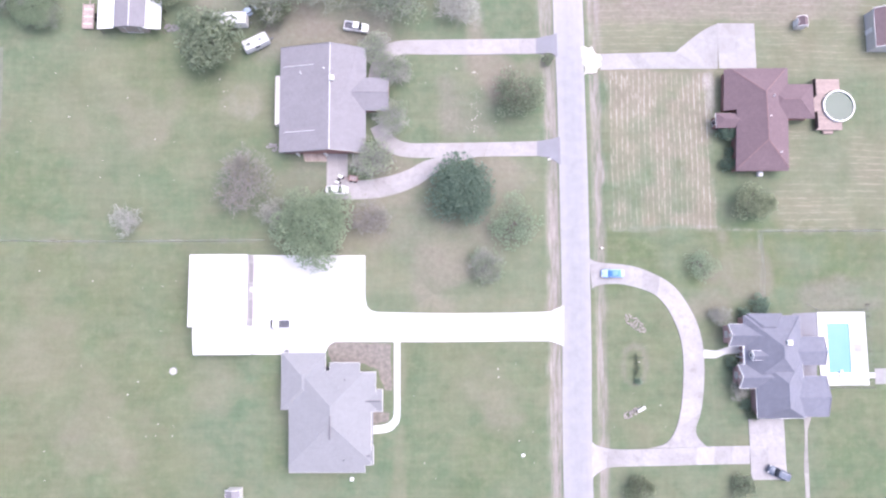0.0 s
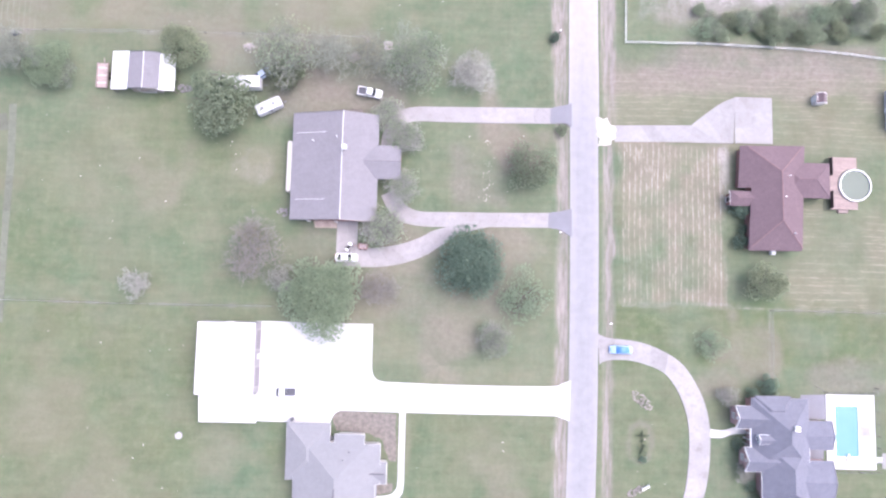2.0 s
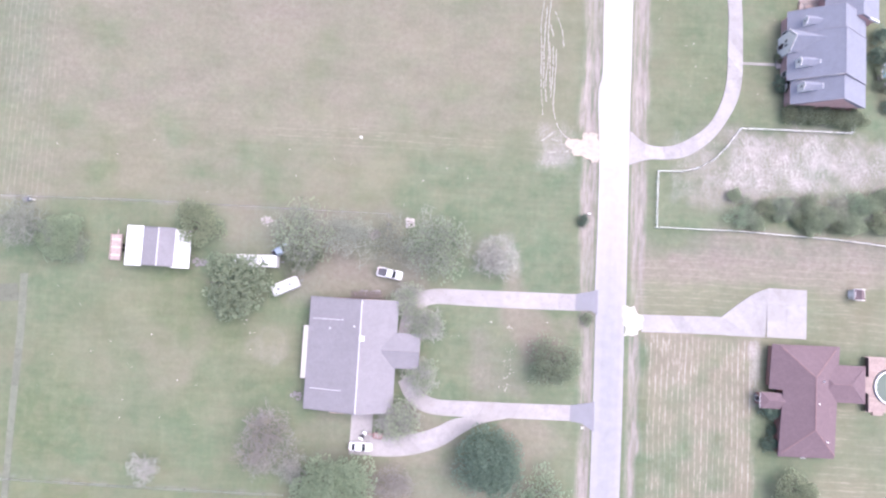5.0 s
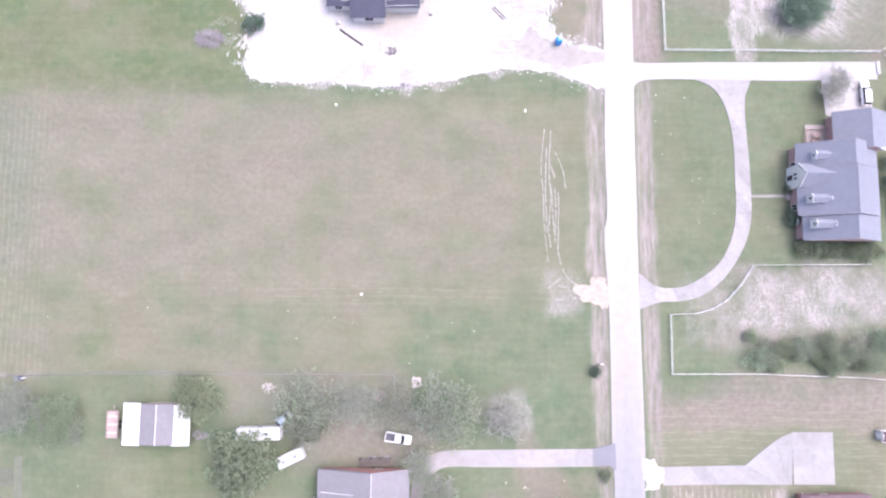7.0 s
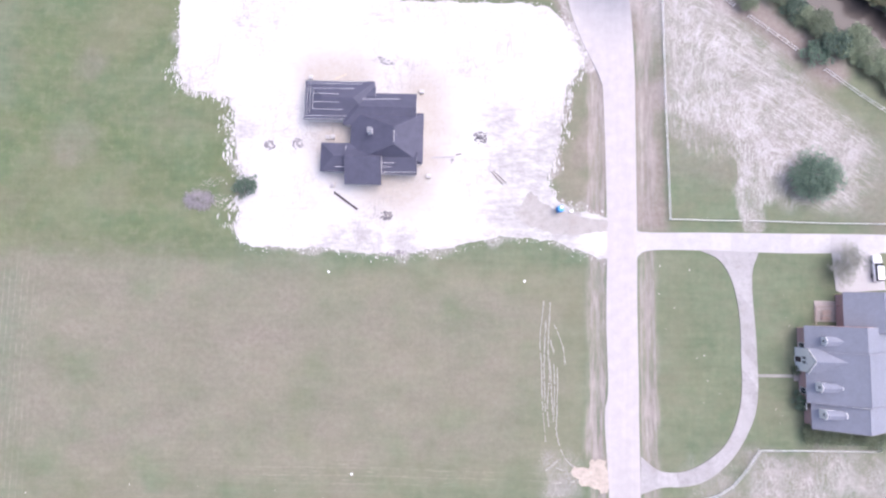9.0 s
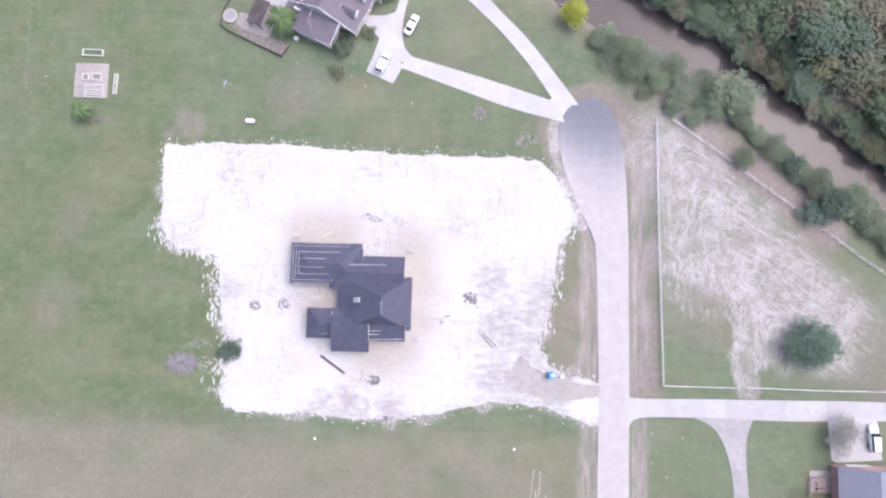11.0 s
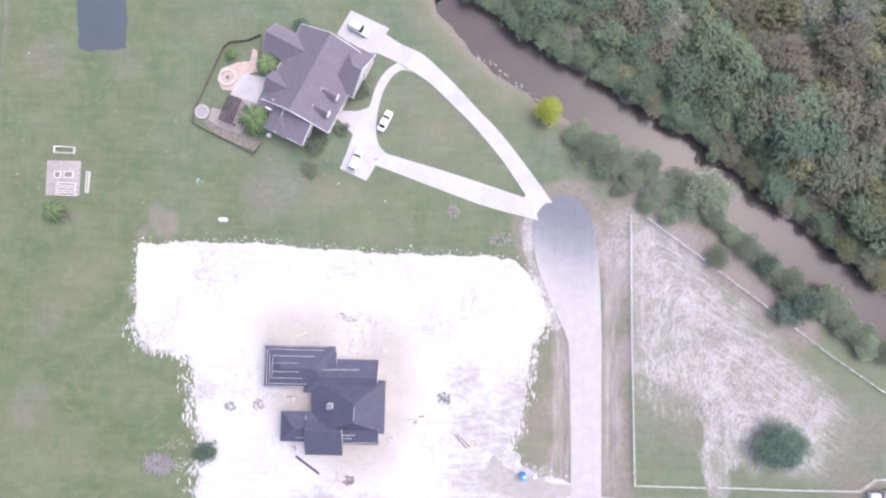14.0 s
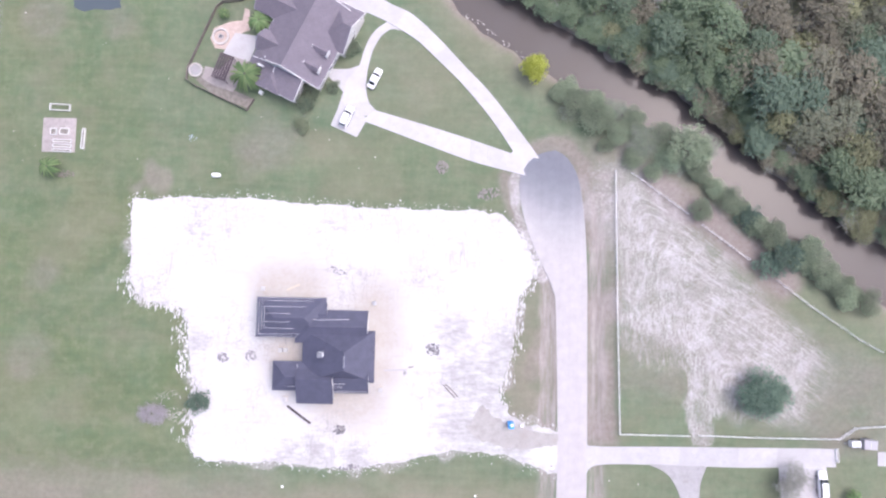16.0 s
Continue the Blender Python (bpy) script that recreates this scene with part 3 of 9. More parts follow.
BANK_WEST = [(-75, 335)] + [(-9.62, 256.21), (-5.62, 247.62), (6.77, 235.49), (17.1, 228.13), (26.36, 223.17), (41.22, 215.47), (55.83, 206.93), (66.76, 196.29), (79.29, 186.46), (93.33, 178.08)] + [(190, 105)]
BANK_EAST = [(-55, 345)] + [(4.87, 256.53), (12.13, 243.14), (25.36, 234.9), (41.22, 225.9), (57.75, 214.94), (69.55, 204.97), (82.23, 195.07), (93.48, 187.83)] + [(200, 125)]
STREAM = [((a[0] + b[0]) / 2, (a[1] + b[1]) / 2) for a, b in zip(glide(BANK_WEST, 30), glide(BANK_EAST, 30))]
ROAD_WEST = [(28.2, -400), (28.0, -150)] + [(27.46, -41.84), (27.9, -9.89), (28.03, 24.77), (27.83, 53.33)] + [(27.52, 56.66), (26.57, 102.17)] + [(27.42, 85.58), (27.03, 123.12)] + [(27.35, 107.77), (27.29, 142.11)] + [(26.67, 170), (25.76, 175.35), (22.14, 182.97), (19.35, 190.89), (18.39, 198.18), (19.68, 202.26), (22.83, 204.79), (25.89, 205.59)]
ROAD_EAST = [(34.4, -400), (34.2, -150)] + [(33.72, -41.91), (34.16, -9.91), (34.33, 24.78), (34.13, 53.38)] + [(34.32, 57.22), (33.7, 102.87)] + [(33.91, 85.6), (33.58, 123.19)] + [(33.75, 107.87), (33.68, 142.26)] + [(33.55, 170.12), (33.51, 175.5), (33.03, 186.93), (32.11, 195.42), (30.98, 200.53), (28.73, 204.17), (26.26, 205.6)]
ROAD_WEST, ROAD_EAST = (sorted(side[:-8 + k], key=lambda p: p[1]) + side[-8 + k:] for k, side in enumerate((ROAD_WEST, ROAD_EAST)))

SAND_EDGE = [(-67.37, 192.74), (-53.54, 193.75), (-40.28, 193.38), (-27.14, 192.5), (-15.37, 192.05), (-4.85, 191.82), (9.69, 191.66), (14.35, 191.03), (18.17, 187.49), (21.18, 182.23), (21.95, 179.46), (20.56, 174.89), (18.9, 173.06), (18.24, 168.64), (17.39, 162.54), (16.5, 158.15), (14.81, 152.54), (15.47, 149.39), (17.68, 146.83), (20.95, 145), (28.76, 143.95)] + [(27.68, 135.15), (22.17, 136.71), (14.97, 139.17), (5.65, 139.51), (0.63, 138.32), (-6.57, 137.11), (-15.95, 135.32), (-24.51, 135.57), (-31.73, 136.25), (-43.21, 136.19), (-51.54, 136.78), (-52.71, 140.13), (-51.4, 142.87)] + [(-52.34, 145.39), (-51.2, 147.21), (-49.34, 149.41), (-51.81, 153.48), (-53.79, 160.56), (-54.11, 165.57), (-55.34, 169.01), (-61.88, 170.47), (-65.85, 171.91), (-66.9, 173.56), (-67.08, 179.6), (-67.46, 186.88)]


def ground_sheet():
    """One sheet to the horizon: fine over the lots, coarse beyond, with ditches by the road and the stream's bed."""
    far = [14, 40, 100, 250, 600, 1400, 3500]
    xs = np.array([-112 - d for d in far[::-1]] + list(np.arange(-112, 118.1, 0.7)) + [118.4 + d for d in far])
    ys = np.array([-68 - d for d in far[::-1]] + list(np.arange(-68, 262.1, 0.7)) + [262.4 + d for d in far])
    gx, gy = np.meshgrid(xs, ys)
    rng = np.random.default_rng(4)

    def wobble(size):
        """Smooth random field, about -1 to 1."""
        n = 64
        grid = rng.standard_normal((n, n))
        u, v = (gx / size) % n, (gy / size) % n
        i, j = u.astype(int) % n, v.astype(int) % n
        fu, fv = u - u.astype(int), v - v.astype(int)
        fu, fv = fu * fu * (3 - 2 * fu), fv * fv * (3 - 2 * fv)
        a, b = grid[j, i], grid[j, (i + 1) % n]
        c, d = grid[(j + 1) % n, i], grid[(j + 1) % n, (i + 1) % n]
        return (a * (1 - fu) + b * fu) * (1 - fv) + (c * (1 - fu) + d * fu) * fv

    w1, w2 = wobble(9.0), wobble(3.2)
    layers = {name: np.zeros(gx.shape + (4,)) for name in ("tone", "rows")}

    def patch(layer, channel, x0, y0, x1, y1, value, soft=3.0, rough=1.0):
        dx = np.maximum(np.maximum(x0 - gx, gx - x1), 0)
        dy = np.maximum(np.maximum(y0 - gy, gy - y1), 0)
        d = np.hypot(dx, dy) + rough * (w1 * 0.9 + w2 * 0.6)
        m = value * (1 - soft_step(-soft * 0.4, soft, d))
        layers[layer][..., channel] = np.maximum(layers[layer][..., channel], m)

    def spot(layer, channel, x, y, r, value, rough=1.0):
        d = np.hypot(gx - x, gy - y) + rough * (w1 * 1.2 + w2 * 0.7)
        layers[layer][..., channel] = np.maximum(layers[layer][..., channel], value * (1 - soft_step(r * 0.35, r * 1.15, d)))

    DRY, BARE, MUD, ACROSS, ALONG, LUSH = ("tone", 0), ("tone", 1), ("tone", 2), ("rows", 0), ("rows", 1), ("rows", 2)
    # the open field and its cut rows
    patch(*DRY, -95.64, 89.82, 20.59, 130.23, 0.62, 7)
    patch(*MUD, -104, 96, -40, 130, 0.42, 12, 2.5)
    patch(*DRY, -110, 74, -20, 92, 0.5, 8, 3)
    patch(*MUD, -110, 76, -30, 94, 0.2, 8, 3)
    patch(*MUD, -56, 98, 8, 124, 0.32, 12, 3)
    patch(*ACROSS, -110.1, 73.17, -96, 129.18, 0.3, 6)
    patch(*ALONG, -102.42, 85.06, 17.88, 94.52, 0.12, 5)
    patch(*ALONG, -45, 88.6, 21, 90.6, 0.55, 1.5, 0.5)
    patch(*BARE, 14.26, 86.72, 21.49, 93.79, 0.3, 3)
    patch(*LUSH, -107.57, 135.75, -53.2, 163.54, 0.9, 5)
    patch(*LUSH, -100.24, 134.47, -56.07, 192.51, 0.85, 6)
    patch(*LUSH, -68.84, 193.97, 13.89, 205.06, 0.35, 6)
    patch(*LUSH, -98.96, 207.52, -57.69, 237.93, 0.3, 8)
    spot(*MUD, -85.45, 175.12, 5, 0.36)
    spot(*MUD, -88.91, 159.17, 6, 0.34)
    spot(*MUD, -88.39, 233.86, 6, 0.3)
    patch(*LUSH, -104, 196, -66, 245, 0.6, 10, 2.0)
    spot(*MUD, -38.14, 204.8, 9, 0.35)
    spot(*MUD, -71.99, 232.98, 6, 0.3)
    spot(*DRY, -5.18, 221.87, 12, 0.35)
    for q, r, v in (((-77.59, -20.84), 16, 0.3), ((-55.76, -35.14), 10, 0.25), ((-70.83, 34.01), 12, 0.3), ((-85.81, -1.7), 10, 0.25), ((9.89, -21.73), 10, 0.25), ((-75.21, 40.62), 14, 0.25), ((-80.45, 185.09), 9, 0.3), ((-87.06, 145.99), 12, 0.25), ((-20.62, 199.04), 9, 0.3)):
        spot(*DRY, *q, r, v, 3.0)
    for q, r, v in (((-63.69, -11.54), 14, 0.5), ((-89.95, 24.08), 14, 0.5), ((10.97, -33.51), 12, 0.5), ((-60.12, 49.35), 14, 0.5), ((-48.05, 204.54), 12, 0.4), ((-77.85, 79.82), 12, 0.4)):
        spot(*LUSH, *q, r, v, 2.0)
    # worn tan and brown places in the lawns
    for q, rad, dry, mud, bare in (((-41, 42.6), 2.4, 0.5, 0.03, 0.12), ((13.2, 46.9), 9, 0.8, 0.42, 0), ((-8.4, 23.8), 9, 0.6, 0.3, 0), ((-15.8, 12.5), 9, 0.6, 0.2, 0), ((12.9, 26.3), 8, 0.5, 0.35, 0), ((1.4, 7.1), 9, 0.5, 0.38, 0), ((-27.5, 62.7), 8, 0.4, 0.6, 0), ((-71.5, 231.2), 4, 0.3, 0.55, 0), ((-60.5, 197), 4, 0.3, 0.5, 0), ((-66, 40), 10, 0.5, 0.1, 0), ((-85, -12), 14, 0.5, 0.05, 0), ((-72, -30), 12, 0.45, 0.1, 0), ((-48, -20), 7, 0.25, 0.04, 0), ((14, -25), 9, 0.4, 0.15, 0), ((66, 4), 7, 0.4, 0.25, 0), ((62, -3), 6, 0.4, 0.25, 0)):
        for layer, value in ((DRY, dry), (MUD, mud), (BARE, bare)):
            if value:
                spot(*layer, *q, rad, value, 2.2)
    # hay lots beside the red-roofed house
    patch(*DRY, 40.27, 15.32, 61.29, 49.56, 1.0, 2)
    patch(*MUD, 40.27, 15.32, 61.29, 49.56, 0.3, 2)
    patch(*ACROSS, 39.62, 14.94, 61.9, 48.9, 0.95, 1.5, 0.5)
    patch(*BARE, 61.76, 36.53, 63.31, 49.71, 0.35, 1.5, 0.4)
    patch(*ALONG, 79.35, 14.92, 110.97, 35.48, 0.8, 2)
    patch(*ALONG, 38.98, 52.5, 62.58, 72, 0.55, 2)
    patch(*ALONG, 62, 49.98, 113.54, 72, 0.55, 2)
    patch(*DRY, 38.89, 49.89, 113.57, 66.2, 0.6, 4)
    patch(*DRY, 79.35, 14.92, 110.97, 35.48, 0.6, 4)
    patch(*MUD, 44.05, 67.05, 96.69, 72.46, 0.8, 4)
    patch(*MUD, 37.93, 63.68, 96.76, 71.81, 0.5, 3)
    patch(*LUSH, 39.05, 2.32, 109.62, 13.78, 0.8, 2.5)
    patch(*MUD, 82.11, -3.21, 98.4, 1.79, 0.55, 3)
    patch(*LUSH, 86.35, -46.1, 106.28, -22.12, 0.5, 5)
    patch(*LUSH, 35.59, -31.42, 52.78, -0.2, 0.35, 4)
    # lots along the west side
    patch(*DRY, -98.82, -44.14, -53.35, 10.31, 0.15, 10)
    patch(*LUSH, -104, -46, -55, 6, 0.7, 9, 2.0)
    patch(*LUSH, -35.77, -42.33, -31.6, -14.26, 0.6, 2)
    patch(*LUSH, -93.86, 8.79, -53.74, 11.24, 0.7, 2)
    patch(*LUSH, -88.03, 15.07, -37.17, 49.46, 0.25, 10)
    patch(*LUSH, -5.84, -41.62, 21.94, -12.2, 0.35, 6)
    patch(*MUD, -13.28, 9.73, 11.55, 19.71, 0.35, 6)
    patch(*MUD, 3, 36.25, 13.15, 46.62, 0.5, 4)
    patch(*DRY, -13.27, -2.55, 22.72, 27.31, 0.3, 8)
    patch(*DRY, -46.23, 38.93, -36.17, 46.68, 0.3, 4)
    patch(*MUD, -34.54, 21.07, -23.96, 31.21, 0.3, 4)
    patch(*MUD, -37.5, 55.51, -10.35, 63.49, 0.55, 4)
    patch(*MUD, -53.23, 62.67, -16.08, 72.58, 0.4, 6)
    spot(*BARE, 6, 66.65, 5, 0.3)
    patch(*DRY, -8.24, -42.62, -6.8, -8.51, 0.5, 1, 0.3)
    # pale bare lots behind the white fences
    patch(*BARE, 44.88, 82.05, 95.13, 92.85, 0.3, 5)
    patch(*BARE, 57.58, 84.37, 95.18, 94.06, 0.48, 6)
    patch(*MUD, 50.3, 80.79, 95.13, 94.05, 0.4, 6)
    patch(*BARE, 40.12, 168.85, 44.75, 193.1, 0.42, 4)
    for pts, value, w in (([(42.22, 194.32), (49.6, 183.47), (58.14, 172.71), (66.62, 163.2), (75.04, 156.68)], 0.44, 13.0), ([(44.79, 173.7), (55.7, 169.05), (66.63, 162)], 0.46, 8.0), ([(42.6, 192), (43.2, 176), (44, 164)], 0.24, 4.0), ([(62, 153), (66, 158), (76, 155)], 0.32, 4.0), ([(56.96, 163.07), (57.24, 152.3), (57.59, 142.8)], 0.5, 1.4), ([(47.12, 188.29), (58.1, 178.74)], 0.5, 5.0)):
        d = away(gx, gy, pts) + 1.3 * w1 + 0.8 * w2
        layers["tone"][..., 1] = np.maximum(layers["tone"][..., 1], value * (1 - soft_step(w * 0.35, w * 1.15, d)))
    d = away(gx, gy, [(42.22, 194.32), (49.6, 183.47), (58.14, 172.71), (66.62, 163.2), (77.45, 154.91), (91.8, 150.15)]) + 1.2 * w1
    layers["tone"][..., 2] = np.maximum(layers["tone"][..., 2], 0.45 * (1 - soft_step(6, 15, d)))
    spot(*BARE, 64.8, 160.0, 5, 0.95)
    patch(*MUD, 41.87, 154.59, 55.77, 168.95, 0.4, 6)
    patch(*BARE, 46.1, 160, 55.77, 168, 0.24, 5)
    patch(*MUD, 31.43, 142.49, 39.0, 200, 0.85, 2.5)
    patch(*MUD, 28, 199, 41, 208, 0.5, 4)
    patch(*DRY, 72.68, 164.58, 95.56, 179.08, 0.4, 6)
    patch(*DRY, 16, 146, 27.5, 186, 0.75, 2)
    patch(*MUD, 17, 147, 27.5, 186, 0.25, 2)
    patch(*DRY, 35.9, 94.56, 42, 135.28, 0.25, 4)
    patch(*LUSH, 43, 97, 74, 138, 0.12, 4)
    patch(*DRY, 59.19, 99.37, 72.92, 121.01, 0.25, 4)
    # dug-over ground along the sanded plot
    d = away(gx, gy, SAND_EDGE + SAND_EDGE[:1]) + 1.1 * w2 + 0.6 * w1
    layers["tone"][..., 1] = np.maximum(layers["tone"][..., 1], 0.4 * (1 - soft_step(0.2, 2.0, d)) * (gy < 186))
    # trampled strip along the bayou fence and beside the lane
    for pts, value, w in (([(47.38, 199.1), (59.38, 190.73), (68.47, 184.39), (76.3, 177.79)], 0.95, 5.0), ([(24.52, 189.06), (26.49, 178.19), (25.42, 168.54), (21.99, 156.52)], 0.5, 3.0), ([(26.49, 178.19), (27.6, 168.58), (28.15, 149.5)], 0.45, 3.0)):
        d = away(gx, gy, pts) + 0.7 * w1 + 0.5 * w2
        layers["tone"][..., 2] = np.maximum(layers["tone"][..., 2], value * (1 - soft_step(w * 0.4, w * 1.3, d)))
    # bleached turf under the wire fences
    for pts, value in (([(-101.24, 12.34), (-69.68, 11.81), (-53.82, 11.9), (-35.44, 12.01)], 0.3), ([(-109.44, 72.07), (-71.84, 72.82), (-41.95, 72.83), (-18.26, 72.87), (-18.11, 68.01)], 0.34), ([(72.3, 13.64), (72.33, 6.03), (72.21, -1.17)], 0.45), ([(39.02, 14.17), (60.38, 14.47), (72.3, 13.64), (110.07, 13.55)], 0.4), ([(-106.29, 72.21), (-94.07, 72.13)], 0.4)):
        d = away(gx, gy, pts)
        layers["tone"][..., 1] = np.maximum(layers["tone"][..., 1], 0.7 * value * (1 - soft_step(0.1, 0.7, d)))
    for pts, channel, value, w in (([(34.51, 184.54), (34.07, 194.24), (32.43, 202.53), (29.44, 206.16), (25.53, 207.06), (21.84, 205.63)], 2, 0.75, 2.0), ([(17.64, 199.39), (17.59, 193.9), (18.65, 189.3), (20.91, 183.67), (23.66, 177.72)], 1, 0.75, 1.5), ([(15.19, 199.33), (16.49, 193.88), (18.43, 187.83)], 2, 0.7, 1.8)):
        d = away(gx, gy, pts) + 0.4 * w2
        layers["tone"][..., channel] = np.maximum(layers["tone"][..., channel], value * (1 - soft_step(w * 0.5, w * 1.4, d)))
    # the trodden ring round the clipped planes
    d = away(gx, gy, [(41.57, -12.33), (43.58, -11.14), (45.51, -12.1), (46.02, -15.97), (45.04, -19.07), (42.84, -19.8), (41.26, -18.58), (41.01, -15.35), (41.57, -12.33)])
    layers["tone"][..., 2] = np.maximum(layers["tone"][..., 2], 0.35 * (1 - soft_step(0.2, 0.9, d)))
    # leaf litter under the wood
    for p in glide(BANK_EAST, 14)[1:-1]:
        spot(*MUD, p[0] + 15, p[1] + 22, 26, 0.9, 1.0)
        spot(*MUD, p[0] + 34, p[1] + 50, 30, 0.9, 1.0)
    # verges and ditches
    left = np.interp(gy, [p[1] for p in ROAD_WEST[:12]], [p[0] for p in ROAD_WEST[:12]])
    right = np.interp(gy, [p[1] for p in ROAD_EAST[:12]], [p[0] for p in ROAD_EAST[:12]])
    off = np.where(gx < 30, left - gx, gx - right)
    north = soft_step(40, 90, gy)
    lane = np.where(gx < 30, soft_step(0.0, 0.6, off) * (1 - soft_step(2.2 + 1.2 * north, 3.4 + 1.2 * north, off + 0.4 * w2)), soft_step(0.9 - 0.7 * north, 1.7 - 0.9 * north, off) * (1 - soft_step(2.8 + 0.6 * north, 3.8 + 0.6 * north, off + 0.3 * w2)))
    layers["rows"][..., 3] = lane * np.clip(0.9 + 0.2 * w1, 0, 1) * (gy < 196)
    height = -0.22 * soft_step(0.6, 1.6, off) * (1 - soft_step(2.2, 3.6, off)) * (gy < 190)
    # the stream's bed and muddy banks
    d = away(gx, gy, STREAM) + 0.5 * w2
    height -= 1.9 * (1 - soft_step(3.3, 7.7, d))
    layers["tone"][..., 2] = np.maximum(layers["tone"][..., 2], 0.85 * (1 - soft_step(5.0, 8.5, d)))
    layers["tone"][..., 0] = np.maximum(layers["tone"][..., 0], 0.5 * (1 - soft_step(8, 15, d)))
    height += 0.012 * w1 + 0.01 * w2 - 0.02
    me = bpy.data.meshes.new("ground")
    ny, nx = gx.shape
    idx = np.arange(nx * ny).reshape(ny, nx)
    quads = np.stack([idx[:-1, :-1], idx[:-1, 1:], idx[1:, 1:], idx[1:, :-1]], -1).reshape(-1, 4)
    me.from_pydata(np.stack([gx, gy, height], -1).reshape(-1, 3).tolist(), [], quads.tolist())
    me.polygons.foreach_set("use_smooth", np.ones(len(quads), bool))
    for name, layer in layers.items():
        me.color_attributes.new(name, "FLOAT_COLOR", "POINT").data.foreach_set("color", layer.reshape(-1).astype(np.float32))
    me.materials.append(TURF)
    tagged(new("ground", me), "patchy green and straw-coloured lawns, fields and verges", "ground", "", "structure")


ground_sheet()


def stream_water():
    bm = bmesh.new()
    a, b = glide(BANK_WEST, 80), glide(BANK_EAST, 80)
    wide = lambda p, q, k: (p[0] + (q[0] - p[0]) * k, p[1] + (q[1] - p[1]) * k, -1.05)
    rows = [(bm.verts.new(wide(p, q, -0.4)), bm.verts.new(wide(p, q, 1.4))) for p, q in zip(a, b)]
    for (p, q), (r, s) in zip(rows, rows[1:]):
        bm.faces.new((p, q, s, r))
    bmesh.ops.recalc_face_normals(bm, faces=bm.faces[:])
    lone("water", bm, CANAL, 0, 0, 0, 0, "murky grey-brown water of a narrow winding bayou", "water", "", "structure")


stream_water()


def road_surface():
    n = 220
    a, b = glide(ROAD_WEST[1:], n), glide(ROAD_EAST[1:], n)
    bm = bmesh.new()
    layer = bm.verts.layers.float_color.new("tone")
    rows = []
    for k, (p, q) in enumerate(zip(a, b)):
        row = []
        for s, z in ((-0.02, -0.2), (0, 0.06), (0.12, 0.09), (0.3, 0.11), (0.5, 0.125), (0.7, 0.11), (0.88, 0.09), (1, 0.06), (1.02, -0.2)):
            x, y = p[0] + (q[0] - p[0]) * s, p[1] + (q[1] - p[1]) * s
            v = bm.verts.new((x, y, z))
            fresh = float(soft_step(187, 203, np.float64(y + 3 * (s - 0.5))))
            dust = float(1.0 * soft_step(40, 105, np.float64(y)) * (1 - soft_step(180, 197, np.float64(y + 5 * (s - 0.4)))))
            edge = 0.35 * abs(2 * s - 1) ** 3
            v[layer] = (fresh, min(1, dust + edge * (1 - fresh)), 0, 1)
            row.append(v)
        rows.append(row)
    for r, t in zip(rows, rows[1:]):
        for k in range(len(r) - 1):
            bm.faces.new((r[k], r[k + 1], t[k + 1], t[k]))
    lone("road", bm, ASPHALT, 0, 0, 0, 0, "pale worn asphalt lane ending in a darker turning head", "road", "", "structure")


road_surface()

# the new white drive of the metal workshop
apron("workshop_forecourt", [(-40.13, 8.71), (-14.96, 8.55), (-14.89, -0.99), (-14.51, -2.57), (-13.65, -3.42), (-12.3, -3.79), (-12.28, -10.16), (-21.38, -10.09), (-22.46, -10.68), (-23.05, -11.63), (-23.4, -12.82), (-39.56, -12.67)], NEW_CONCRETE, "broad new white concrete forecourt of the workshop")
drive("new_drive", [(-12.3, -3.79), (3.95, -4.12), (23.6, -3.95), (26.32, -3.35), (28.31, -2.62)], [(-12.28, -10.16), (3.91, -10.26), (23.47, -10.23), (26.16, -10.6), (28.1, -11.33)], NEW_CONCRETE, "new white concrete driveway", 4.0)
drive("garden_walk", [(-8.63, -10.18), (-8.61, -19.23), (-8.61, -24.89), (-9.2, -26.76), (-10.65, -27.58), (-13.65, -27.9)], [(-7.29, -10.19), (-7.29, -19.24), (-7.28, -25.72), (-7.89, -27.72), (-9.68, -29.11), (-13.64, -29.65)], NEW_CONCRETE, "narrow white concrete garden walk to the front door", 1.8, 0.075)
# the looped drive of the long grey house
drive("north_drive", [(23.59, 54.19), (10.76, 53.98), (-0.76, 53.93), (-6.9, 53.92), (-9.71, 52.65), (-11.73, 49.48), (-12.46, 45.28)], [(23.68, 57.8), (10.8, 57.58), (-0.75, 57.4), (-7.8, 57.11), (-12.01, 55.25), (-14.15, 50.8), (-14.74, 45.28)], OLD_CONCRETE, "pinkish grey old concrete driveway loop", 4.2)
drive("south_drive", [(23.37, 30.65), (11.75, 30.51), (0.42, 30.25), (-5.86, 30.38), (-9.63, 31.42), (-12.41, 33.73), (-14.05, 36.9)], [(23.44, 34), (11.79, 33.72), (0.43, 33.59), (-5.24, 33.59), (-8.01, 34.5), (-9.64, 36.25), (-10.66, 38.57)], OLD_CONCRETE, "pinkish grey old concrete driveway loop", 4.2)
drive("side_drive", [(9.86, 30.5), (4.18, 28.97), (0.66, 26.93), (-3.61, 24.01), (-8.35, 22.13), (-13.33, 21.13), (-19.29, 20.9)], [(0.67, 30.25), (-2.35, 29.36), (-5.61, 27.57), (-9.61, 26.18), (-13.36, 25.43), (-15.85, 25.18), (-19.34, 24.94)], OLD_CONCRETE, "worn concrete drive curving to a parking pad", 4.0, 0.081)
pad("side_parking", -23.59, 21.03, -18.98, 31.19, 2, 4, OLD_CONCRETE, "stained concrete parking pad beside the house", 0.072)
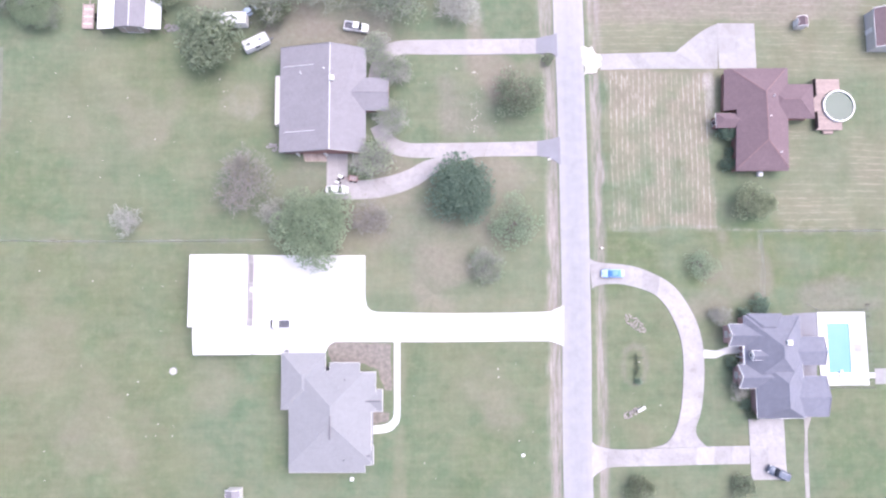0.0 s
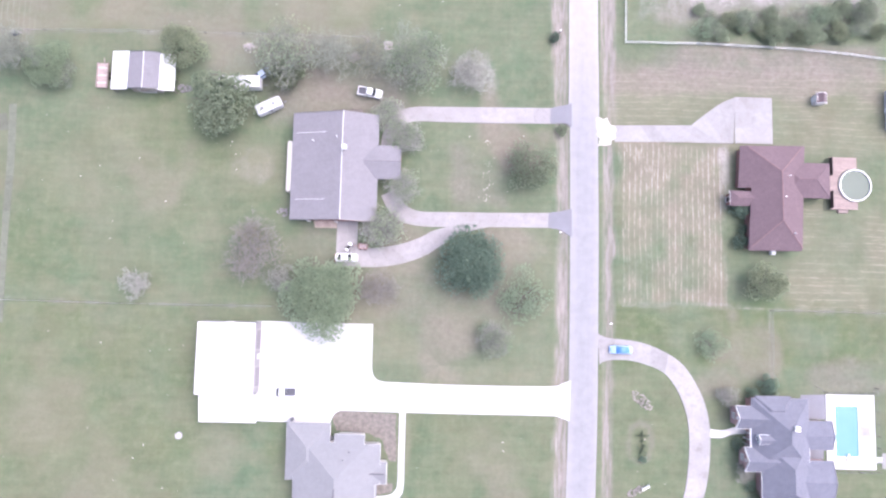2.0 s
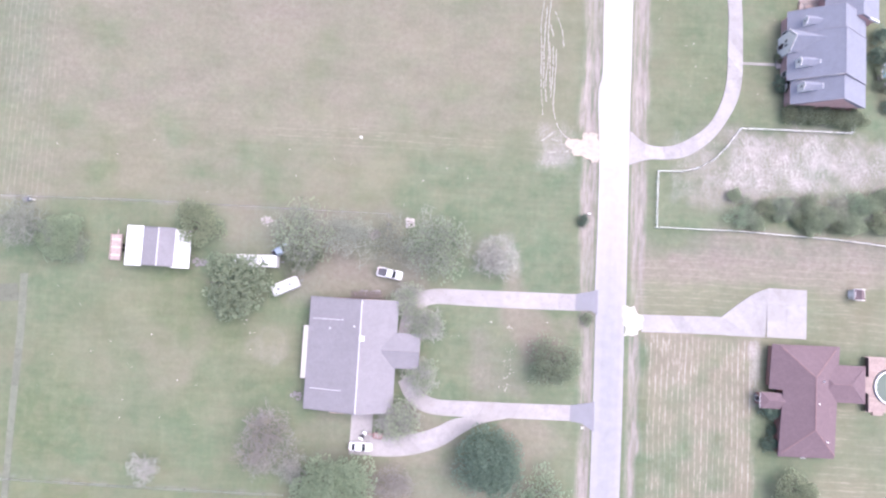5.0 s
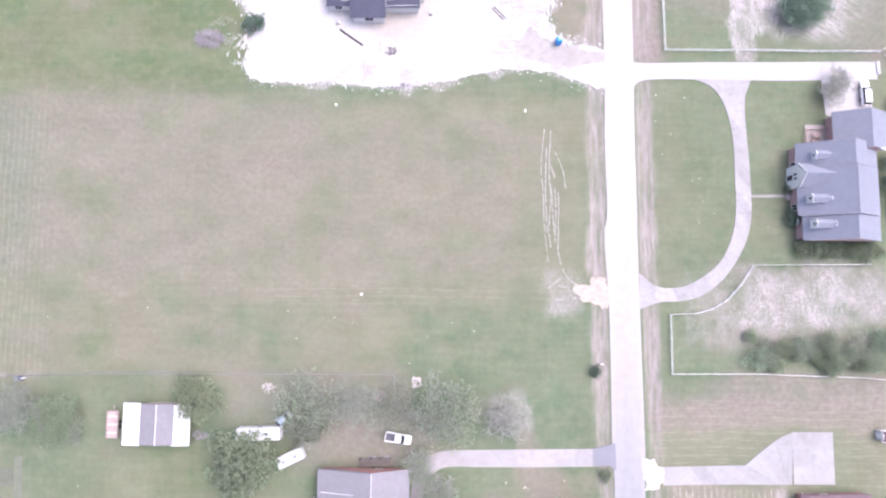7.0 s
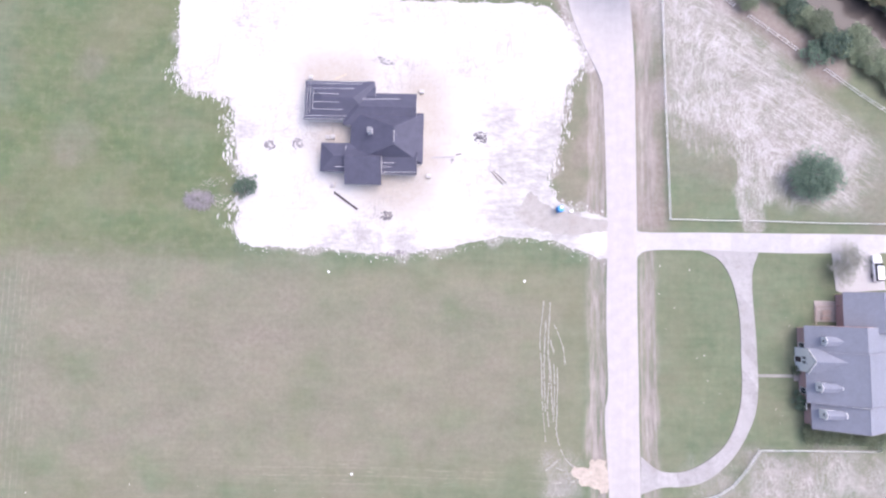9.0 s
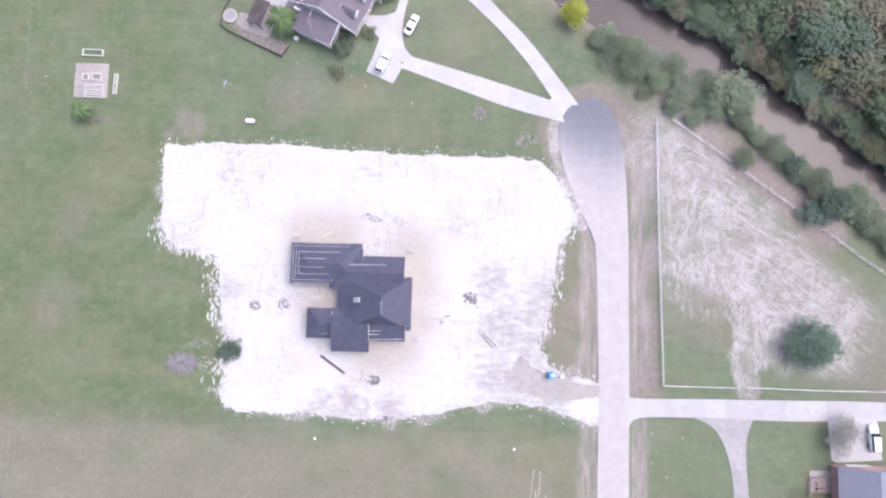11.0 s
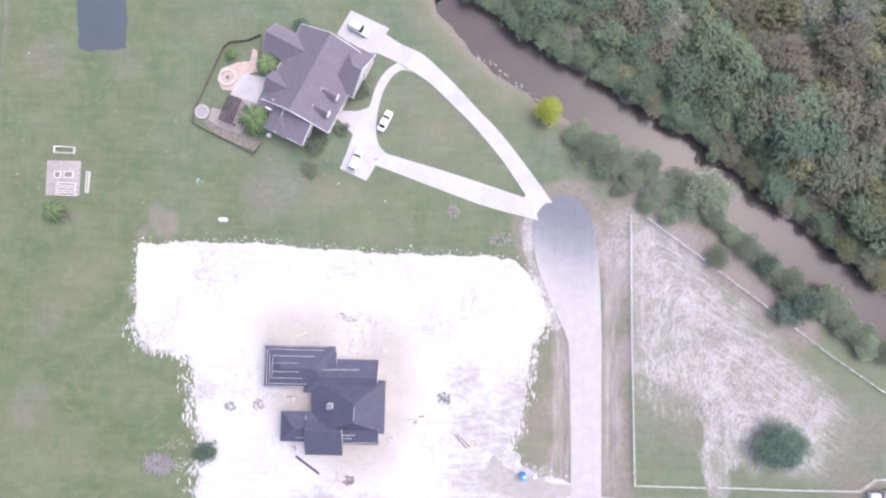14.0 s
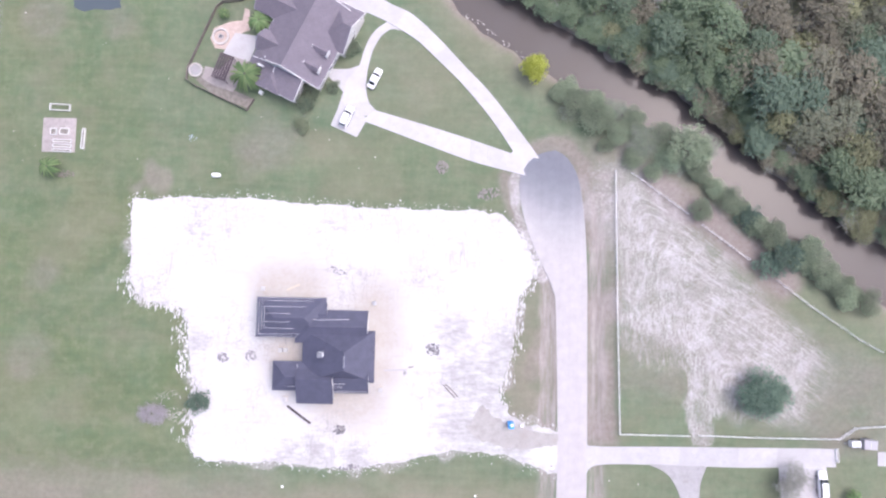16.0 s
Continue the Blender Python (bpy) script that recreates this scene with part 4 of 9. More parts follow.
apron("road_apron", [(23.42, 57.8), (27.05, 58.64), (28.1, 59.05), (28.21, 53.34), (26.94, 54.35), (23.33, 54.19)], APRON, "dark asphalt apron joining a driveway", 0.097)
apron("road_apron", [(23.19, 34), (25.99, 34.39), (28.29, 35.04), (28.38, 28.6), (25.89, 30.26), (23.12, 30.65)], APRON, "dark asphalt apron joining a driveway", 0.097)
# the drive of the red-roofed house
apron("gravel_apron", ragged([(33.81, 56.02), (36.52, 56.05), (38.13, 54.46), (38.02, 50.49), (36.31, 49.15), (34.5, 48.87)], 0.4, 0.6, 51), CREAM_GRAVEL, "pale crushed-stone driveway mouth", 0.095)
drive("red_house_drive", [(37.89, 50.49), (45.36, 50.69), (53.09, 50.78), (62.11, 50.76)], [(38, 54.19), (45.48, 54.42), (53.23, 54.65), (55.17, 54.68)], GREY_CONCRETE, "plain grey concrete driveway", 4.2)
drive("red_house_court", [(55.17, 54.68), (58.82, 57.68), (62.33, 60.17), (65.26, 61.44)], [(62.11, 50.76), (63.41, 50.78), (64.18, 50.79), (64.7, 50.79)], GREY_CONCRETE, "fan-shaped concrete turning court", 3.6, 0.084)
pad("red_house_parking", 65.07, 50.86, 73.62, 61.52, 2, 3, GREY_CONCRETE, "squared concrete parking court with open joints", 0.088)
# the horseshoe drive of the brick house with the pool
drive("horseshoe_drive", [(34.19, 7.81), (36.27, 6.82), (42.48, 6.2), (47.4, 4.72), (52.26, 1.9), (55.3, -2.02), (57.6, -6.92), (58.62, -12.39), (58.44, -19.63), (57.46, -25.61), (56.18, -29.39), (57.06, -31.51), (58.51, -32.85)], [(34.6, 1.03), (36.36, 1.89), (41.08, 2.01), (45.99, 0.79), (49.03, -0.8), (51.42, -3.87), (53.43, -8.74), (54.12, -13.59), (53.89, -19.61), (53.05, -25.58), (51.65, -29.71), (49.52, -32.19), (46.07, -33.11)], LOOP_CONCRETE, "pale weathered concrete horseshoe driveway", 4.0)
drive("horseshoe_drive", [(33.71, -31.7), (35.4, -32.67), (39.99, -33.29), (49.72, -33.14), (59.49, -32.86), (67.8, -32.8)], [(33.54, -39.21), (35.76, -37.49), (38.42, -36.9), (49.57, -36.77), (59.31, -36.61), (67.6, -36.56)], LOOP_CONCRETE, "pale weathered concrete driveway lane", 4.0, 0.083)
pad("brick_house_parking", 67.76, -39.92, 75.47, -27.23, 2, 4, LOOP_CONCRETE, "pale concrete parking court by the garage", 0.078)
drive("front_walk", [(58.75, -12.27), (61.33, -12.52), (63.46, -11.92), (66.53, -11.16)], [(58.66, -14.08), (61.25, -14.09), (63.38, -13.37), (66.49, -13.13)], NEW_CONCRETE, "short white front walk", 1.5, 0.07)
drive("sandy_path", [(79.88, -26.68), (79.92, -29.88), (79.61, -34.06), (79.33, -37.65), (79.32, -44.71)], [(81.61, -26.68), (80.54, -29.88), (80.34, -34.07), (80.31, -37.65), (80.17, -44.72)], DIRT_PATH, "trodden sandy footpath", 6.0, 0.03)
# the loop of the dormered house
drive("loop_drive", [(59.48, 137.24), (58.07, 133.34), (57.91, 127.81), (58.31, 121.24), (58.5, 114.68), (58.49, 108.22), (57.61, 103.01), (55.23, 97.9), (51.9, 93.44), (47.37, 89.93), (42.82, 88.64), (38.32, 88.39), (33.81, 86.87)], [(46.54, 137.63), (50.67, 135.76), (52.81, 132.98), (54.29, 128.73), (55.11, 123.13), (55.18, 115.96), (55.14, 108.18), (54.02, 102.38), (51.41, 97.17), (47.4, 93.77), (42.86, 91.65), (37.76, 91.73), (34, 94.48)], LOOP_CONCRETE, "pale concrete looped driveway", 4.0)
drive("loop_lane", [(33.43, 142.03), (35.12, 141.07), (48.63, 141.27), (67.06, 141.43)] + [(82.33, 141.61), (87.39, 141.52)], [(33.31, 135.03), (36, 137.12), (48.49, 137.43), (66.82, 137.21)] + [(82.31, 137.66), (87.37, 137.7)], WORN_CONCRETE, "white concrete driveway lane", 4.2, 0.083)
apron("loop_parking", [(74.96, 138.2), (85.21, 138.28)] + [(86.04, 129.79), (76.66, 129.03), (75.57, 129.54)], WORN_CONCRETE, "white concrete parking court behind the garage", 0.076)
drive("brick_path", [(58.28, 111.69), (62.24, 111.75), (68.24, 111.83)], [(58.26, 111.1), (62.22, 111.15), (68.22, 111.23)], DIRT_PATH, "thin paved path to the porch", 2.0, 0.06)
# the drives of the house at the end
drive("bend_drive", [(22.85, 203.56), (19.23, 208.53), (11.68, 218.19), (5.99, 224.09), (-0.62, 231.01), (-6.35, 236.08), (-11.02, 238.26), (-14.84, 240.6)], [(17.43, 204.42), (11.77, 212.58), (5.2, 220.3), (0.51, 224.84), (-4.31, 229.4), (-7.73, 231.73), (-11.91, 234.17), (-16.72, 236.34)], PALE_CONCRETE, "long curved pale concrete driveway", 4.2)
apron("bend_parking", [(-22.64, 245.8), (-14, 241.89), (-14.83, 240.34), (-16.71, 236.09), (-21.37, 237.38), (-25.59, 240.34)], PALE_CONCRETE, "white concrete parking pad beside the house", 0.087)
drive("bend_drive", [(19.71, 199.8), (8.26, 202.62), (-0.9, 205.74), (-10.23, 209.1), (-17.08, 211.54)], [(18.17, 204.19), (8.17, 207.41), (-0.14, 209.95), (-10.33, 212.82), (-14.06, 213.85)], PALE_CONCRETE, "long pale concrete driveway arm", 4.2, 0.083)
drive("bend_drive", [(-8.62, 232.09), (-10.87, 232.54), (-13.07, 230.97), (-14.73, 228.15), (-15.53, 225.6), (-16.17, 222.06), (-16.18, 218.04), (-15.34, 215.32), (-13.31, 213.37)], [(-11.91, 234.17), (-13.99, 232.72), (-15.79, 230.4), (-17.07, 227.21), (-18.09, 223.78), (-20.48, 220.83), (-21.13, 217.67), (-21.24, 214.18), (-20.17, 211.47)], PALE_CONCRETE, "pale concrete forecourt arm of the driveway", 3.6, 0.078)
apron("bend_parking", [(-21.27, 218.17), (-22.48, 214.15), (-23.96, 210.26), (-18.08, 207.67), (-16.21, 211.07), (-16.82, 215.04)], PALE_CONCRETE, "pale concrete parking spur", 0.073)
apron("drive_mouth", [(20.22, 199.07), (18.21, 201.98), (16.44, 204.89), (17.66, 205.91), (23.34, 203.32), (21.41, 201.31)], PALE_CONCRETE, "pale concrete mouth where two drives meet", 0.064)
apron("entry_walk", [(-17.85, 224.03), (-20.55, 223.09), (-24.03, 223.13), (-25.1, 221.6), (-23.56, 220.13), (-21.13, 217.67), (-17.96, 219.63)], PALE_CONCRETE, "pale concrete entry court", 0.068)


# ---- the sanded building plot ----


def sand_plot():
    """Graded white sand with tan and damp patches, as a grid clipped by its ragged edge."""
    edge = ragged(SAND_EDGE)
    bm = prism(bmesh.new(), edge, -0.1, 0.055)
    for axis, a, b in (("x", -70, 40), ("y", 125, 205)):
        at = a
        while at < b:
            co, no = ((at, 0, 0), (1, 0, 0)) if axis == "x" else ((0, at, 0), (0, 1, 0))
            bmesh.ops.bisect_plane(bm, geom=bm.verts[:] + bm.edges[:] + bm.faces[:], plane_co=co, plane_no=no)
            at += 2.5
    layer = bm.verts.layers.float_color.new("tone")
    tan = [(-36.03, 174.7, 6), (-28.7, 174.2, 7), (-11.0, 163.2, 6), (-20.03, 149.97, 8), (-31.5, 159.15, 7), (-12.81, 171.0, 7), (-14.4, 149.8, 6), (-11.0, 156.0, 5), (-33.5, 176.0, 5), (-11.2, 166.5, 5), (-17.0, 147.6, 5)]
    damp = [(4.31, 164.77, 6), (6.93, 155.34, 8), (7.17, 144.72, 9), (9.34, 143.81, 8), (13.5, 157.85, 7), (13.01, 151.94, 7), (15.82, 162.63, 6), (20.37, 144.39, 6), (-24.97, 138.77, 5), (-16.36, 137.25, 5), (-31.08, 138.36, 4), (-58.82, 167.81, 4), (-51.91, 162.05, 4), (17.93, 140.84, 6)]
    for v in bm.verts:
        value = [max(math.exp(-(math.dist((v.co.x, v.co.y), (x, y)) / r) ** 2) for x, y, r in some) for some in (tan, damp)]
        rim = float(away(np.array([v.co.x]), np.array([v.co.y]), SAND_EDGE + SAND_EDGE[:1])[0])
        fringe = 0.5 * (1 - min(1, rim / 1.8)) if v.co.y < 186 else 0.3 * (1 - min(1, rim / 1.5))
        v[layer] = (0.85 * value[0], max(0.64 * value[1], fringe), 0, 1)
        if v.co.z > 0:
            v.co.z += 0.02 * noise.noise((v.co.x * 0.4, v.co.y * 0.4, 0))
    lone("sand_plot", bm, SAND, 0, 0, 0, 0, "graded white sand of a building plot with tyre marks", "sand", "", "structure")


sand_plot()


def sand_crumbs():
    """Spilt sand and turned clods along the edge of the plot."""
    bm = bmesh.new()
    layer = bm.verts.layers.float_color.new("tone")
    rng = random.Random(3)
    edge = ragged(SAND_EDGE, 0.5)
    for x, y in edge:
        torn = x < -42 and 140 < y < 176
        east = x > 12 and 148 < y < 186
        for _ in range(9 if torn else 5 if east else 3):
            px, py = x + (rng.gauss(-0.5, 1.3) if torn else rng.gauss(0.3, 0.8) if east else rng.gauss(0, 0.5)), y + rng.gauss(0, 0.7)
            r, n = rng.uniform(0.04, 0.26) * rng.random() + 0.05, 7
            c = bm.verts.new((px, py, 0.085))
            c[layer] = (0.1, 0, 0, 1)
            rim = []
            for k in range(n):
                s = r * rng.uniform(0.6, 1.3)
                v = bm.verts.new((px + s * math.cos(k * 6.283 / n), py + s * math.sin(k * 6.283 / n) * (3.2 if torn or east else 1), -0.03))
                v[layer] = (0.2, 0, 0, 1)
                rim.append(v)
            for k in range(n):
                bm.faces.new((c, rim[k], rim[(k + 1) % n]))
    lone("spilt_sand", bm, SAND, 0, 0, 0, 0, "scattered clumps of spilt white sand", "sand", "", "stuff")


sand_crumbs()
apron("sand_spill", ragged([(27.8, 94.09), (25.14, 93.83), (22.71, 92.63), (20.29, 91.66), (21.24, 89.67), (22.65, 87.93), (25.28, 87.35), (27.69, 87.35)], 0.4, 1.1, 9), TAN_GRAVEL, "tan crushed-stone field entrance", 0.05)
apron("dirt_entrance", ragged([(13.72, 146.87), (10.67, 149.29), (7.17, 144.72), (10.84, 141.25), (20.45, 140.26), (27.38, 140.97), (27.33, 143.69), (20.37, 144.27)], 0.5, 0.5, 11), ENTRANCE_DIRT, "rutted sandy entrance from the lane", 0.082)
drive("west_track", [(-97.56, 55.42), (-97.03, 42.4), (-96.97, 29.93), (-96.72, 17.78), (-96.5, 6.93)], [(-95.85, 55.57), (-95.33, 42.55), (-95.4, 30.09), (-95.27, 17.92), (-95.06, 7.07)], TRACK, "grey gravel farm track", 8.0, 0.03)


# ---- houses ----
def roof_solid(x0, y0, x1, y1, eave, pitch, axis, hips, ridge=None):
    """A ridged roof over an eave outline; hips tells for the low and the high end of the ridge whether it is hipped."""
    bm = bmesh.new()
    half = (y1 - y0) / 2 if axis == "x" else (x1 - x0) / 2
    top = eave + half * pitch
    lo = [bm.verts.new((x, y, eave - 0.2)) for x, y in ((x0, y0), (x1, y0), (x1, y1), (x0, y1))]
    up = [bm.verts.new((x, y, eave)) for x, y in ((x0, y0), (x1, y0), (x1, y1), (x0, y1))]
    if axis == "x":
        ends = ((x0 + half * hips[0], (y0 + y1) / 2), (x1 - half * hips[1], (y0 + y1) / 2))
    else:
        ends = (((x0 + x1) / 2, y0 + half * hips[0]), ((x0 + x1) / 2, y1 - half * hips[1]))
    if ridge is not None:
        ends = tuple((p[0], ridge) if axis == "x" else (ridge, p[1]) for p in ends)
    a, b = (bm.verts.new((*p, top)) for p in ends)
    bm.faces.new(lo[::-1])
    for k in range(4):
        bm.faces.new((lo[k], lo[(k + 1) % 4], up[(k + 1) % 4], up[k]))
    if axis == "x":
        for f in ((up[0], up[1], b, a), (up[2], up[3], a, b), (up[3], up[0], a), (up[1], up[2], b)):
            bm.faces.new(f)
    else:
        for f in ((up[1], up[2], b, a), (up[3], up[0], a, b), (up[0], up[1], a), (up[2], up[3], b)):
            bm.faces.new(f)
    return bm, (*ends[0], top), (*ends[1], top)


def beam(a, b, w, h):
    """A square bar from a to b, lying on its flat side."""
    a, b = Vector(a), Vector(b)
    bm = box(bmesh.new(), -w / 2, 0, -h / 2, w / 2, (b - a).length, h / 2)
    bm.transform(Matrix.Translation(a) @ (b - a).to_track_quat("Y", "Z").to_matrix().to_4x4())
    return bm


def wing(home, x0, y0, x1, y1, eave, pitch, axis, hips, roof, wall, over=0.5, cap=None, gutter=WHITE_PAINT, gutters="NSEW", walls=True, ridge=None):
    """One roofed block of a house: walls, roof, ridge and hip caps, gutters and gable fronts as parts."""
    hx, hy = home.matrix_basis.translation.x, home.matrix_basis.translation.y
    x0, x1, y0, y1 = x0 - hx, x1 - hx, y0 - hy, y1 - hy
    if walls:
        part("wall", boxed(x0 + over, y0 + over, -0.2, x1 - over, y1 - over, eave - 0.1), wall, home)
    bm, a, b = roof_solid(x0, y0, x1, y1, eave, pitch, axis, hips, None if ridge is None else ridge - (hx if axis == "y" else hy))
    part("roof", bm, roof, home)
    cap = cap or roof
    part("ridge_cap", beam((a[0], a[1], a[2] + 0.01), (b[0], b[1], b[2] + 0.01), 0.1, 0.06), cap, home)
    corners = ((x0, y0), (x0, y1)), ((x1, y0), (x1, y1))
    if axis == "y":
        corners = ((x0, y0), (x1, y0)), ((x0, y1), (x1, y1))
    for hip, end, pair in zip(hips, (a, b), corners):
        for c in pair:
            if hip:
                part("hip_cap", beam((*c, eave + 0.02), end, 0.2, 0.06), roof, home)
            else:
                part("bargeboard", beam((*c, eave - 0.02), (end[0], end[1], end[2] - 0.02), 0.1, 0.22), gutter, home)
        if not hip:
            (p, q), s = pair, (-1 if end is a else 1)
            if axis == "x":
                w = (q[1] - p[1]) * 0.42
                tri = [(end[1] - w, eave - 0.1), (end[1] + w, eave - 0.1), (end[1], end[2] - 0.4)]
                part("gable_wall", slat_triangle(tri, end[0], s, "x"), wall, home)
            else:
                w = (q[0] - p[0]) * 0.42
                tri = [(end[0] - w, eave - 0.1), (end[0] + w, eave - 0.1), (end[0], end[2] - 0.4)]
                part("gable_wall", slat_triangle(tri, end[1], s, "y"), wall, home)
    sides = {"S": (x0, y0 - 0.06, x1, y0 + 0.06), "N": (x0, y1 - 0.06, x1, y1 + 0.06), "W": (x0 - 0.06, y0, x0 + 0.06, y1), "E": (x1 - 0.06, y0, x1 + 0.06, y1)}
    for s in gutters:
        if (axis == "x" and ((s == "W" and not hips[0]) or (s == "E" and not hips[1]))) or (axis == "y" and ((s == "S" and not hips[0]) or (s == "N" and not hips[1]))):
            continue
        gx0, gy0, gx1, gy1 = sides[s]
        part("gutter", boxed(gx0, gy0, eave - 0.16, gx1, gy1, eave - 0.015), gutter, home)
    return a, b


def slat_triangle(tri, at, s, axis):
    bm = bmesh.new()
    faces = []
    for d in (0.0, 0.06):
        faces.append([bm.verts.new((at + s * d, u, z) if axis == "x" else (u, at + s * d, z)) for u, z in tri])
    bm.faces.new(faces[0])
    bm.faces.new(faces[1][::-1])
    for k in range(3):
        j = (k + 1) % 3
        bm.faces.new((faces[0][k], faces[0][j], faces[1][j], faces[1][k]))
    bmesh.ops.recalc_face_normals(bm, faces=bm.faces[:])
    return bm


def notched_roof(home, outline, x0, y0, x1, y1, eave, pitch, roof, wall, over=0.5, trim=WHITE_PAINT, cap=None):
    """One hipped roof, rising evenly from the sides of a rectangle, over an eave outline with steps in it."""
    p = home.matrix_basis.translation
    low = lambda x, y: eave + pitch * min(x - x0, x1 - x, y - y0, y1 - y)
    outline = outline[::-1] if sum(a[0] * b[1] - b[0] * a[1] for a, b in zip(outline, outline[1:] + outline[:1])) < 0 else outline
    bm = bmesh.new()
    bm.faces.new([bm.verts.new((x, y, 0)) for x, y in outline])
    cuts = [((x0, y0), (1, -1)), ((x1, y0), (1, 1)), ((x1, y1), (1, -1)), ((x0, y1), (1, 1))]
    cuts.append((((x0 + x1) / 2, 0), (1, 0)) if y1 - y0 > x1 - x0 else ((0, (y0 + y1) / 2), (0, 1)))
    for at, way in cuts:
        bmesh.ops.bisect_plane(bm, geom=bm.verts[:] + bm.edges[:] + bm.faces[:], plane_co=(*at, 0), plane_no=(*way, 0))
    for v in bm.verts:
        v.co.z = low(v.co.x, v.co.y)
    grown = bmesh.ops.extrude_face_region(bm, geom=bm.faces[:])
    for v in [g for g in grown["geom"] if isinstance(g, bmesh.types.BMVert)]:
        v.co.z -= 0.2
    bmesh.ops.recalc_face_normals(bm, faces=bm.faces[:])
    bm.transform(Matrix.Translation((-p.x, -p.y, 0)))
    part("roof", bm, roof, home)
    n = len(outline)
    wm = bmesh.new()
    ring_low, ring_high = [], []
    for k in range(n):
        a, b, c = (np.array(outline[j % n]) for j in (k - 1, k, k + 1))
        d0, d1 = (b - a) / np.linalg.norm(b - a), (c - b) / np.linalg.norm(c - b)
        q = b + over * (np.array([-d0[1], d0[0]]) + np.array([-d1[1], d1[0]]))
        ring_low.append(wm.verts.new((q[0] - p.x, q[1] - p.y, -0.2)))
        ring_high.append(wm.verts.new((q[0] - p.x, q[1] - p.y, low(*q) - 0.22)))
    for k in range(n):
        j = (k + 1) % n
        wm.faces.new((ring_low[k], ring_low[j], ring_high[j], ring_high[k]))
    part("wall", wm, wall, home)
    for a, b in zip(outline, outline[1:] + outline[:1]):
        part("gutter", beam((a[0] - p.x, a[1] - p.y, low(*a) - 0.09), (b[0] - p.x, b[1] - p.y, low(*b) - 0.09), 0.12, 0.14), trim, home)
    half = min(x1 - x0, y1 - y0) / 2
    if y1 - y0 > x1 - x0:
        ends = ((x0 + half, y0 + half), (x0 + half, y1 - half))
    else:
        ends = ((x0 + half, y0 + half), (x1 - half, y0 + half))
    part("ridge_cap", beam((ends[0][0] - p.x, ends[0][1] - p.y, eave + pitch * half + 0.01), (ends[1][0] - p.x, ends[1][1] - p.y, eave + pitch * half + 0.01), 0.25, 0.06), cap or roof, home)
    if cap:
        for (cx, cy), end in zip(((x0, y0), (x1, y0), (x0, y1), (x1, y1)), (ends[0], ends[0], ends[1], ends[1])):
            foot = [c + (e - c) * 0.1 for c, e in zip((cx, cy), end)]
            part("hip_cap", beam((foot[0] - p.x, foot[1] - p.y, eave + 0.1 * pitch * half + 0.015), (end[0] - p.x, end[1] - p.y, eave + pitch * half + 0.015), 0.26, 0.05), cap, home)


def opening(home, x, y, face, width=1.2, z0=0.9, z1=2.1, kind="window", leaf_mat=None, frame_mat=WHITE_PAINT):
    """A window or door in a wall that faces N, S, E or W; x and y are in the world."""
    p = home.matrix_basis.translation
    turn = {"S": 0, "E": 90, "N": 180, "W": 270}[face]
    at = pose(x - p.x, y - p.y, 0, 0, 0, turn)
    f = 0.09
    owner = part(kind, boxed(-width / 2, -0.03, z0, width / 2, 0.02, z1), leaf_mat or (WINDOW if kind == "window" else DOOR_GREY), home, "", at)
    fr = bmesh.new()
    box(fr, -width / 2 - f, -0.07, z0 - f, -width / 2, 0.02, z1 + f)
    box(fr, width / 2, -0.07, z0 - f, width / 2 + f, 0.02, z1 + f)
    box(fr, -width / 2, -0.07, z1, width / 2, 0.02, z1 + f)
    box(fr, -width / 2, -0.1, z0 - f, width / 2, 0.02, z0)
    part("frame", fr, frame_mat, owner)
    if kind == "window":
        part("glazing_bar", boxed(-0.025, -0.05, z0, 0.025, -0.031, z1), frame_mat, owner)
    elif kind == "door":
        part("door_handle", boxed(width / 2 - 0.16, -0.09, z0 + 0.95, width / 2 - 0.08, -0.031, z0 + 1.08), GALVANISED, owner)
    else:
        for k in range(1, 5):
            z = z0 + (z1 - z0) * k / 5
            part("panel_rib", boxed(-width / 2, -0.045, z - 0.02, width / 2, -0.031, z + 0.02), DOOR_GREY, owner)
    return owner


def house(name, x, y, label, turn=0.0):
    return thing(name, x, y, 0, turn, label, "house")


def vent(home, x, y, z, material=WHITE_PAINT, r=0.12, h=0.7):
    p = home.matrix_basis.translation
    bm = tube(bmesh.new(), (x - p.x, y - p.y, z - 0.6), (x - p.x, y - p.y, z + h), r, r, 8)
    part("vent_pipe", bm, material, home)


def chimney(home, x, y, z, w, material, cap=WHITE_PAINT, drop=3.0, h=1.0):
    p = home.matrix_basis.translation
    x, y = x - p.x, y - p.y
    shaft = part("chimney", boxed(x - w / 2, y - w / 2, z - drop, x + w / 2, y + w / 2, z + h), material, home)
    part("chimney_cap", boxed(x - w / 2 - 0.08, y - w / 2 - 0.08, z + h, x + w / 2 + 0.08, y + w / 2 + 0.08, z + h + 0.12), cap, shaft)
    part("flue", tube(bmesh.new(), (x, y, z + h + 0.1), (x, y, z + h + 0.4), w * 0.25, w * 0.22, 8), GREY_METAL, shaft)


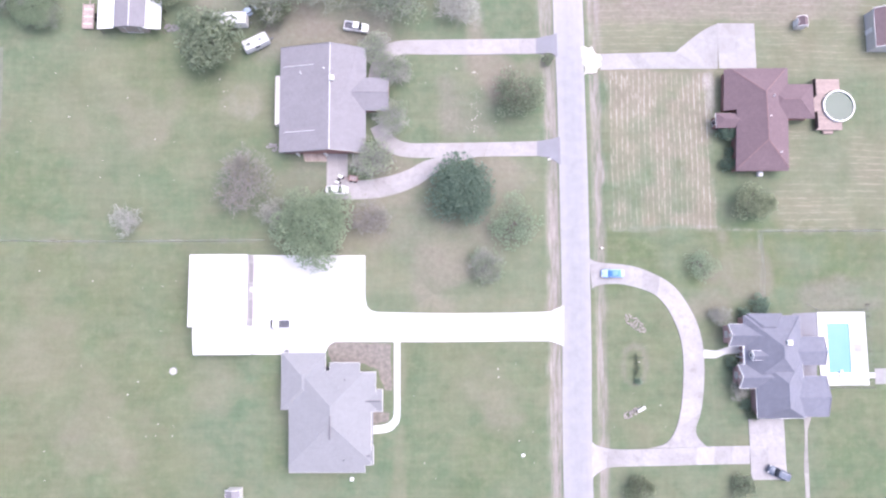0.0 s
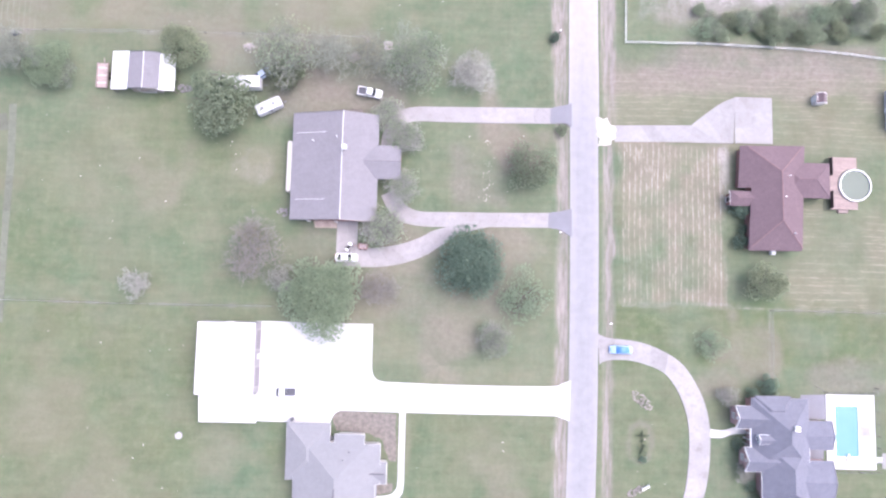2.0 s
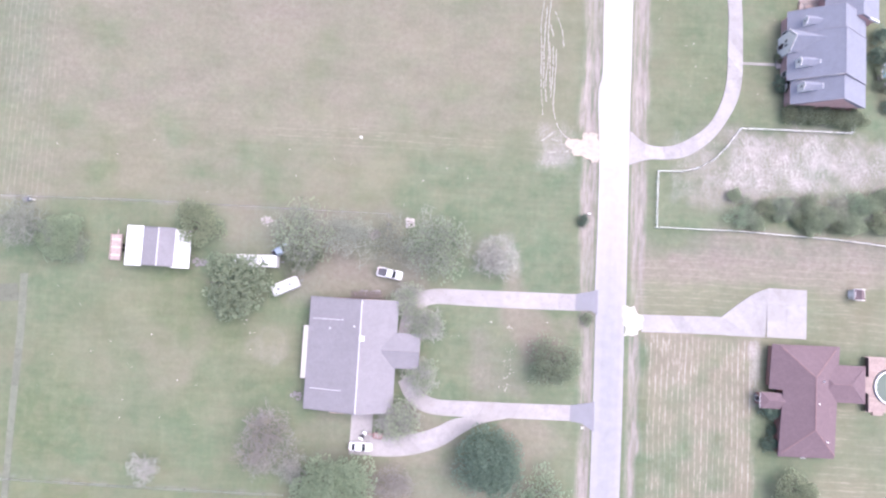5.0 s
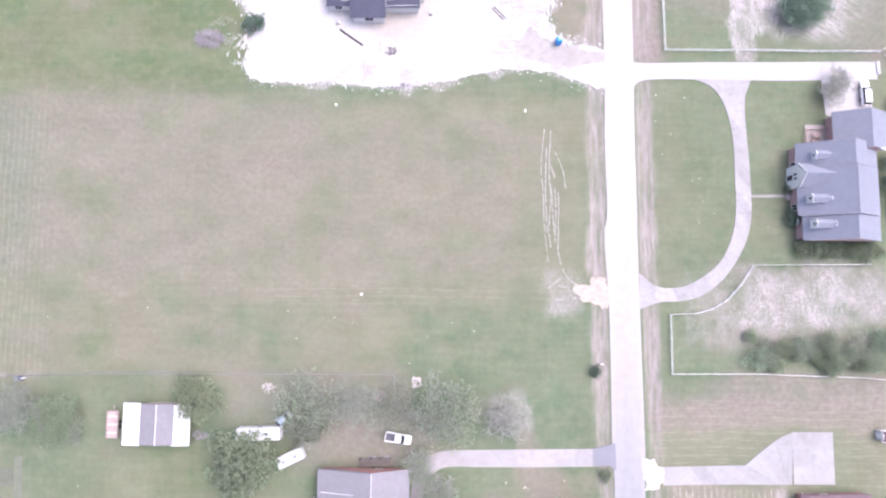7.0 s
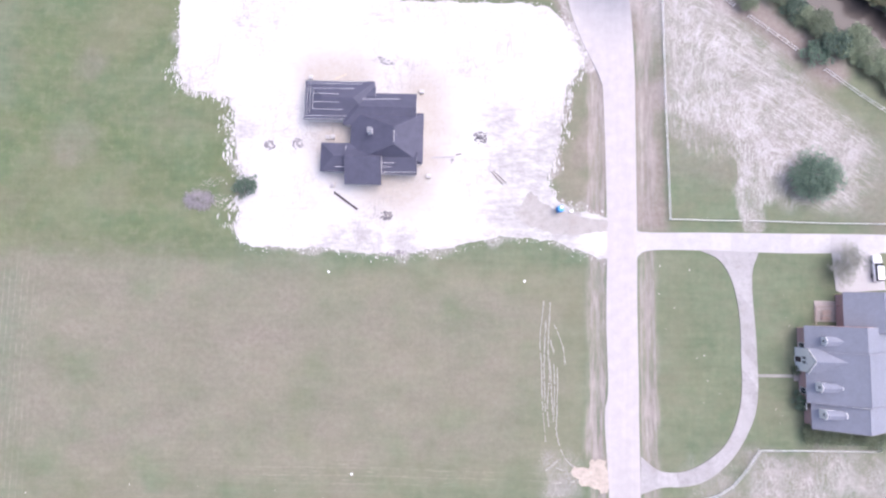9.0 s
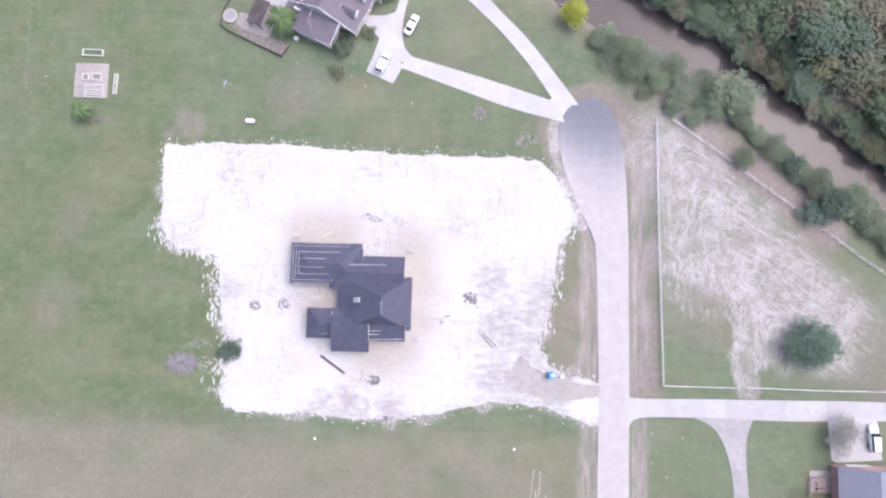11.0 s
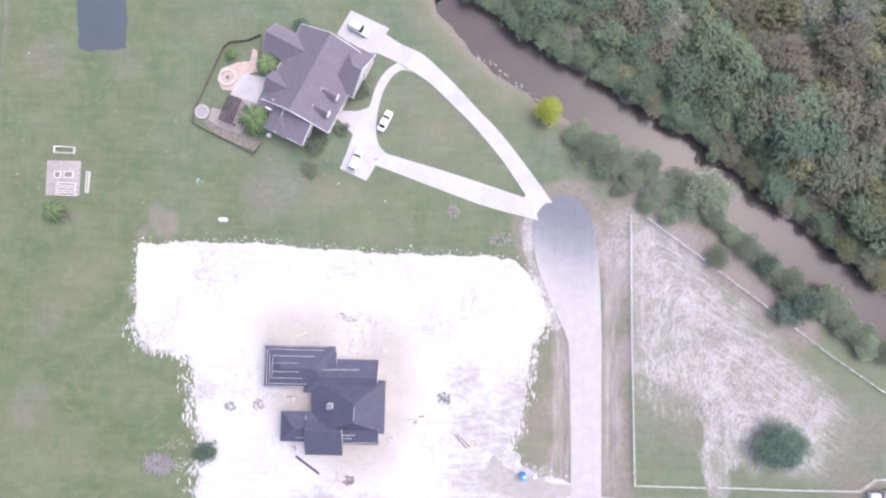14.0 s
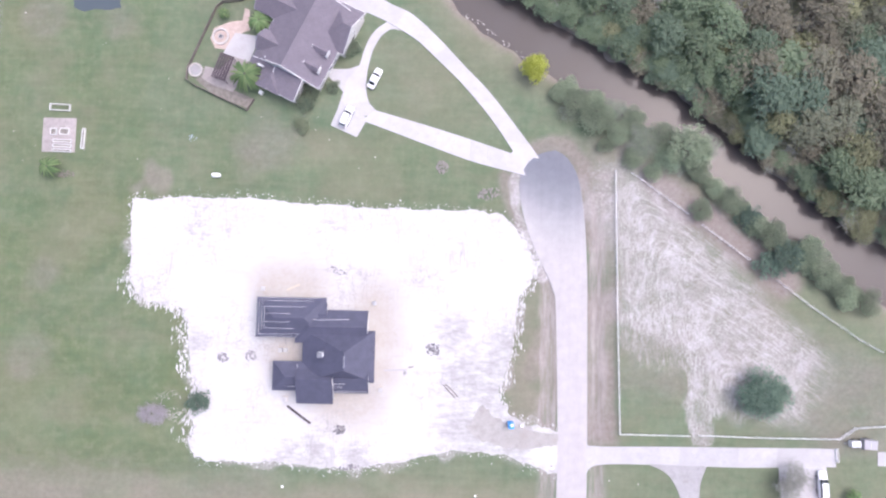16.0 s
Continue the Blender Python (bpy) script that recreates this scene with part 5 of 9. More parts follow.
# white metal workshop with a lean-to
def workshop():
    x0, y0, x1, y1 = -51.12, -6.51, -39.06, 8.56
    home = thing("workshop", (x0 + x1) / 2, (y0 + y1) / 2, 0, 0, "white metal workshop with a lean-to and two roller doors", "workshop")
    # Walls take a greyer metal than the roof: their shade is in the colour.
    wing(home, x0, y0, x1, y1, 4.3, 0.08, "y", (0, 0), WHITE_METAL, PALE_METAL, 0.06, WHITE_METAL, PALE_METAL)
    lx0, ly0, lx1 = -50.42, -12.39, -38.46
    cx, cy = (x0 + x1) / 2, (y0 + y1) / 2
    bm = bmesh.new()
    top = [(lx0 - cx, ly0 - cy, 2.9), (lx1 - cx, ly0 - cy, 2.9), (lx1 - cx, y0 - cy + 0.1, 3.7), (lx0 - cx, y0 - cy + 0.1, 3.7)]
    v = [bm.verts.new(p) for p in top] + [bm.verts.new((a, b, c - 0.12)) for a, b, c in top]
    for f in ((0, 1, 2, 3), (7, 6, 5, 4), (0, 4, 5, 1), (1, 5, 6, 2), (2, 6, 7, 3), (3, 7, 4, 0)):
        bm.faces.new([v[k] for k in f])
    part("lean_to_roof", bm, WHITE_METAL, home)
    for k in range(5):
        px = lx0 - cx + 0.4 + (lx1 - lx0 - 0.8) * k / 4
        part("post", boxed(px - 0.08, ly0 - cy + 0.2, -0.1, px + 0.08, ly0 - cy + 0.36, 2.85), WHITE_METAL, home)
    n = 30
    for k in range(n):
        y = y0 - cy + 0.2 + (y1 - y0 - 0.4) * k / (n - 1)
        for s in (-1, 1):
            xe = (x0 if s < 0 else x1) - cx
            part("roof_rib", beam((xe, y, 4.31), (0, y, 4.31 + 0.08 * (x1 - x0) / 2), 0.06, 0.05), WHITE_METAL, home)
    for y in (4.79, -2.97):
        opening(home, x1 - 0.06, y, "E", 4.2, 0.05, 3.4, "roller_door", DOOR_GREY, SIDING)
    opening(home, x1 - 0.06, (y0 + y1) / 2 + 0.2, "E", 0.95, 0.05, 2.1, "door", WHITE_PAINT, SIDING)
    opening(home, cx, y1 - 0.06, "N", 1.2, 1.1, 2.2)
    opening(home, x0 + 0.06, cy, "W", 1.2, 1.1, 2.2)


workshop()


def new_grey_house():
    cx, cy = -22.65, -26.17
    home = house("house", cx, cy, "large single-storey house with a pale grey shingled hip roof")
    args = dict(roof=PALE_SHINGLE, wall=SIDING, gutter=SIDING)
    bx0, by0, bx1, by1 = -31.54, -36.56, -10.85, -12.28
    outline = [(-31.97, -12.06), (-22.79, -12.26), (-22.64, -15.73), (-21.7, -15.74), (-21.72, -14.12), (-15.48, -14.17), (-15.47, -16.02), (-12.17, -16.05), (-12.13, -24.21), (-13.07, -24.21), (-13.02, -35.02), (-14.3, -35), (-14.3, -36.59), (-29.95, -36.43), (-30.19, -20.73), (-31.83, -20.71)]
    notched_roof(home, outline, bx0, by0, bx1, by1, 3.0, 0.27, PALE_SHINGLE, SIDING, 0.5, SIDING)
    wing(home, -20.25, -24.32, -10.75, -19.73, 3.07, 0.32, "x", (1, 0), **args)
    wing(home, -19.68, -35.01, -12.58, -31.04, 3.1, 0.33, "x", (1, 0), **args)
    wing(home, -21.72, -35, -12.72, -16.02, 3.06, 0.31, "y", (1, 1), walls=False, gutters="", **args)
    wing(home, -31.89, -23.75, -22.75, -12.11, 3.06, 0.3, "y", (1, 1), walls=False, gutters="", **args)
    # dark bars laid along the ridge lines
    for x0, y0, x1, y1, z in ((-21.2, -24.5, -21.2, -29.2, 5.84), (-17.0, -33.03, -13.2, -33.03, 3.8), (-14.6, -22.03, -11.2, -22.03, 3.85), (-18.55, -17.3, -18.55, -18.4, 4.4)):
        part("ridge_bar", beam((x0 - cx, y0 - cy, z), (x1 - cx, y1 - cy, z), 0.28, 0.14), RIDGE_DARK, home)
    vent(home, -23.62, -28.09, 5.0, GREY_METAL)
    vent(home, -19.68, -19.01, 5.0, GREY_METAL)
    vent(home, -18.58, -33.79, 4.0, GREY_METAL)
    ex = -30.11, -35.75, -13.08, -16.56
    for k in range(3):
        y = ex[1] + 1.6 + k * 3.2
        opening(home, ex[2] - 0.5, y, "E", 1.5)
        opening(home, ex[0] + 0.5, y, "W", 1.5)
    opening(home, ex[2] - 0.5, ex[1] + 9.2, "E", 1.0, 0.1, 2.15, "door", DARK_WOOD)
    gx = -31.92, -20.89, -22.77, -12.23
    opening(home, (gx[0] + gx[2]) / 2, gx[3] - 0.5, "N", 4.9, 0.1, 2.3, "garage_door", SIDING)


new_grey_house()


def long_grey_house():
    cx, cy = -24.21, 43.4
    home = house("house", cx, cy, "old single-storey house with a broad faded grey shingle roof")
    mx0, my0, mx1, my1 = -33.38, 30.73, -14.76, 54.15
    args = dict(roof=GREY_SHINGLE, wall=BRICK)
    wing(home, mx0, my0, mx1, my1, 2.7, 0.3, "y", (0, 0), cap=WHITE_PAINT, gutter=GREY_METAL, ridge=-22.14, **args)
    wing(home, -20.9, 40.1, -9.75, 47.4, 2.84, 0.3, "x", (1, 0), roof=GREY_SHINGLE, wall=BRICK, cap=RIDGE_DARK, gutter=GREY_METAL)
    for y0, x0, x1 in ((49.66, -32.51, -25.87), (35.11, -32.21, -25.65)):
        part("flashing", beam((x0 - cx, y0 - cy, 3.05), (x1 - cx, y0 - cy, 4.66), 0.06, 0.1), WHITE_PAINT, home)
    px0, py0, px1, py1 = -34.56, 36.93, -33.08, 47.96
    part("porch_roof", boxed(px0 - cx, py0 - cy, 2.35, px1 - cx, py1 - cy, 2.5, bevel=0.03), CREAM_METAL, home, "cream metal porch awning")
    for k in range(4):
        y = py0 - cy + 0.2 + (py1 - py0 - 0.4) * k / 3
        part("porch_post", boxed(px0 - cx + 0.05, y - 0.05, -0.1, px0 - cx + 0.15, y + 0.05, 2.36), WHITE_PAINT, home)
    chimney(home, -21.65, 46.18, 5.6, 0.8, WHITE_PAINT, WHITE_PAINT, 2.0, 0.5)
    vent(home, -28.62, 47.83, 4.1)
    vent(home, -23.42, 48.53, 5.0)
    for k in range(5):
        y = my0 + 2.2 + k * 4.2
        opening(home, mx1 - 0.5, y, "E", 1.4)
    ex = -20.58, 40.7, -9.7, 46.51
    opening(home, ex[2] - 0.5, (ex[1] + ex[3]) / 2, "E", 1.1, 0.1, 2.15, "door", DARK_WOOD)
    opening(home, (mx0 + mx1) / 2, my0 + 0.5, "S", 1.6)
    opening(home, (mx0 + mx1) / 2 + 3, my1 - 0.5, "N", 1.6)
    # the open carport front
    for q in ((-29.66, 30.83), (-23.66, 30.81)):
        part("porch_post", boxed(q[0] - cx - 0.2, q[1] - cy - 0.2, -0.1, q[0] - cx + 0.2, q[1] - cy + 0.2, 2.6), WHITE_PAINT, home)


long_grey_house()


def red_roof_house():
    cx, cy = 73.74, 39.26
    home = house("house", cx, cy, "brick ranch house with a red-brown shingled hip roof")
    args = dict(roof=RED_SHINGLE, wall=BRICK)
    hx0, hy0, hx1, hy1 = 65.97, 26.6, 78.51, 49.75
    outline = [(64.94, 49.62), (79.08, 49.85), (77.76, 26.65), (66.18, 26.57), (66.86, 40.32), (64.48, 40.3)]
    notched_roof(home, outline, hx0, hy0, hx1, hy1, 2.8, 0.42, RED_SHINGLE, BRICK, 0.5, BROWN_SHINGLE, PINK_SHINGLE)
    wing(home, 62.34, 36.23, 70.1, 39.55, 2.76, 0.4, "x", (1, 1), gutters="W", **args)
    wing(home, 72.87, 38.29, 84.32, 46.09, 2.86, 0.36, "x", (1, 1), cap=PINK_SHINGLE, gutters="", **args)
    vent(home, 74.24, 42.74, 4.5)
    vent(home, 73.13, 38.15, 4.6)
    vent(home, 75.37, 30.35, 4.0)
    main = 66.72, 26.61, 78.38, 49.75
    for k in range(3):
        opening(home, main[0] + 0.5, main[1] + 1.5 + k * 2.5, "W", 1.2)
    opening(home, (main[0] + main[2]) / 2 - 2, main[3] - 0.5, "N", 1.4)
    opening(home, (main[0] + main[2]) / 2 + 2, main[1] + 0.5, "S", 1.4)
    porch = 62.34, 36.23, 70.1, 39.55
    opening(home, porch[0] + 0.5, (porch[1] + porch[3]) / 2, "W", 1.0, 0.1, 2.1, "door", DARK_WOOD)
    gar = 64.66, 40.34, 72.95, 49.56
    opening(home, (gar[0] + gar[2]) / 2, gar[3] - 0.5, "N", 4.6, 0.1, 2.25, "garage_door", SIDING)


red_roof_house()


def pool_house():
    cx, cy = 74.97, -16.03
    home = house("house", cx, cy, "sprawling pink-brick house with steep blue-grey shingled gables")
    args = dict(roof=BLUE_SHINGLE, wall=PINK_BRICK)
    plain_trim = dict(args, gutter=SLATE_TRIM)
    wing(home, 66.0, -19.5, 78.2, -4.9, 3.1, 0.6, "y", (1, 1), **plain_trim)
    wing(home, 68.0, -26.4, 78.2, -13.6, 3.12, 0.6, "y", (0.55, 1), **args)
    wing(home, 62.62, -11.27, 75.78, -6.62, 3.14, 0.72, "x", (0, 1), **args)
    wing(home, 64.37, -20.09, 75.38, -15.14, 3.16, 0.72, "x", (0, 1), **args)
    wing(home, 66.82, -9.69, 74.45, -4.48, 3.06, 0.7, "x", (1, 1), **plain_trim)
    wing(home, 72.8, -15.4, 83.2, -9.45, 3.0, 0.3, "x", (1, 0), **plain_trim)
    wing(home, 72.29, -26.12, 83.23, -17.68, 3.02, 0.27, "x", (1, 0), **plain_trim)
    # small roof dormer over the entrance
    d = 66.6, -14.1, 70.6, -12.1
    wing(home, *d, 4.7, 0.7, "x", (0, 1), roof=BLUE_SHINGLE, wall=WHITE_PAINT, over=0.2)
    opening(home, d[0] - 0.02, (d[1] + d[3]) / 2, "W", 0.8, 3.9, 4.6)
    # white posts of the porch
    for py in (-11.3, -12.5, -13.8, -15.0):
        part("porch_post", tube(bmesh.new(), (65.85 - cx, py - cy, -0.1), (65.85 - cx, py - cy, 2.85), 0.14, 0.12, 10), WHITE_PAINT, home)
    part("porch_beam", boxed(65.7 - cx, -15.2 - cy, 2.8, 65.95 - cx, -11.1 - cy, 3.05), WHITE_PAINT, home)
    chimney(home, 73.4, -10.3, 6.2, 0.85, WHITE_PAINT, WHITE_PAINT, 2.5, 0.6)
    for r in ((62.62, -11.27, 75.78, -6.62), (64.37, -20.09, 75.38, -15.14)):
        opening(home, r[0] + 0.5, (r[1] + r[3]) / 2, "W", 1.2, 0.9, 2.2, leaf_mat=SIDING)
        opening(home, r[0] - 0.07, (r[1] + r[3]) / 2, "W", 0.45, 3.7, 4.15, "vent", WHITE_PAINT)
    e = 72.77, -26.12, 83.35, -17.68
    for k in range(3):
        opening(home, e[2] - 0.5, e[1] + 1.6 + 2.4 * k, "E", 1.3)
    g = 68.0, -26.4, 78.2, -20.1
    opening(home, (g[0] + g[2]) / 2, g[1] + 0.5, "S", 4.9, 0.1, 2.3, "garage_door", WHITE_PAINT)


pool_house()


def dormer_house():
    cx, cy = 78.1, 114.21
    home = house("house", cx, cy, "tall house with a steep slate-grey roof and white dormers")
    x0, y0, x1, y1 = 66.51, 101.53, 83.67, 122.08
    ya, yb = 106.96, 116.91
    args = dict(roof=SLATE_SHINGLE, wall=PINK_BRICK, gutter=SLATE_TRIM)
    wing(home, x0 + 0.9, y0, x1, ya, 3.16, 0.62, "y", (0, 0), ridge=(x0 + x1) / 2 + 0.3, **args)
    wing(home, x0, ya - 0.25, x1, yb, 3.3, 0.625, "y", (0, 0), ridge=(x0 + x1) / 2 + 0.3, **args)
    wing(home, x0, yb - 0.2, x1, y1, 3.18, 0.61, "y", (0, 0), ridge=(x0 + x1) / 2 + 0.3, **args)
    part("flashing", beam((x0 + 0.9 - cx, ya - cy - 0.3, 3.3), ((x0 + x1) / 2 - cx, ya - cy - 0.3, 3.3 + 0.62 * (x1 - x0) / 2), 0.08, 0.14), SIDING, home)
    gx = 74.87, 120.99, 86.67, 129.12
    wing(home, *gx, 3.0, 0.55, "y", (0, 0), **args)
    part("gable_trim", beam((gx[2] - 3.2 - cx, gx[1] - cy - 0.05, 4.6), (gx[2] - 0.2 - cx, gx[1] - cy - 0.05, 3.1), 0.3, 0.5), WHITE_PAINT, home)

    def dormer(x, y, w, deep, z, pitch=0.7):
        wing(home, x, y - w / 2, x + deep, y + w / 2, z, pitch, "x", (0, 0), roof=LIT_SLATE_SHINGLE, wall=WHITE_PAINT, over=0.06, gutters="")
        opening(home, x + 0.05, y, "W", w * 0.28, z - 0.9, z - 0.2)

    for q in ((68.86, 119.17), (67.7, 110.04), (68.37, 104.77)):
        dormer(q[0], q[1], 1.8, 3.9, 5.9, 0.75)
    q = 66.31, 115.14
    wing(home, q[0], q[1] - 2.5, q[0] + 9.0, q[1] + 2.5, 4.3, 1.05, "x", (0, 0), roof=LIT_SLATE_SHINGLE, wall=WHITE_PAINT, over=0.12, gutters="")
    for d in (-0.45, 0.45):
        opening(home, q[0] + 0.1, q[1] + d, "W", 0.5, 2.4, 3.6)
    opening(home, q[0] + 0.1, q[1], "W", 1.1, 0.1, 2.05, "door", DARK_WOOD)
    part("porch_step", boxed(q[0] - cx - 0.3, q[1] - cy - 4.6, -0.1, x0 - cx + 0.5, q[1] - cy - 2.3, 0.35), PAVING, home)
    for k in (1, 2, 4, 5):
        opening(home, x0 + 0.5, y0 + 1.2 + (y1 - y0 - 2.4) * k / 6, "W", 1.2, 0.6, 2.2)
    part("roof_vent", boxed(*(v + d for v, d in zip((*[a - b for a, b in zip((76.9, 116.82), (cx, cy))], 6.4), (-0.3, -0.4, 0))), *(v + d for v, d in zip((*[a - b for a, b in zip((76.9, 116.82), (cx, cy))], 6.4), (0.3, 0.4, 0.9))), bevel=0.03), WHITE_PAINT, home)
    opening(home, (gx[0] + gx[2]) / 2, gx[3] - 0.5, "N", 4.8, 0.1, 2.3, "garage_door", WHITE_PAINT)


dormer_house()


def unfinished_house():
    cx, cy = -24.59, 160.47
    home = house("house", cx, cy, "unfinished house with black roof underlay and white battens")
    args = dict(roof=UNDERLAY, wall=SHEATHING, gutter=UNDERLAY, over=0.4)
    E0 = 3.0
    wing(home, -37.91, 163.42, -23.05, 171.9, E0, 0.42, "x", (1, 1), **args)
    wing(home, -27.5, 166.2, -22.78, 170.75, E0 + 0.04, 0.3, "x", (1, 0), **args)
    wing(home, -29.46, 162.38, -14.01, 169.33, E0 + 0.02, 0.42, "x", (1, 0), **args)
    wing(home, -27.74, 154.23, -12.43, 165.1, E0 + 0.05, 0.5, "y", (0.4, 0.55), ridge=-18.2, **args)
    wing(home, -33.93, 152.26, -22.64, 158.36, E0 + 0.01, 0.45, "x", (1, 1), **args)
    wing(home, -28.62, 149.62, -20.98, 157.6, E0 + 0.06, 0.54, "x", (0, 0), ridge=155.0, **args)
    wing(home, -23.8, 151.95, -13.58, 158.39, E0 - 0.03, 0.42, "x", (1, 0), **args)
    # white battens nailed along the slopes
    x0, y0, y1 = -37.91, 163.42, 171.9
    for d, stop in ((0.1, 13.2), (0.7, 12.4), (1.95, 10.6), (3.35, 7.6)):
        z = E0 + 0.42 * d + 0.06
        for y, end in ((y0 + d, stop - 2.4 if d < 3 else stop), (y1 - d, stop)):
            part("batten", beam((x0 + min(d, 2.0) - cx, y - cy, z), (x0 + end - cx, y - cy, z), 0.04, 0.06), WHITE_PAINT, home)
    for d in (0.1, 0.7, 1.35, 2.0):
        z = E0 + 0.42 * d + 0.06
        part("batten", beam((x0 + d - cx, y0 + d - cy, z), (x0 + d - cx, y1 - d - cy, z), 0.04, 0.06), WHITE_PAINT, home)
    for ax, ay, bx, by, z in ((-25.33, 167.38, -17.63, 167.58, 4.75), (-21.26, 153.99, -18.23, 154.07, 4.2), (-21.52, 153.21, -18.95, 153.28, 3.75), (-20.86, 152.18, -13.71, 152.37, 3.25), (-30.7, 153.12, -28.82, 153.17, 3.55)):
        part("batten", beam((ax - cx, ay - cy, z), (bx - cx, by - cy, z), 0.05, 0.06), WHITE_PAINT, home)
    for ax, ay, bx, by, z in ((-18.2, 160.3, -18.2, 157.8, 6.95), (-13.1, 163.81, -13.03, 161.38, 3.35)):
        part("batten", beam((ax - cx, ay - cy, z), (bx - cx, by - cy, z), 0.05, 0.06), WHITE_PAINT, home)
    chimney(home, -23.3, 160.3, 6.1, 0.95, WHITE_PAINT, GREY_METAL, 2.0, 0.5)
    main = -22.78, 154.65, -12.43, 165.28
    for k in range(3):
        opening(home, main[2] - 0.4, main[1] + 2.0 + 3.2 * k, "E", 1.5, 0.8, 2.3)
    opening(home, main[2] - 0.4, main[1] + 6.8, "E", 1.2, 0.1, 2.2, "door", PINE)
    s = -28.57, 149.62, -20.93, 157.11
    opening(home, (s[0] + s[2]) / 2, s[1] + 0.4, "S", 1.8, 0.8, 2.3)
    w = -33.93, 152.26, -22.64, 158.36
    opening(home, w[0] + 2.4, w[1] + 0.4, "S", 1.5, 0.8, 2.3)


unfinished_house()


# the slanting house at the end of the lane; its own axes run across (x) and along (y) the ridge
END_X, END_Y = -30.6, 228.94
END_TURN = -26.0


def end_house():
    home = thing("house", END_X, END_Y, 0, END_TURN, "wide house with plum-grey shingled roofs and white trim", "house")

    def block(x0, y0, x1, y1, *args, **kw):
        wing(home, x0 + END_X, y0 + END_Y, x1 + END_X, y1 + END_Y, *args, **kw)

    args = dict(roof=PLUM_SHINGLE, wall=SIDING)
    rear = dict(args, gutter=SLATE_TRIM)
    ridge, east, west, low, high = 0.9, 9.0, -7.2, -8.5, 10.0
    block(west, low, east, high, 3.0, 0.5, "y", (0, 0), **args)
    # rear wings reaching to the patio
    block(-12.1, 1.1, 0.4, 7.6, 3.05, 0.7, "x", (0, 1), **rear)
    block(-7.4, -6.8, 0.6, -2.0, 3.6, 0.8, "x", (0, 1), **rear)
    block(-7.3, -10.4, ridge, -5.0, 3.02, 0.5, "x", (1, 1), **rear)
    block(-4.0, -13.7, 1.6, -7.0, 2.98, 0.45, "y", (1, 1), **rear)
    # lower front wing leaning on the gable
    block(-1.1, -13.5, 5.5, -8.44, 3.0, 0.6, "x", (0, 0), ridge=END_Y - 8.6, **args)
    # front gable
    block(3.0, 0.7, 10.3, 11.2, 3.1, 0.64, "x", (1, 0), **args)
    for y in (-1.1, -5.1):
        block(4.2, y - 0.75, 7.9, y + 0.75, 4.9, 0.75, "x", (0, 0), roof=PLUM_SHINGLE, wall=WHITE_PAINT, over=0.12, gutters="")
        opening(home, 7.78 + END_X, y + END_Y, "E", 0.6, 4.0, 4.75)
    for k in range(4):
        opening(home, east - 0.5 + END_X, low + 1.4 + 2.1 * k + END_Y, "E", 1.2, 0.7, 2.2)
    opening(home, 9.8 + END_X, 6.0 + END_Y, "E", 1.4, 0.7, 2.2)
    opening(home, 10.36 + END_X, 6.0 + END_Y, "E", 0.9, 3.6, 4.6)
    for x, y in ((-4.26, -7.9), (-4.8, -9.9)):
        part("skylight", boxed(x, y, 3.9, x + 1.2, y + 0.25, 4.6), WHITE_PAINT, home)
    bm = boxed(-3.4, -14.9, 0, -2.6, -14.1, 0.8, bevel=0.05)
    part("meter_box", bm, WHITE_PAINT, home)


end_house()


def barn():
    cx, cy = -67.34, 61.79
    home = thing("barn", cx, cy, 0, 0, "barn with a grey gabled middle and white tin lean-tos", "barn")
    x0, y0, x1, y1 = -69.84, 58.73, -63.25, 66.91
    wing(home, x0, y0, x1, y1, 2.95, 0.16, "y", (0, 0), roof=GREY_SHINGLE, wall=TAN_WALL, cap=WHITE_PAINT, over=0.2, gutter=GREY_METAL)
    for a, b, c, d in ((-73.77, 58.5, -70.05, 67.08), (-63.65, 58.48, -59.94, 66.69)):
        low = a if a < x0 - 1 else c
        high = c if a < x0 - 1 else a
        bm = bmesh.new()
        top = [(low - cx, b - cy, 2.55), (high - cx, b - cy, 2.92), (high - cx, d - cy, 2.92), (low - cx, d - cy, 2.55)]
        v = [bm.verts.new(p) for p in top] + [bm.verts.new((p, q, r - 0.1)) for p, q, r in top]
        for f in ((0, 1, 2, 3), (7, 6, 5, 4), (0, 4, 5, 1), (1, 5, 6, 2), (2, 6, 7, 3), (3, 7, 4, 0)):
            bm.faces.new([v[k] for k in f])
        bmesh.ops.recalc_face_normals(bm, faces=bm.faces[:])
        part("lean_to_roof", bm, WHITE_METAL, home)
        for k in range(4):
            y = b - cy + 0.2 + (d - b - 0.4) * k / 3
            part("post", boxed(low - cx + (0.1 if low == a else -0.22), y - 0.06, -0.1, low - cx + (0.22 if low == a else -0.1), y + 0.06, 2.5), WOOD, home)
        for k in range(9):
            y = b - cy + 0.3 + (d - b - 0.6) * k / 8
            part("roof_rib", beam((low - cx, y, 2.57), (high - cx, y, 2.94), 0.05, 0.04), WHITE_METAL, home)
    opening(home, (x0 + x1) / 2, y0 + 0.2, "S", 3.0, 0.05, 2.6, "barn_door", TAN_WALL)


barn()


def shed(x0, y0, x1, y1, eave, roof, wall, label, axis="y", pitch=0.45):
    home = thing("shed", (x0 + x1) / 2, (y0 + y1) / 2, 0, 0, label, "shed")
    wing(home, x0, y0, x1, y1, eave, pitch, axis, (0, 0), roof=roof, wall=wall, over=0.12)
    opening(home, x0 + 0.12, (y0 + y1) / 2, "W", 0.9, 0.1, 1.9, "door", WHITE_PAINT)
    return home


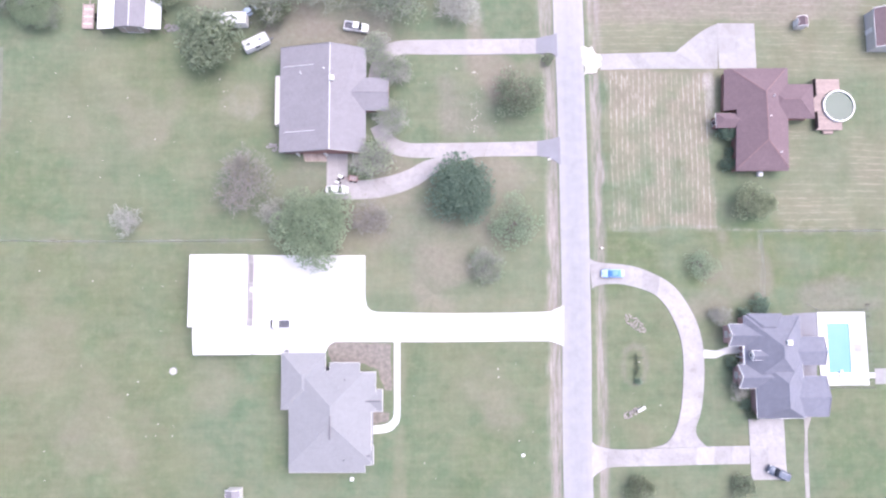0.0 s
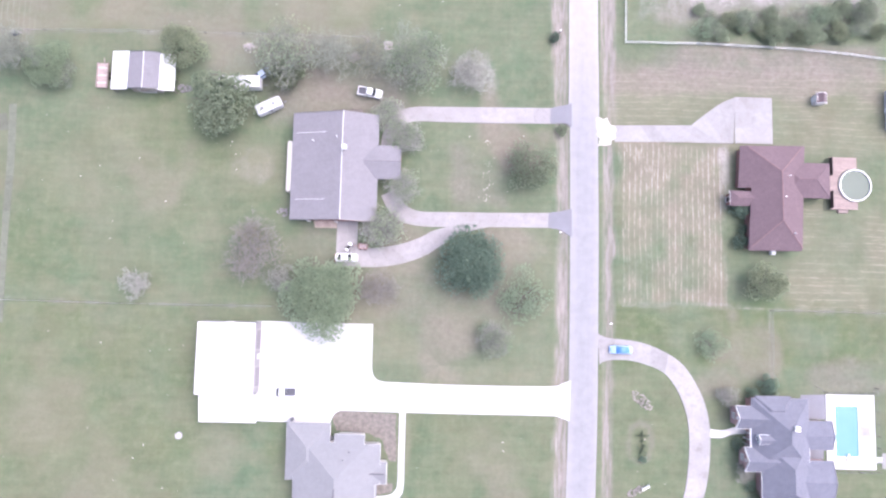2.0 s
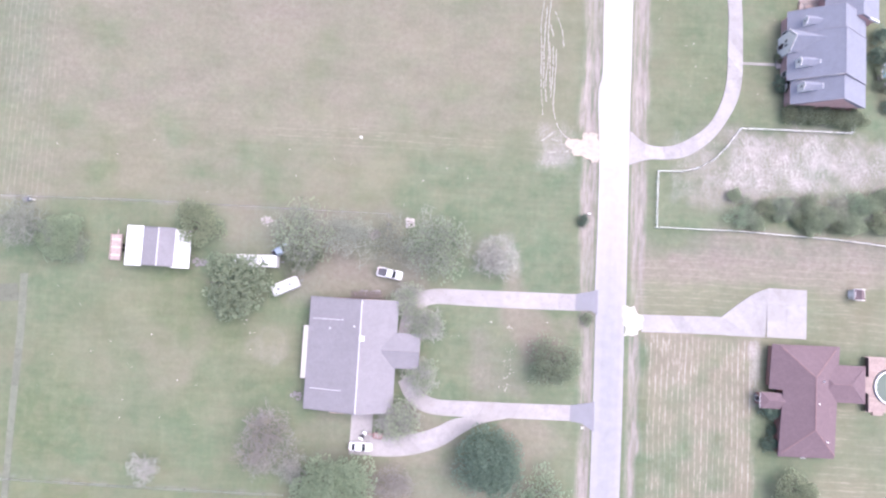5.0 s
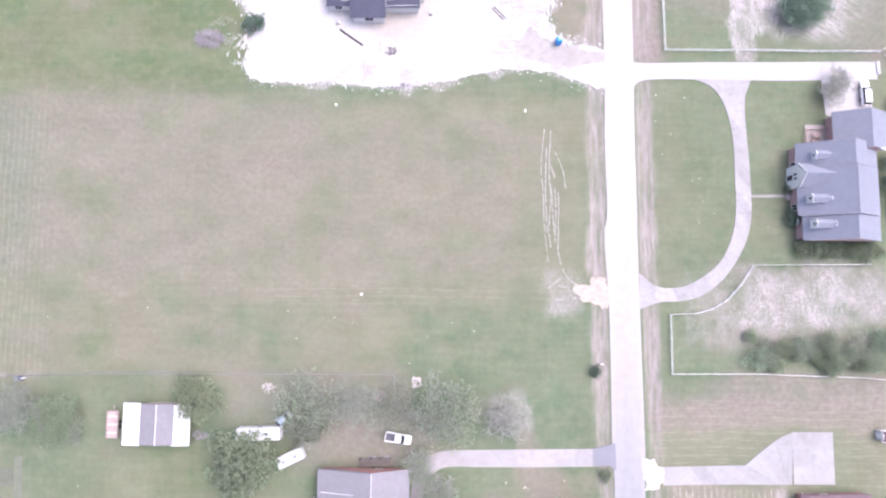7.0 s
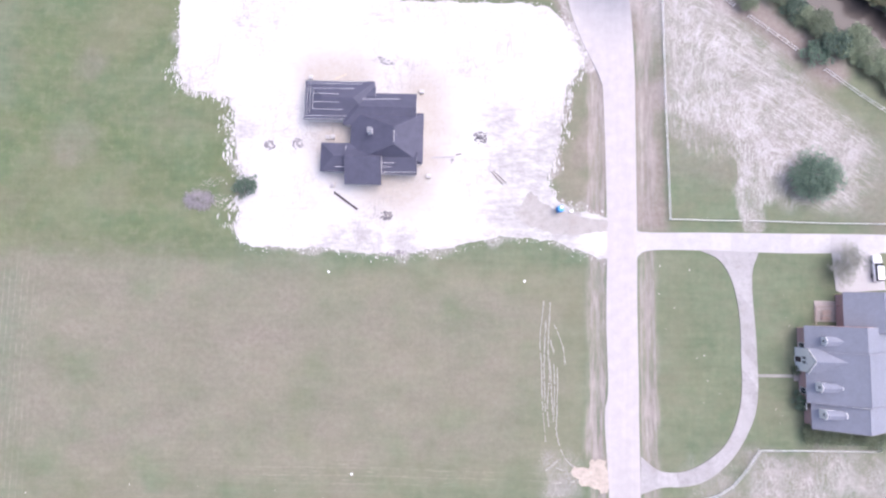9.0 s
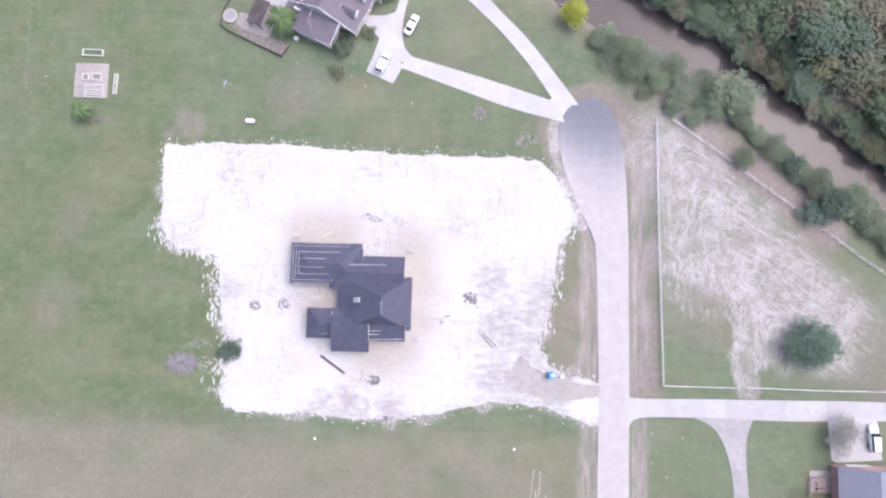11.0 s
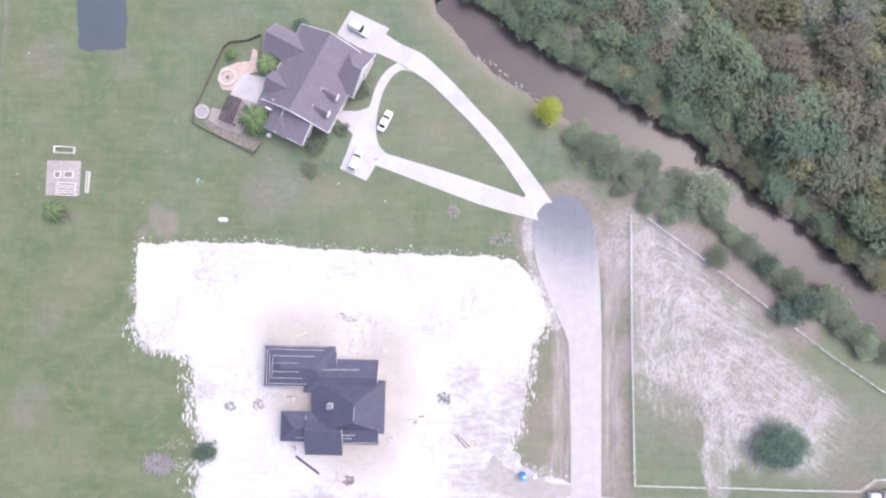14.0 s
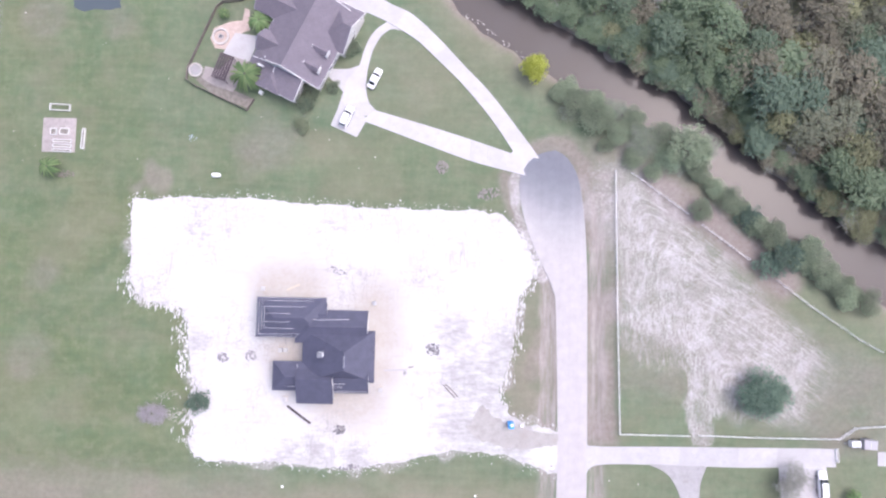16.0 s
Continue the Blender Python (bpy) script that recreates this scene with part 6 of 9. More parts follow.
shed(82.6, 60.0, 84.9, 62.3, 1.8, BROWN_SHINGLE, SIDING, "small garden shed with a plum-brown roof", "y", 0.5)
shed(99.28, 54.72, 105.87, 63.84, 2.9, BROWN_SHINGLE, SIDING, "long outbuilding with a plum-brown roof", "y", 0.4)
shed(-43.2, -43.14, -40.19, -40.09, 2.2, GREY_SHINGLE, SIDING, "small grey-roofed shed on the back lawn", "y", 0.45)


# ---- trees ----
def leaf_mesh(name, radius, low, high, lumps, leaves, size, seed, material, upright=0.6, spread=1.0):
    """A crown of many small leaf clumps gathered in uneven boughs."""
    rng = np.random.default_rng(seed)
    turn = rng.uniform(0, 6.283, lumps)
    lift = rng.uniform(-0.35, 1.0, lumps)
    mid, deep = (low + high) / 2, (high - low) / 2
    wide = np.sqrt(np.clip(1 - lift**2, 0, 1))
    lobe = 1 + 0.16 * np.sin(turn * 3 + rng.uniform(0, 6)) + 0.1 * np.sin(turn * 5 + rng.uniform(0, 6))
    reach = rng.uniform(0.45, 0.86, lumps) * spread
    c = np.stack([radius * wide * np.cos(turn) * reach * lobe, radius * wide * np.sin(turn) * reach * lobe, mid + deep * lift * 0.8], -1)
    r = radius * rng.uniform(0.17, 0.33, lumps)
    pick = rng.choice(lumps, leaves, p=r**2 / (r**2).sum())
    way = rng.standard_normal((leaves, 3))
    way[:, 2] = np.abs(way[:, 2]) * 0.9 - 0.25
    way /= np.linalg.norm(way, axis=1, keepdims=True)
    at = c[pick] + way * (r[pick] * rng.uniform(0.75, 1.12, leaves))[:, None] * np.array([1, 1, 0.75])
    normal = way * (1 - upright) + rng.standard_normal((leaves, 3)) * 0.45 + np.array([0, 0, upright])
    normal /= np.linalg.norm(normal, axis=1, keepdims=True)
    u = np.cross(normal, rng.standard_normal((leaves, 3)))
    u /= np.linalg.norm(u, axis=1, keepdims=True)
    v = np.cross(normal, u)
    s = (size * rng.uniform(0.6, 1.4, leaves))[:, None]
    bend = normal * s * 0.25
    verts = np.stack([at - u * s, at - v * s * 0.6 + bend, at + u * s, at + v * s * 0.6 + bend], 1).reshape(-1, 3)
    me = bpy.data.meshes.new(name)
    me.from_pydata(verts.tolist(), [], np.arange(len(verts)).reshape(-1, 4).tolist())
    me.materials.append(material)
    return me


def sticks(segments, material, name, sides=3):
    """Thin tapering sticks joined into one mesh."""
    a = np.array([s[0] for s in segments], float)
    b = np.array([s[1] for s in segments], float)
    r0, r1 = np.array([s[2] for s in segments]), np.array([s[3] for s in segments])
    d = b - a
    d /= np.linalg.norm(d, axis=1, keepdims=True)
    u = np.cross(d, np.where(np.abs(d[:, 2:]) < 0.9, [[0, 0, 1.0]], [[1.0, 0, 0]]))
    u /= np.linalg.norm(u, axis=1, keepdims=True)
    v = np.cross(d, u)
    verts = []
    for p, r in ((a, r0), (b, r1)):
        for k in range(sides):
            t = 2 * math.pi * k / sides
            verts.append(p + (u * math.cos(t) + v * math.sin(t)) * r[:, None])
    verts = np.stack(verts, 1)
    base = np.arange(len(segments)) * 2 * sides
    faces = np.concatenate([np.stack([base + k, base + (k + 1) % sides, base + sides + (k + 1) % sides, base + sides + k], -1) for k in range(sides)])
    me = bpy.data.meshes.new(name)
    me.from_pydata(verts.reshape(-1, 3).tolist(), [], faces.tolist())
    me.materials.append(material)
    return me


def limbs(radius, low, high, seed, thick, levels=2, forks=5):
    """Trunk and limbs as tapering sticks; returns them and their tips."""
    rng = np.random.default_rng(seed)
    out = [((0, 0, -0.2), (0.1, 0, low), thick, thick * 0.75)]
    tips = [np.array([0.1, 0, low])]
    r = thick * 0.6
    for level in range(levels):
        grown = []
        for tip in tips:
            for k in range(forks):
                t = 6.283 * (k + rng.uniform(0, 0.8)) / forks
                reach = radius * (0.5, 0.36, 0.24, 0.18)[level] * rng.uniform(0.6, 1.15)
                rise = (high - low) * (0.38, 0.28, 0.2, 0.1)[level] * rng.uniform(0.4, 1.2)
                end = tip + np.array([reach * math.cos(t), reach * math.sin(t), rise])
                out.append((tuple(tip), tuple(end), r, r * 0.55))
                grown.append(end)
        tips, r = grown, r * 0.5
    return out, tips


KINDS = {}


def tree_kind(key, name, label, radius, low, high, lumps, leaves, size, material, bark=BARK, seed=1, spread=1.0, upright=0.6):
    trunk, _ = limbs(radius, low + 0.2 * (high - low), high, seed, 0.045 * radius, 2)
    KINDS[key] = dict(name=name, label=label, radius=radius, trunk=sticks(trunk, bark, "trunk", 6), crown=leaf_mesh("crown", radius, low, high, lumps, leaves, size, seed, material, upright, spread=spread))


def bare_kind(key, name, label, radius, low, high, twig, seed, leaves=0, leaf_mat=None, forks=5):
    trunk, tips = limbs(radius, low, high, seed, 0.035 * radius, 2)
    rng = np.random.default_rng(seed)
    fine = []
    for tip in tips:
        for k in range(forks):
            t = rng.uniform(0, 6.283)
            e = tip + np.array([math.cos(t), math.sin(t), rng.uniform(-0.1, 0.8)]) * radius * rng.uniform(0.12, 0.34)
            fine.append((tuple(tip), tuple(e), 0.05, 0.03))
            for _ in range(4):
                t = rng.uniform(0, 6.283)
                q = e + np.array([math.cos(t), math.sin(t), rng.uniform(-0.3, 0.6)]) * radius * rng.uniform(0.06, 0.2)
                fine.append((tuple(e), tuple(q), 0.034, 0.018))
                t = rng.uniform(0, 6.283)
                w = q + np.array([math.cos(t), math.sin(t), rng.uniform(-0.3, 0.5)]) * radius * rng.uniform(0.05, 0.15)
                fine.append((tuple(q), tuple(w), 0.03, 0.016))
    kind = dict(name=name, label=label, radius=radius, trunk=sticks(trunk, twig, "trunk", 6), crown=sticks(fine, twig, "crown"))
    if leaves:
        kind["leaves"] = leaf_mesh("leaves", radius, low, high, 60, leaves, 0.2, seed, leaf_mat)
    KINDS[key] = kind


def plant(key, x, y, radius, turn=0.0, label="", group="", squash=1.0, z=0.0, category="tree"):
    """One tree or shrub of a kind, scaled to a crown radius; the parts share the kind's meshes."""
    kind = KINDS[key]
    s = radius / kind["radius"]
    ob = new(kind["name"])
    ob.empty_display_size = 0.3
    ob.matrix_basis = pose(x, y, z, 0, 0, turn) @ Matrix.Diagonal((s, s, s * squash, 1))
    tagged(ob, label or kind["label"], category, group)
    for name in ("trunk", "crown", "leaves"):
        if name in kind:
            new(name, kind[name]).parent = ob
    return ob


tree_kind("oak", "oak_tree", "broad leafy oak tree with a rounded green crown", 8.5, 2.5, 11.0, 110, 9000, 0.26, LEAF_OAK, seed=11)
tree_kind("oak_b", "oak_tree", "broad leafy oak tree with a rounded green crown", 8.0, 2.5, 10.0, 95, 8000, 0.26, LEAF_OAK, seed=12)
tree_kind("dense", "magnolia_tree", "dense round dark green evergreen tree", 7.2, 1.0, 9.5, 130, 9500, 0.24, LEAF_DARK, seed=13)
tree_kind("dull", "lawn_tree", "dull green tree with an open ragged crown", 6.0, 2.0, 8.0, 75, 3600, 0.27, LEAF_DULL, seed=14)
tree_kind("dull_b", "lawn_tree", "dull green tree with an open ragged crown", 6.0, 2.0, 7.5, 55, 2600, 0.24, LEAF_DULL, seed=15)
tree_kind("pale", "lawn_tree", "thin pale green tree with a sparse crown", 6.0, 2.0, 7.0, 60, 1500, 0.2, LEAF_LIGHT, seed=16)
tree_kind("bank", "bank_tree", "light green bushy tree", 5.5, 1.2, 7.0, 70, 2800, 0.29, LEAF_BANK, seed=22)
tree_kind("olive", "scrub_tree", "olive green scrub tree", 5.5, 1.5, 7.0, 60, 3000, 0.24, LEAF_OLIVE, seed=17)
tree_kind("shrub", "shrub", "leafy green garden shrub", 2.2, 0.1, 2.2, 40, 1100, 0.15, LEAF_DULL, seed=18)
tree_kind("dark_shrub", "shrub", "dense dark green shrub", 2.2, 0.1, 2.4, 40, 1300, 0.15, LEAF_DARK, seed=19)
tree_kind("olive_shrub", "shrub", "olive green scrubby shrub", 2.6, 0.1, 2.6, 45, 1200, 0.16, LEAF_OLIVE, seed=20)
tree_kind("yellow", "yellow_tree", "small bright yellow-green leafy tree", 2.6, 0.6, 4.0, 150, 3800, 0.15, LEAF_YELLOW, seed=21)
bare_kind("bare", "bare_tree", "leafless grey tree with fine twigs", 6.0, 2.0, 8.0, TWIG, 31, forks=9)
bare_kind("bare_brown", "bare_tree", "leafless brownish tree with dense fine twigs", 6.0, 2.0, 8.0, BROWN_TWIG, 36, 300, LEAF_RUST, forks=10)
bare_kind("bare_b", "bare_tree", "leafless grey tree with a few dry leaves", 6.0, 2.0, 7.5, TWIG, 32, 500, LEAF_RUST, forks=6)
bare_kind("bare_pale", "bare_tree", "small leafless pale grey tree", 4.0, 1.0, 4.5, PALE_TWIG, 33, forks=7)
bare_kind("bare_grey", "bare_tree", "pale grey twiggy tree with a few light leaves", 5.0, 1.4, 5.5, PALE_TWIG, 37, 900, LEAF_BANK, forks=12)
bare_kind("bare_green", "bare_tree", "thinning grey tree with scattered green leaves", 6.0, 2.0, 7.5, TWIG, 34, 1000, LEAF_BANK, forks=7)
for k in range(4):
    tree_kind("wood_%d" % k, "forest_tree", "crowded green woodland tree", 4.5, 2.0, 9.5 + 0.8 * k, 95, 1220, 0.32, LEAF_FOREST, seed=40 + k, upright=0.8)
for k in range(2):
    tree_kind("rust_%d" % k, "forest_tree", "woodland tree with grey-brown thinning leaves", 4.2, 2.0, 9.0 + k, 80, 950, 0.28, LEAF_RUST, seed=50 + k, upright=0.8)
for k in range(2):
    tree_kind("moss_%d" % k, "forest_tree", "woodland tree with yellowish green leaves", 4.4, 2.0, 9.0 + k, 95, 1250, 0.31, LEAF_MOSS, seed=60 + k, upright=0.8)
bare_kind("wood_bare", "forest_tree", "leafless grey woodland tree", 4.2, 2.5, 10.5, PALE_TWIG, 55, 420, LEAF_MOSS, forks=5)

SITES = [
    ("oak", -25.31, 14.3, 8.4), ("bank", -48.7, 55.6, 7.2), ("dense", 5.65, 22.48, 7.3),
    ("dull_b", 18.6, 43.2, 5.6), ("bare_brown", -40.44, 24.1, 6.9), ("bare_grey", -13.3, 29.4, 5.0),
    ("bare_grey", -9.3, 38.6, 4.2), ("bare_grey", -9.0, 49.6, 4.4), ("bare_grey", -13.0, 54.6, 3.9),
    ("bare_grey", 11.3, 6.01, 4.0), ("pale", 17.45, 15.36, 6.2), ("bare_brown", -13.56, 16.18, 4.4),
    ("bare_pale", -66.1, 16.08, 3.6), ("olive", 69.6, 19.6, 4.5), ("pale", 58.43, 5.83, 3.8),
    ("olive", -58.3, 67.9, 5.2), ("bare_green", -35.24, 67.35, 7.0), ("bare", -25.54, 67.44, 5.8),
    ("bare_b", -17.63, 66.8, 5.2), ("bare_green", -7.27, 65.86, 7.2), ("bare_pale", 4.95, 64.45, 5.0),
    ("oak_b", -88.0, 63.8, 5.0), ("bare_green", -85.5, 61.9, 3.6), ("bare", -95.04, 66.23, 6.5), ("olive", -36.24, 62.54, 4.2),
    ("bare_pale", -34.94, 17.88, 3.6),
]
for n, (key, x, y, r) in enumerate(SITES):
    plant(key, x, y, r, 67 * n, squash=0.5 if key == "pale" else 0.78)
plant("dense", 70.9, 153.6, 5.5, 20, squash=0.62)
SHRUBS = [
    ("dark_shrub", 65.59, 35.79, 2.3), ("dark_shrub", 65.44, 28.74, 1.9), ("dark_shrub", 66.09, 31.33, 1.2),
    ("dark_shrub", 70.75, -2.64, 2.3), ("dark_shrub", 67.66, -4.48, 1.5), ("shrub", 68.61, -26.03, 1.5), ("dark_shrub", 66.94, -23.83, 1.3),
    ("dark_shrub", 64.28, -15.06, 1.5), ("olive_shrub", 43.15, -41.05, 3.0), ("shrub", 65.25, -40.45, 2.6),
    ("shrub", 25.75, 52.65, 1.5), ("dark_shrub", 23.96, 73.86, 1.4), ("dark_shrub", 66.48, 106.5, 2.0), ("shrub", 66.29, 112.78, 1.2),
    ("dark_shrub", -50.08, 148.88, 2.6), ("olive_shrub", -30.29, 209.72, 1.9), ("shrub", -29.24, 215, 2.2), ("dark_shrub", -33.02, 241.7, 1.9),
    ("shrub", -19.45, 227.78, 2.0), ("shrub", -19.02, 234.13, 1.7), ("shrub", -28.43, 217.5, 2.0), ("dark_shrub", -29.54, 214.73, 1.6), ("shrub", -23.51, 218.62, 1.6),
    ("yellow", 21.1, 223.12, 3.0),
]
for n, (key, x, y, r) in enumerate(SHRUBS):
    plant(key, x, y, r, 41 * n, category="tree" if key == "yellow" else "shrub")
for n, (px, py, r) in enumerate(((62.14, -5.34, 2.4), (65.26, -20.85, 2.5), (60.94, -4.49, 1.6), (77.08, 136.1, 3.9), (75.77, 133.51, 3.2))):
    plant("bare_pale", px, py, r, 53 * n, "leafless greyish ornamental tree")

# scrub along the fence of the bare lot, the hedge of the dormered house, and the near bank of the bayou
rng = random.Random(8)
for n, (x, y) in enumerate(glide([(57.5, 77.6), (66, 77.0), (77.49, 77.2), (88.73, 78.6), (97.54, 78.33)], 44)):
    key = ("bank", "pale", "bare_green", "bare_b", "dull_b", "pale", "bare_green", "bank", "olive")[(n * 5) % 9]
    plant(key, x + rng.uniform(-1.0, 1.0), y + rng.uniform(-2.6, 4.0), rng.uniform(1.4, 3.0), 50 * n, "scrubby green tree in the bare fenced lot", "scrub along the lot", rng.uniform(0.55, 0.85))
for n, (x, y) in enumerate(glide([(68.82, 100.01), (75.9, 99.93), (83.86, 100.1)], 9)):
    plant("shrub" if n % 3 else "olive_shrub", x, y + rng.uniform(-0.4, 0.4), rng.uniform(1.9, 2.5), 50 * n, group="hedge along the house", category="shrub")
for n, (x, y, r) in enumerate([(27.26, 218.22, 2.6), (30.4, 216.2, 3.2), (28.4, 213.6, 2.0), (34.2, 216.4, 2.8), (35.4, 212.6, 4.2), (39.6, 214.8, 2.6), (39.9, 209.4, 2.8), (43.2, 212.2, 3.0), (45.2, 207.4, 3.6), (43.0, 203.8, 2.4), (49.6, 209.4, 3.2), (50.6, 203.4, 3.4), (55.2, 206.4, 5.0), (57.2, 201.9, 2.8), (59.6, 206.6, 3.0), (47.6, 201.0, 2.2), (36.9, 206.8, 1.9)]):
    plant(("bank", "dull", "bare_green", "bank", "dull_b", "pale")[n % 6], x, y, r, 71 * n, group="trees on the bank", squash=0.65)
for n, (x, y, r) in enumerate([(57.9, 192.78, 2.6), (61.19, 197.74, 2.4), (64.26, 194.73, 3.2), (68.54, 191.13, 3.0), (70.9, 189.4, 2.6), (73.33, 187.5, 3.4), (79.2, 183.0, 3.0), (87.2, 176.6, 2.8), (76.37, 182.69, 4.4), (81.84, 183.98, 3.6), (84.78, 179.09, 3.4), (89.61, 174.32, 3.0), (93.94, 173.23, 3.2), (72.73, 180.81, 3.2), (58.19, 200.8, 2.2)]):
    plant(("dull", "bank", "dull_b", "dark_shrub", "bank")[n % 5], x, y, r, 71 * n, group="trees on the bank", squash=0.65)

rng = random.Random(17)
for n, (x, y) in enumerate(glide([(27.5, 217.4), (36, 211.5), (46, 206), (57, 204)], 22)):
    plant(("bank", "bare_green", "pale")[n % 3], x + rng.uniform(-1.5, 3.5), y + rng.uniform(-2.5, 3.0), rng.uniform(1.6, 2.8), 37 * n, group="trees on the bank", squash=0.5)
for n, (x, y) in enumerate(glide([(60, 199), (70, 189.5), (80, 182.5), (93, 174.5)], 18)):
    plant(("dull_b", "bank", "pale")[n % 3], x + rng.uniform(-1.0, 1.5), y + rng.uniform(-1.2, 1.2), rng.uniform(1.4, 2.4), 37 * n, group="trees on the bank", squash=0.5)


def forest():
    """The wood beyond the bayou, tree by tree."""
    rng = random.Random(21)
    placed = []
    line = glide(BANK_EAST, 120)
    tries = 0
    while len(placed) < 430 and tries < 90000:
        tries += 1
        x, y = rng.uniform(-25, 112), rng.uniform(140, 262)
        near = min(line, key=lambda p: math.dist(p, (x, y)))
        side = (x - near[0]) * 0.55 + (y - near[1]) * 0.83
        far = math.dist(near, (x, y))
        if side < 0 or far < 2.4 or far > 62:
            continue
        r = rng.uniform(2.8, 6.4) if far > 6 else rng.uniform(2.0, 4.0)
        if any(math.dist(p[:2], (x, y)) < 0.44 * (p[2] + r) for p in placed):
            continue
        placed.append((x, y, r, far))
    for x, y in glide([(3.74, 250.02), (13.24, 244.06), (26.47, 235.94), (42.21, 226.93), (58.74, 215.96), (70.54, 205.97), (83.21, 196.06), (94.44, 187.91)], 52):
        placed.append((x + rng.uniform(-0.8, 1.8), y + rng.uniform(-0.8, 2.2), rng.uniform(1.5, 3.4), 2.0))
    for x, y in glide([(3.74, 250.02), (13.24, 244.06), (26.47, 235.94), (42.21, 226.93), (58.74, 215.96), (70.54, 205.97), (83.21, 196.06), (94.44, 187.91)], 34):
        lean = rng.uniform(-1.0, 1.2)
        placed.append((x - 0.55 * lean, y - 0.83 * lean, rng.uniform(1.0, 2.0), 1.0))
    placed.sort(key=lambda p: p[3])
    deep = collections.defaultdict(list)
    for n, (x, y, r, far) in enumerate(placed):
        mood = noise.noise((x * 0.05, y * 0.05, 3.0)) + rng.uniform(-0.25, 0.25) + (0.3 if far > 26 else -0.1) + max(-0.2, min(0.35, (x - 66) / 60))
        key = "wood_%d" % rng.randrange(4) if mood < 0.12 else rng.choice(("rust_0", "rust_1", "rust_0", "rust_1", "wood_bare", "wood_1", "moss_1"))
        if rng.random() < 0.16:
            key = rng.choice(("moss_0", "moss_1", "wood_bare", "rust_0"))
        turn, squash = rng.uniform(0, 360), rng.uniform(0.52, 0.7) * (0.7 if far < 5 else 1.0)
        if n < 292:
            plant(key, x, y, r, turn, group="woodland beyond the bayou", squash=squash)
        else:
            s = r / KINDS[key]["radius"]
            deep[key, rng.randrange(4)].append(pose(x, y, 0, 0, 0, turn) @ Matrix.Diagonal((s, s, s * squash, 1)))
    for (key, _), places in deep.items():
        woods = new("far_woods")
        tagged(woods, "deep woodland of crowded green and grey-brown trees", "woods", "", "stuff")
        for name in [n for n in ("trunk", "crown", "leaves") if n in KINDS[key]]:
            src = KINDS[key][name]
            co = np.empty(len(src.vertices) * 3)
            src.vertices.foreach_get("co", co)
            co = np.c_[co.reshape(-1, 3), np.ones(len(src.vertices))]
            quads = np.array([tuple(p.vertices) for p in src.polygons])
            me = bpy.data.meshes.new(name)
            me.from_pydata(np.concatenate([(co @ np.array(m).T)[:, :3] for m in places]).tolist(), [], np.concatenate([quads + k * len(co) for k in range(len(places))]).tolist())
            me.materials.append(src.materials[0])
            new(name, me).parent = woods


forest()


# ---- vehicles ----
def loft(stations):
    """A rounded body through cross sections (x, half width, bottom, top)."""
    bm = bmesh.new()
    rings = []
    for x, hw, zb, zt in stations:
        mid = zb + 0.45 * (zt - zb)
        pts = [(-hw * 0.9, zb), (-hw, mid), (-hw * 0.97, zt - 0.14 * (zt - zb)), (-hw * 0.84, zt), (hw * 0.84, zt), (hw * 0.97, zt - 0.14 * (zt - zb)), (hw, mid), (hw * 0.9, zb)]
        rings.append([bm.verts.new((x, y, z)) for y, z in pts])
    for a, b in zip(rings, rings[1:]):
        for k in range(8):
            j = (k + 1) % 8
            bm.faces.new((a[k], a[j], b[j], b[k]))
    bm.faces.new(rings[0][::-1])
    bm.faces.new(rings[-1])
    bmesh.ops.recalc_face_normals(bm, faces=bm.faces[:])
    for f in bm.faces:
        f.smooth = len(f.verts) == 4
    return bm


WHEEL_MESH = {}


def wheels(car, xs, half, r):
    if r not in WHEEL_MESH:
        t = tube(bmesh.new(), (0, -0.11, 0), (0, 0.11, 0), r, r, 16)
        h = tube(bmesh.new(), (0, -0.12, 0), (0, 0.12, 0), r * 0.6, r * 0.6, 12)
        WHEEL_MESH[r] = mesh_of("tyre", t, TYRE), mesh_of("rim", h, RIM)
    for x in xs:
        for y in (-half, half):
            tyre = part("tyre", WHEEL_MESH[r][0], TYRE, car, "", pose(x, y, r))
            part("rim", WHEEL_MESH[r][1], RIM, tyre)


def lights(car, front, back, half, z):
    for s in (-1, 1):
        part("headlight", boxed(front - 0.12, s * half - 0.2, z - 0.1, front + 0.02, s * half + 0.2, z + 0.08, bevel=0.02), LAMP_CLEAR, car)
        part("tail_light", boxed(back - 0.02, s * half - 0.14, z - 0.05, back + 0.12, s * half + 0.14, z + 0.18, bevel=0.02), LAMP_RED, car)
        part("mirror", boxed(0.75, s * (half + 0.22) - 0.12, z + 0.25, 0.9, s * (half + 0.22) + 0.12, z + 0.42, bevel=0.03), GLASS, car)


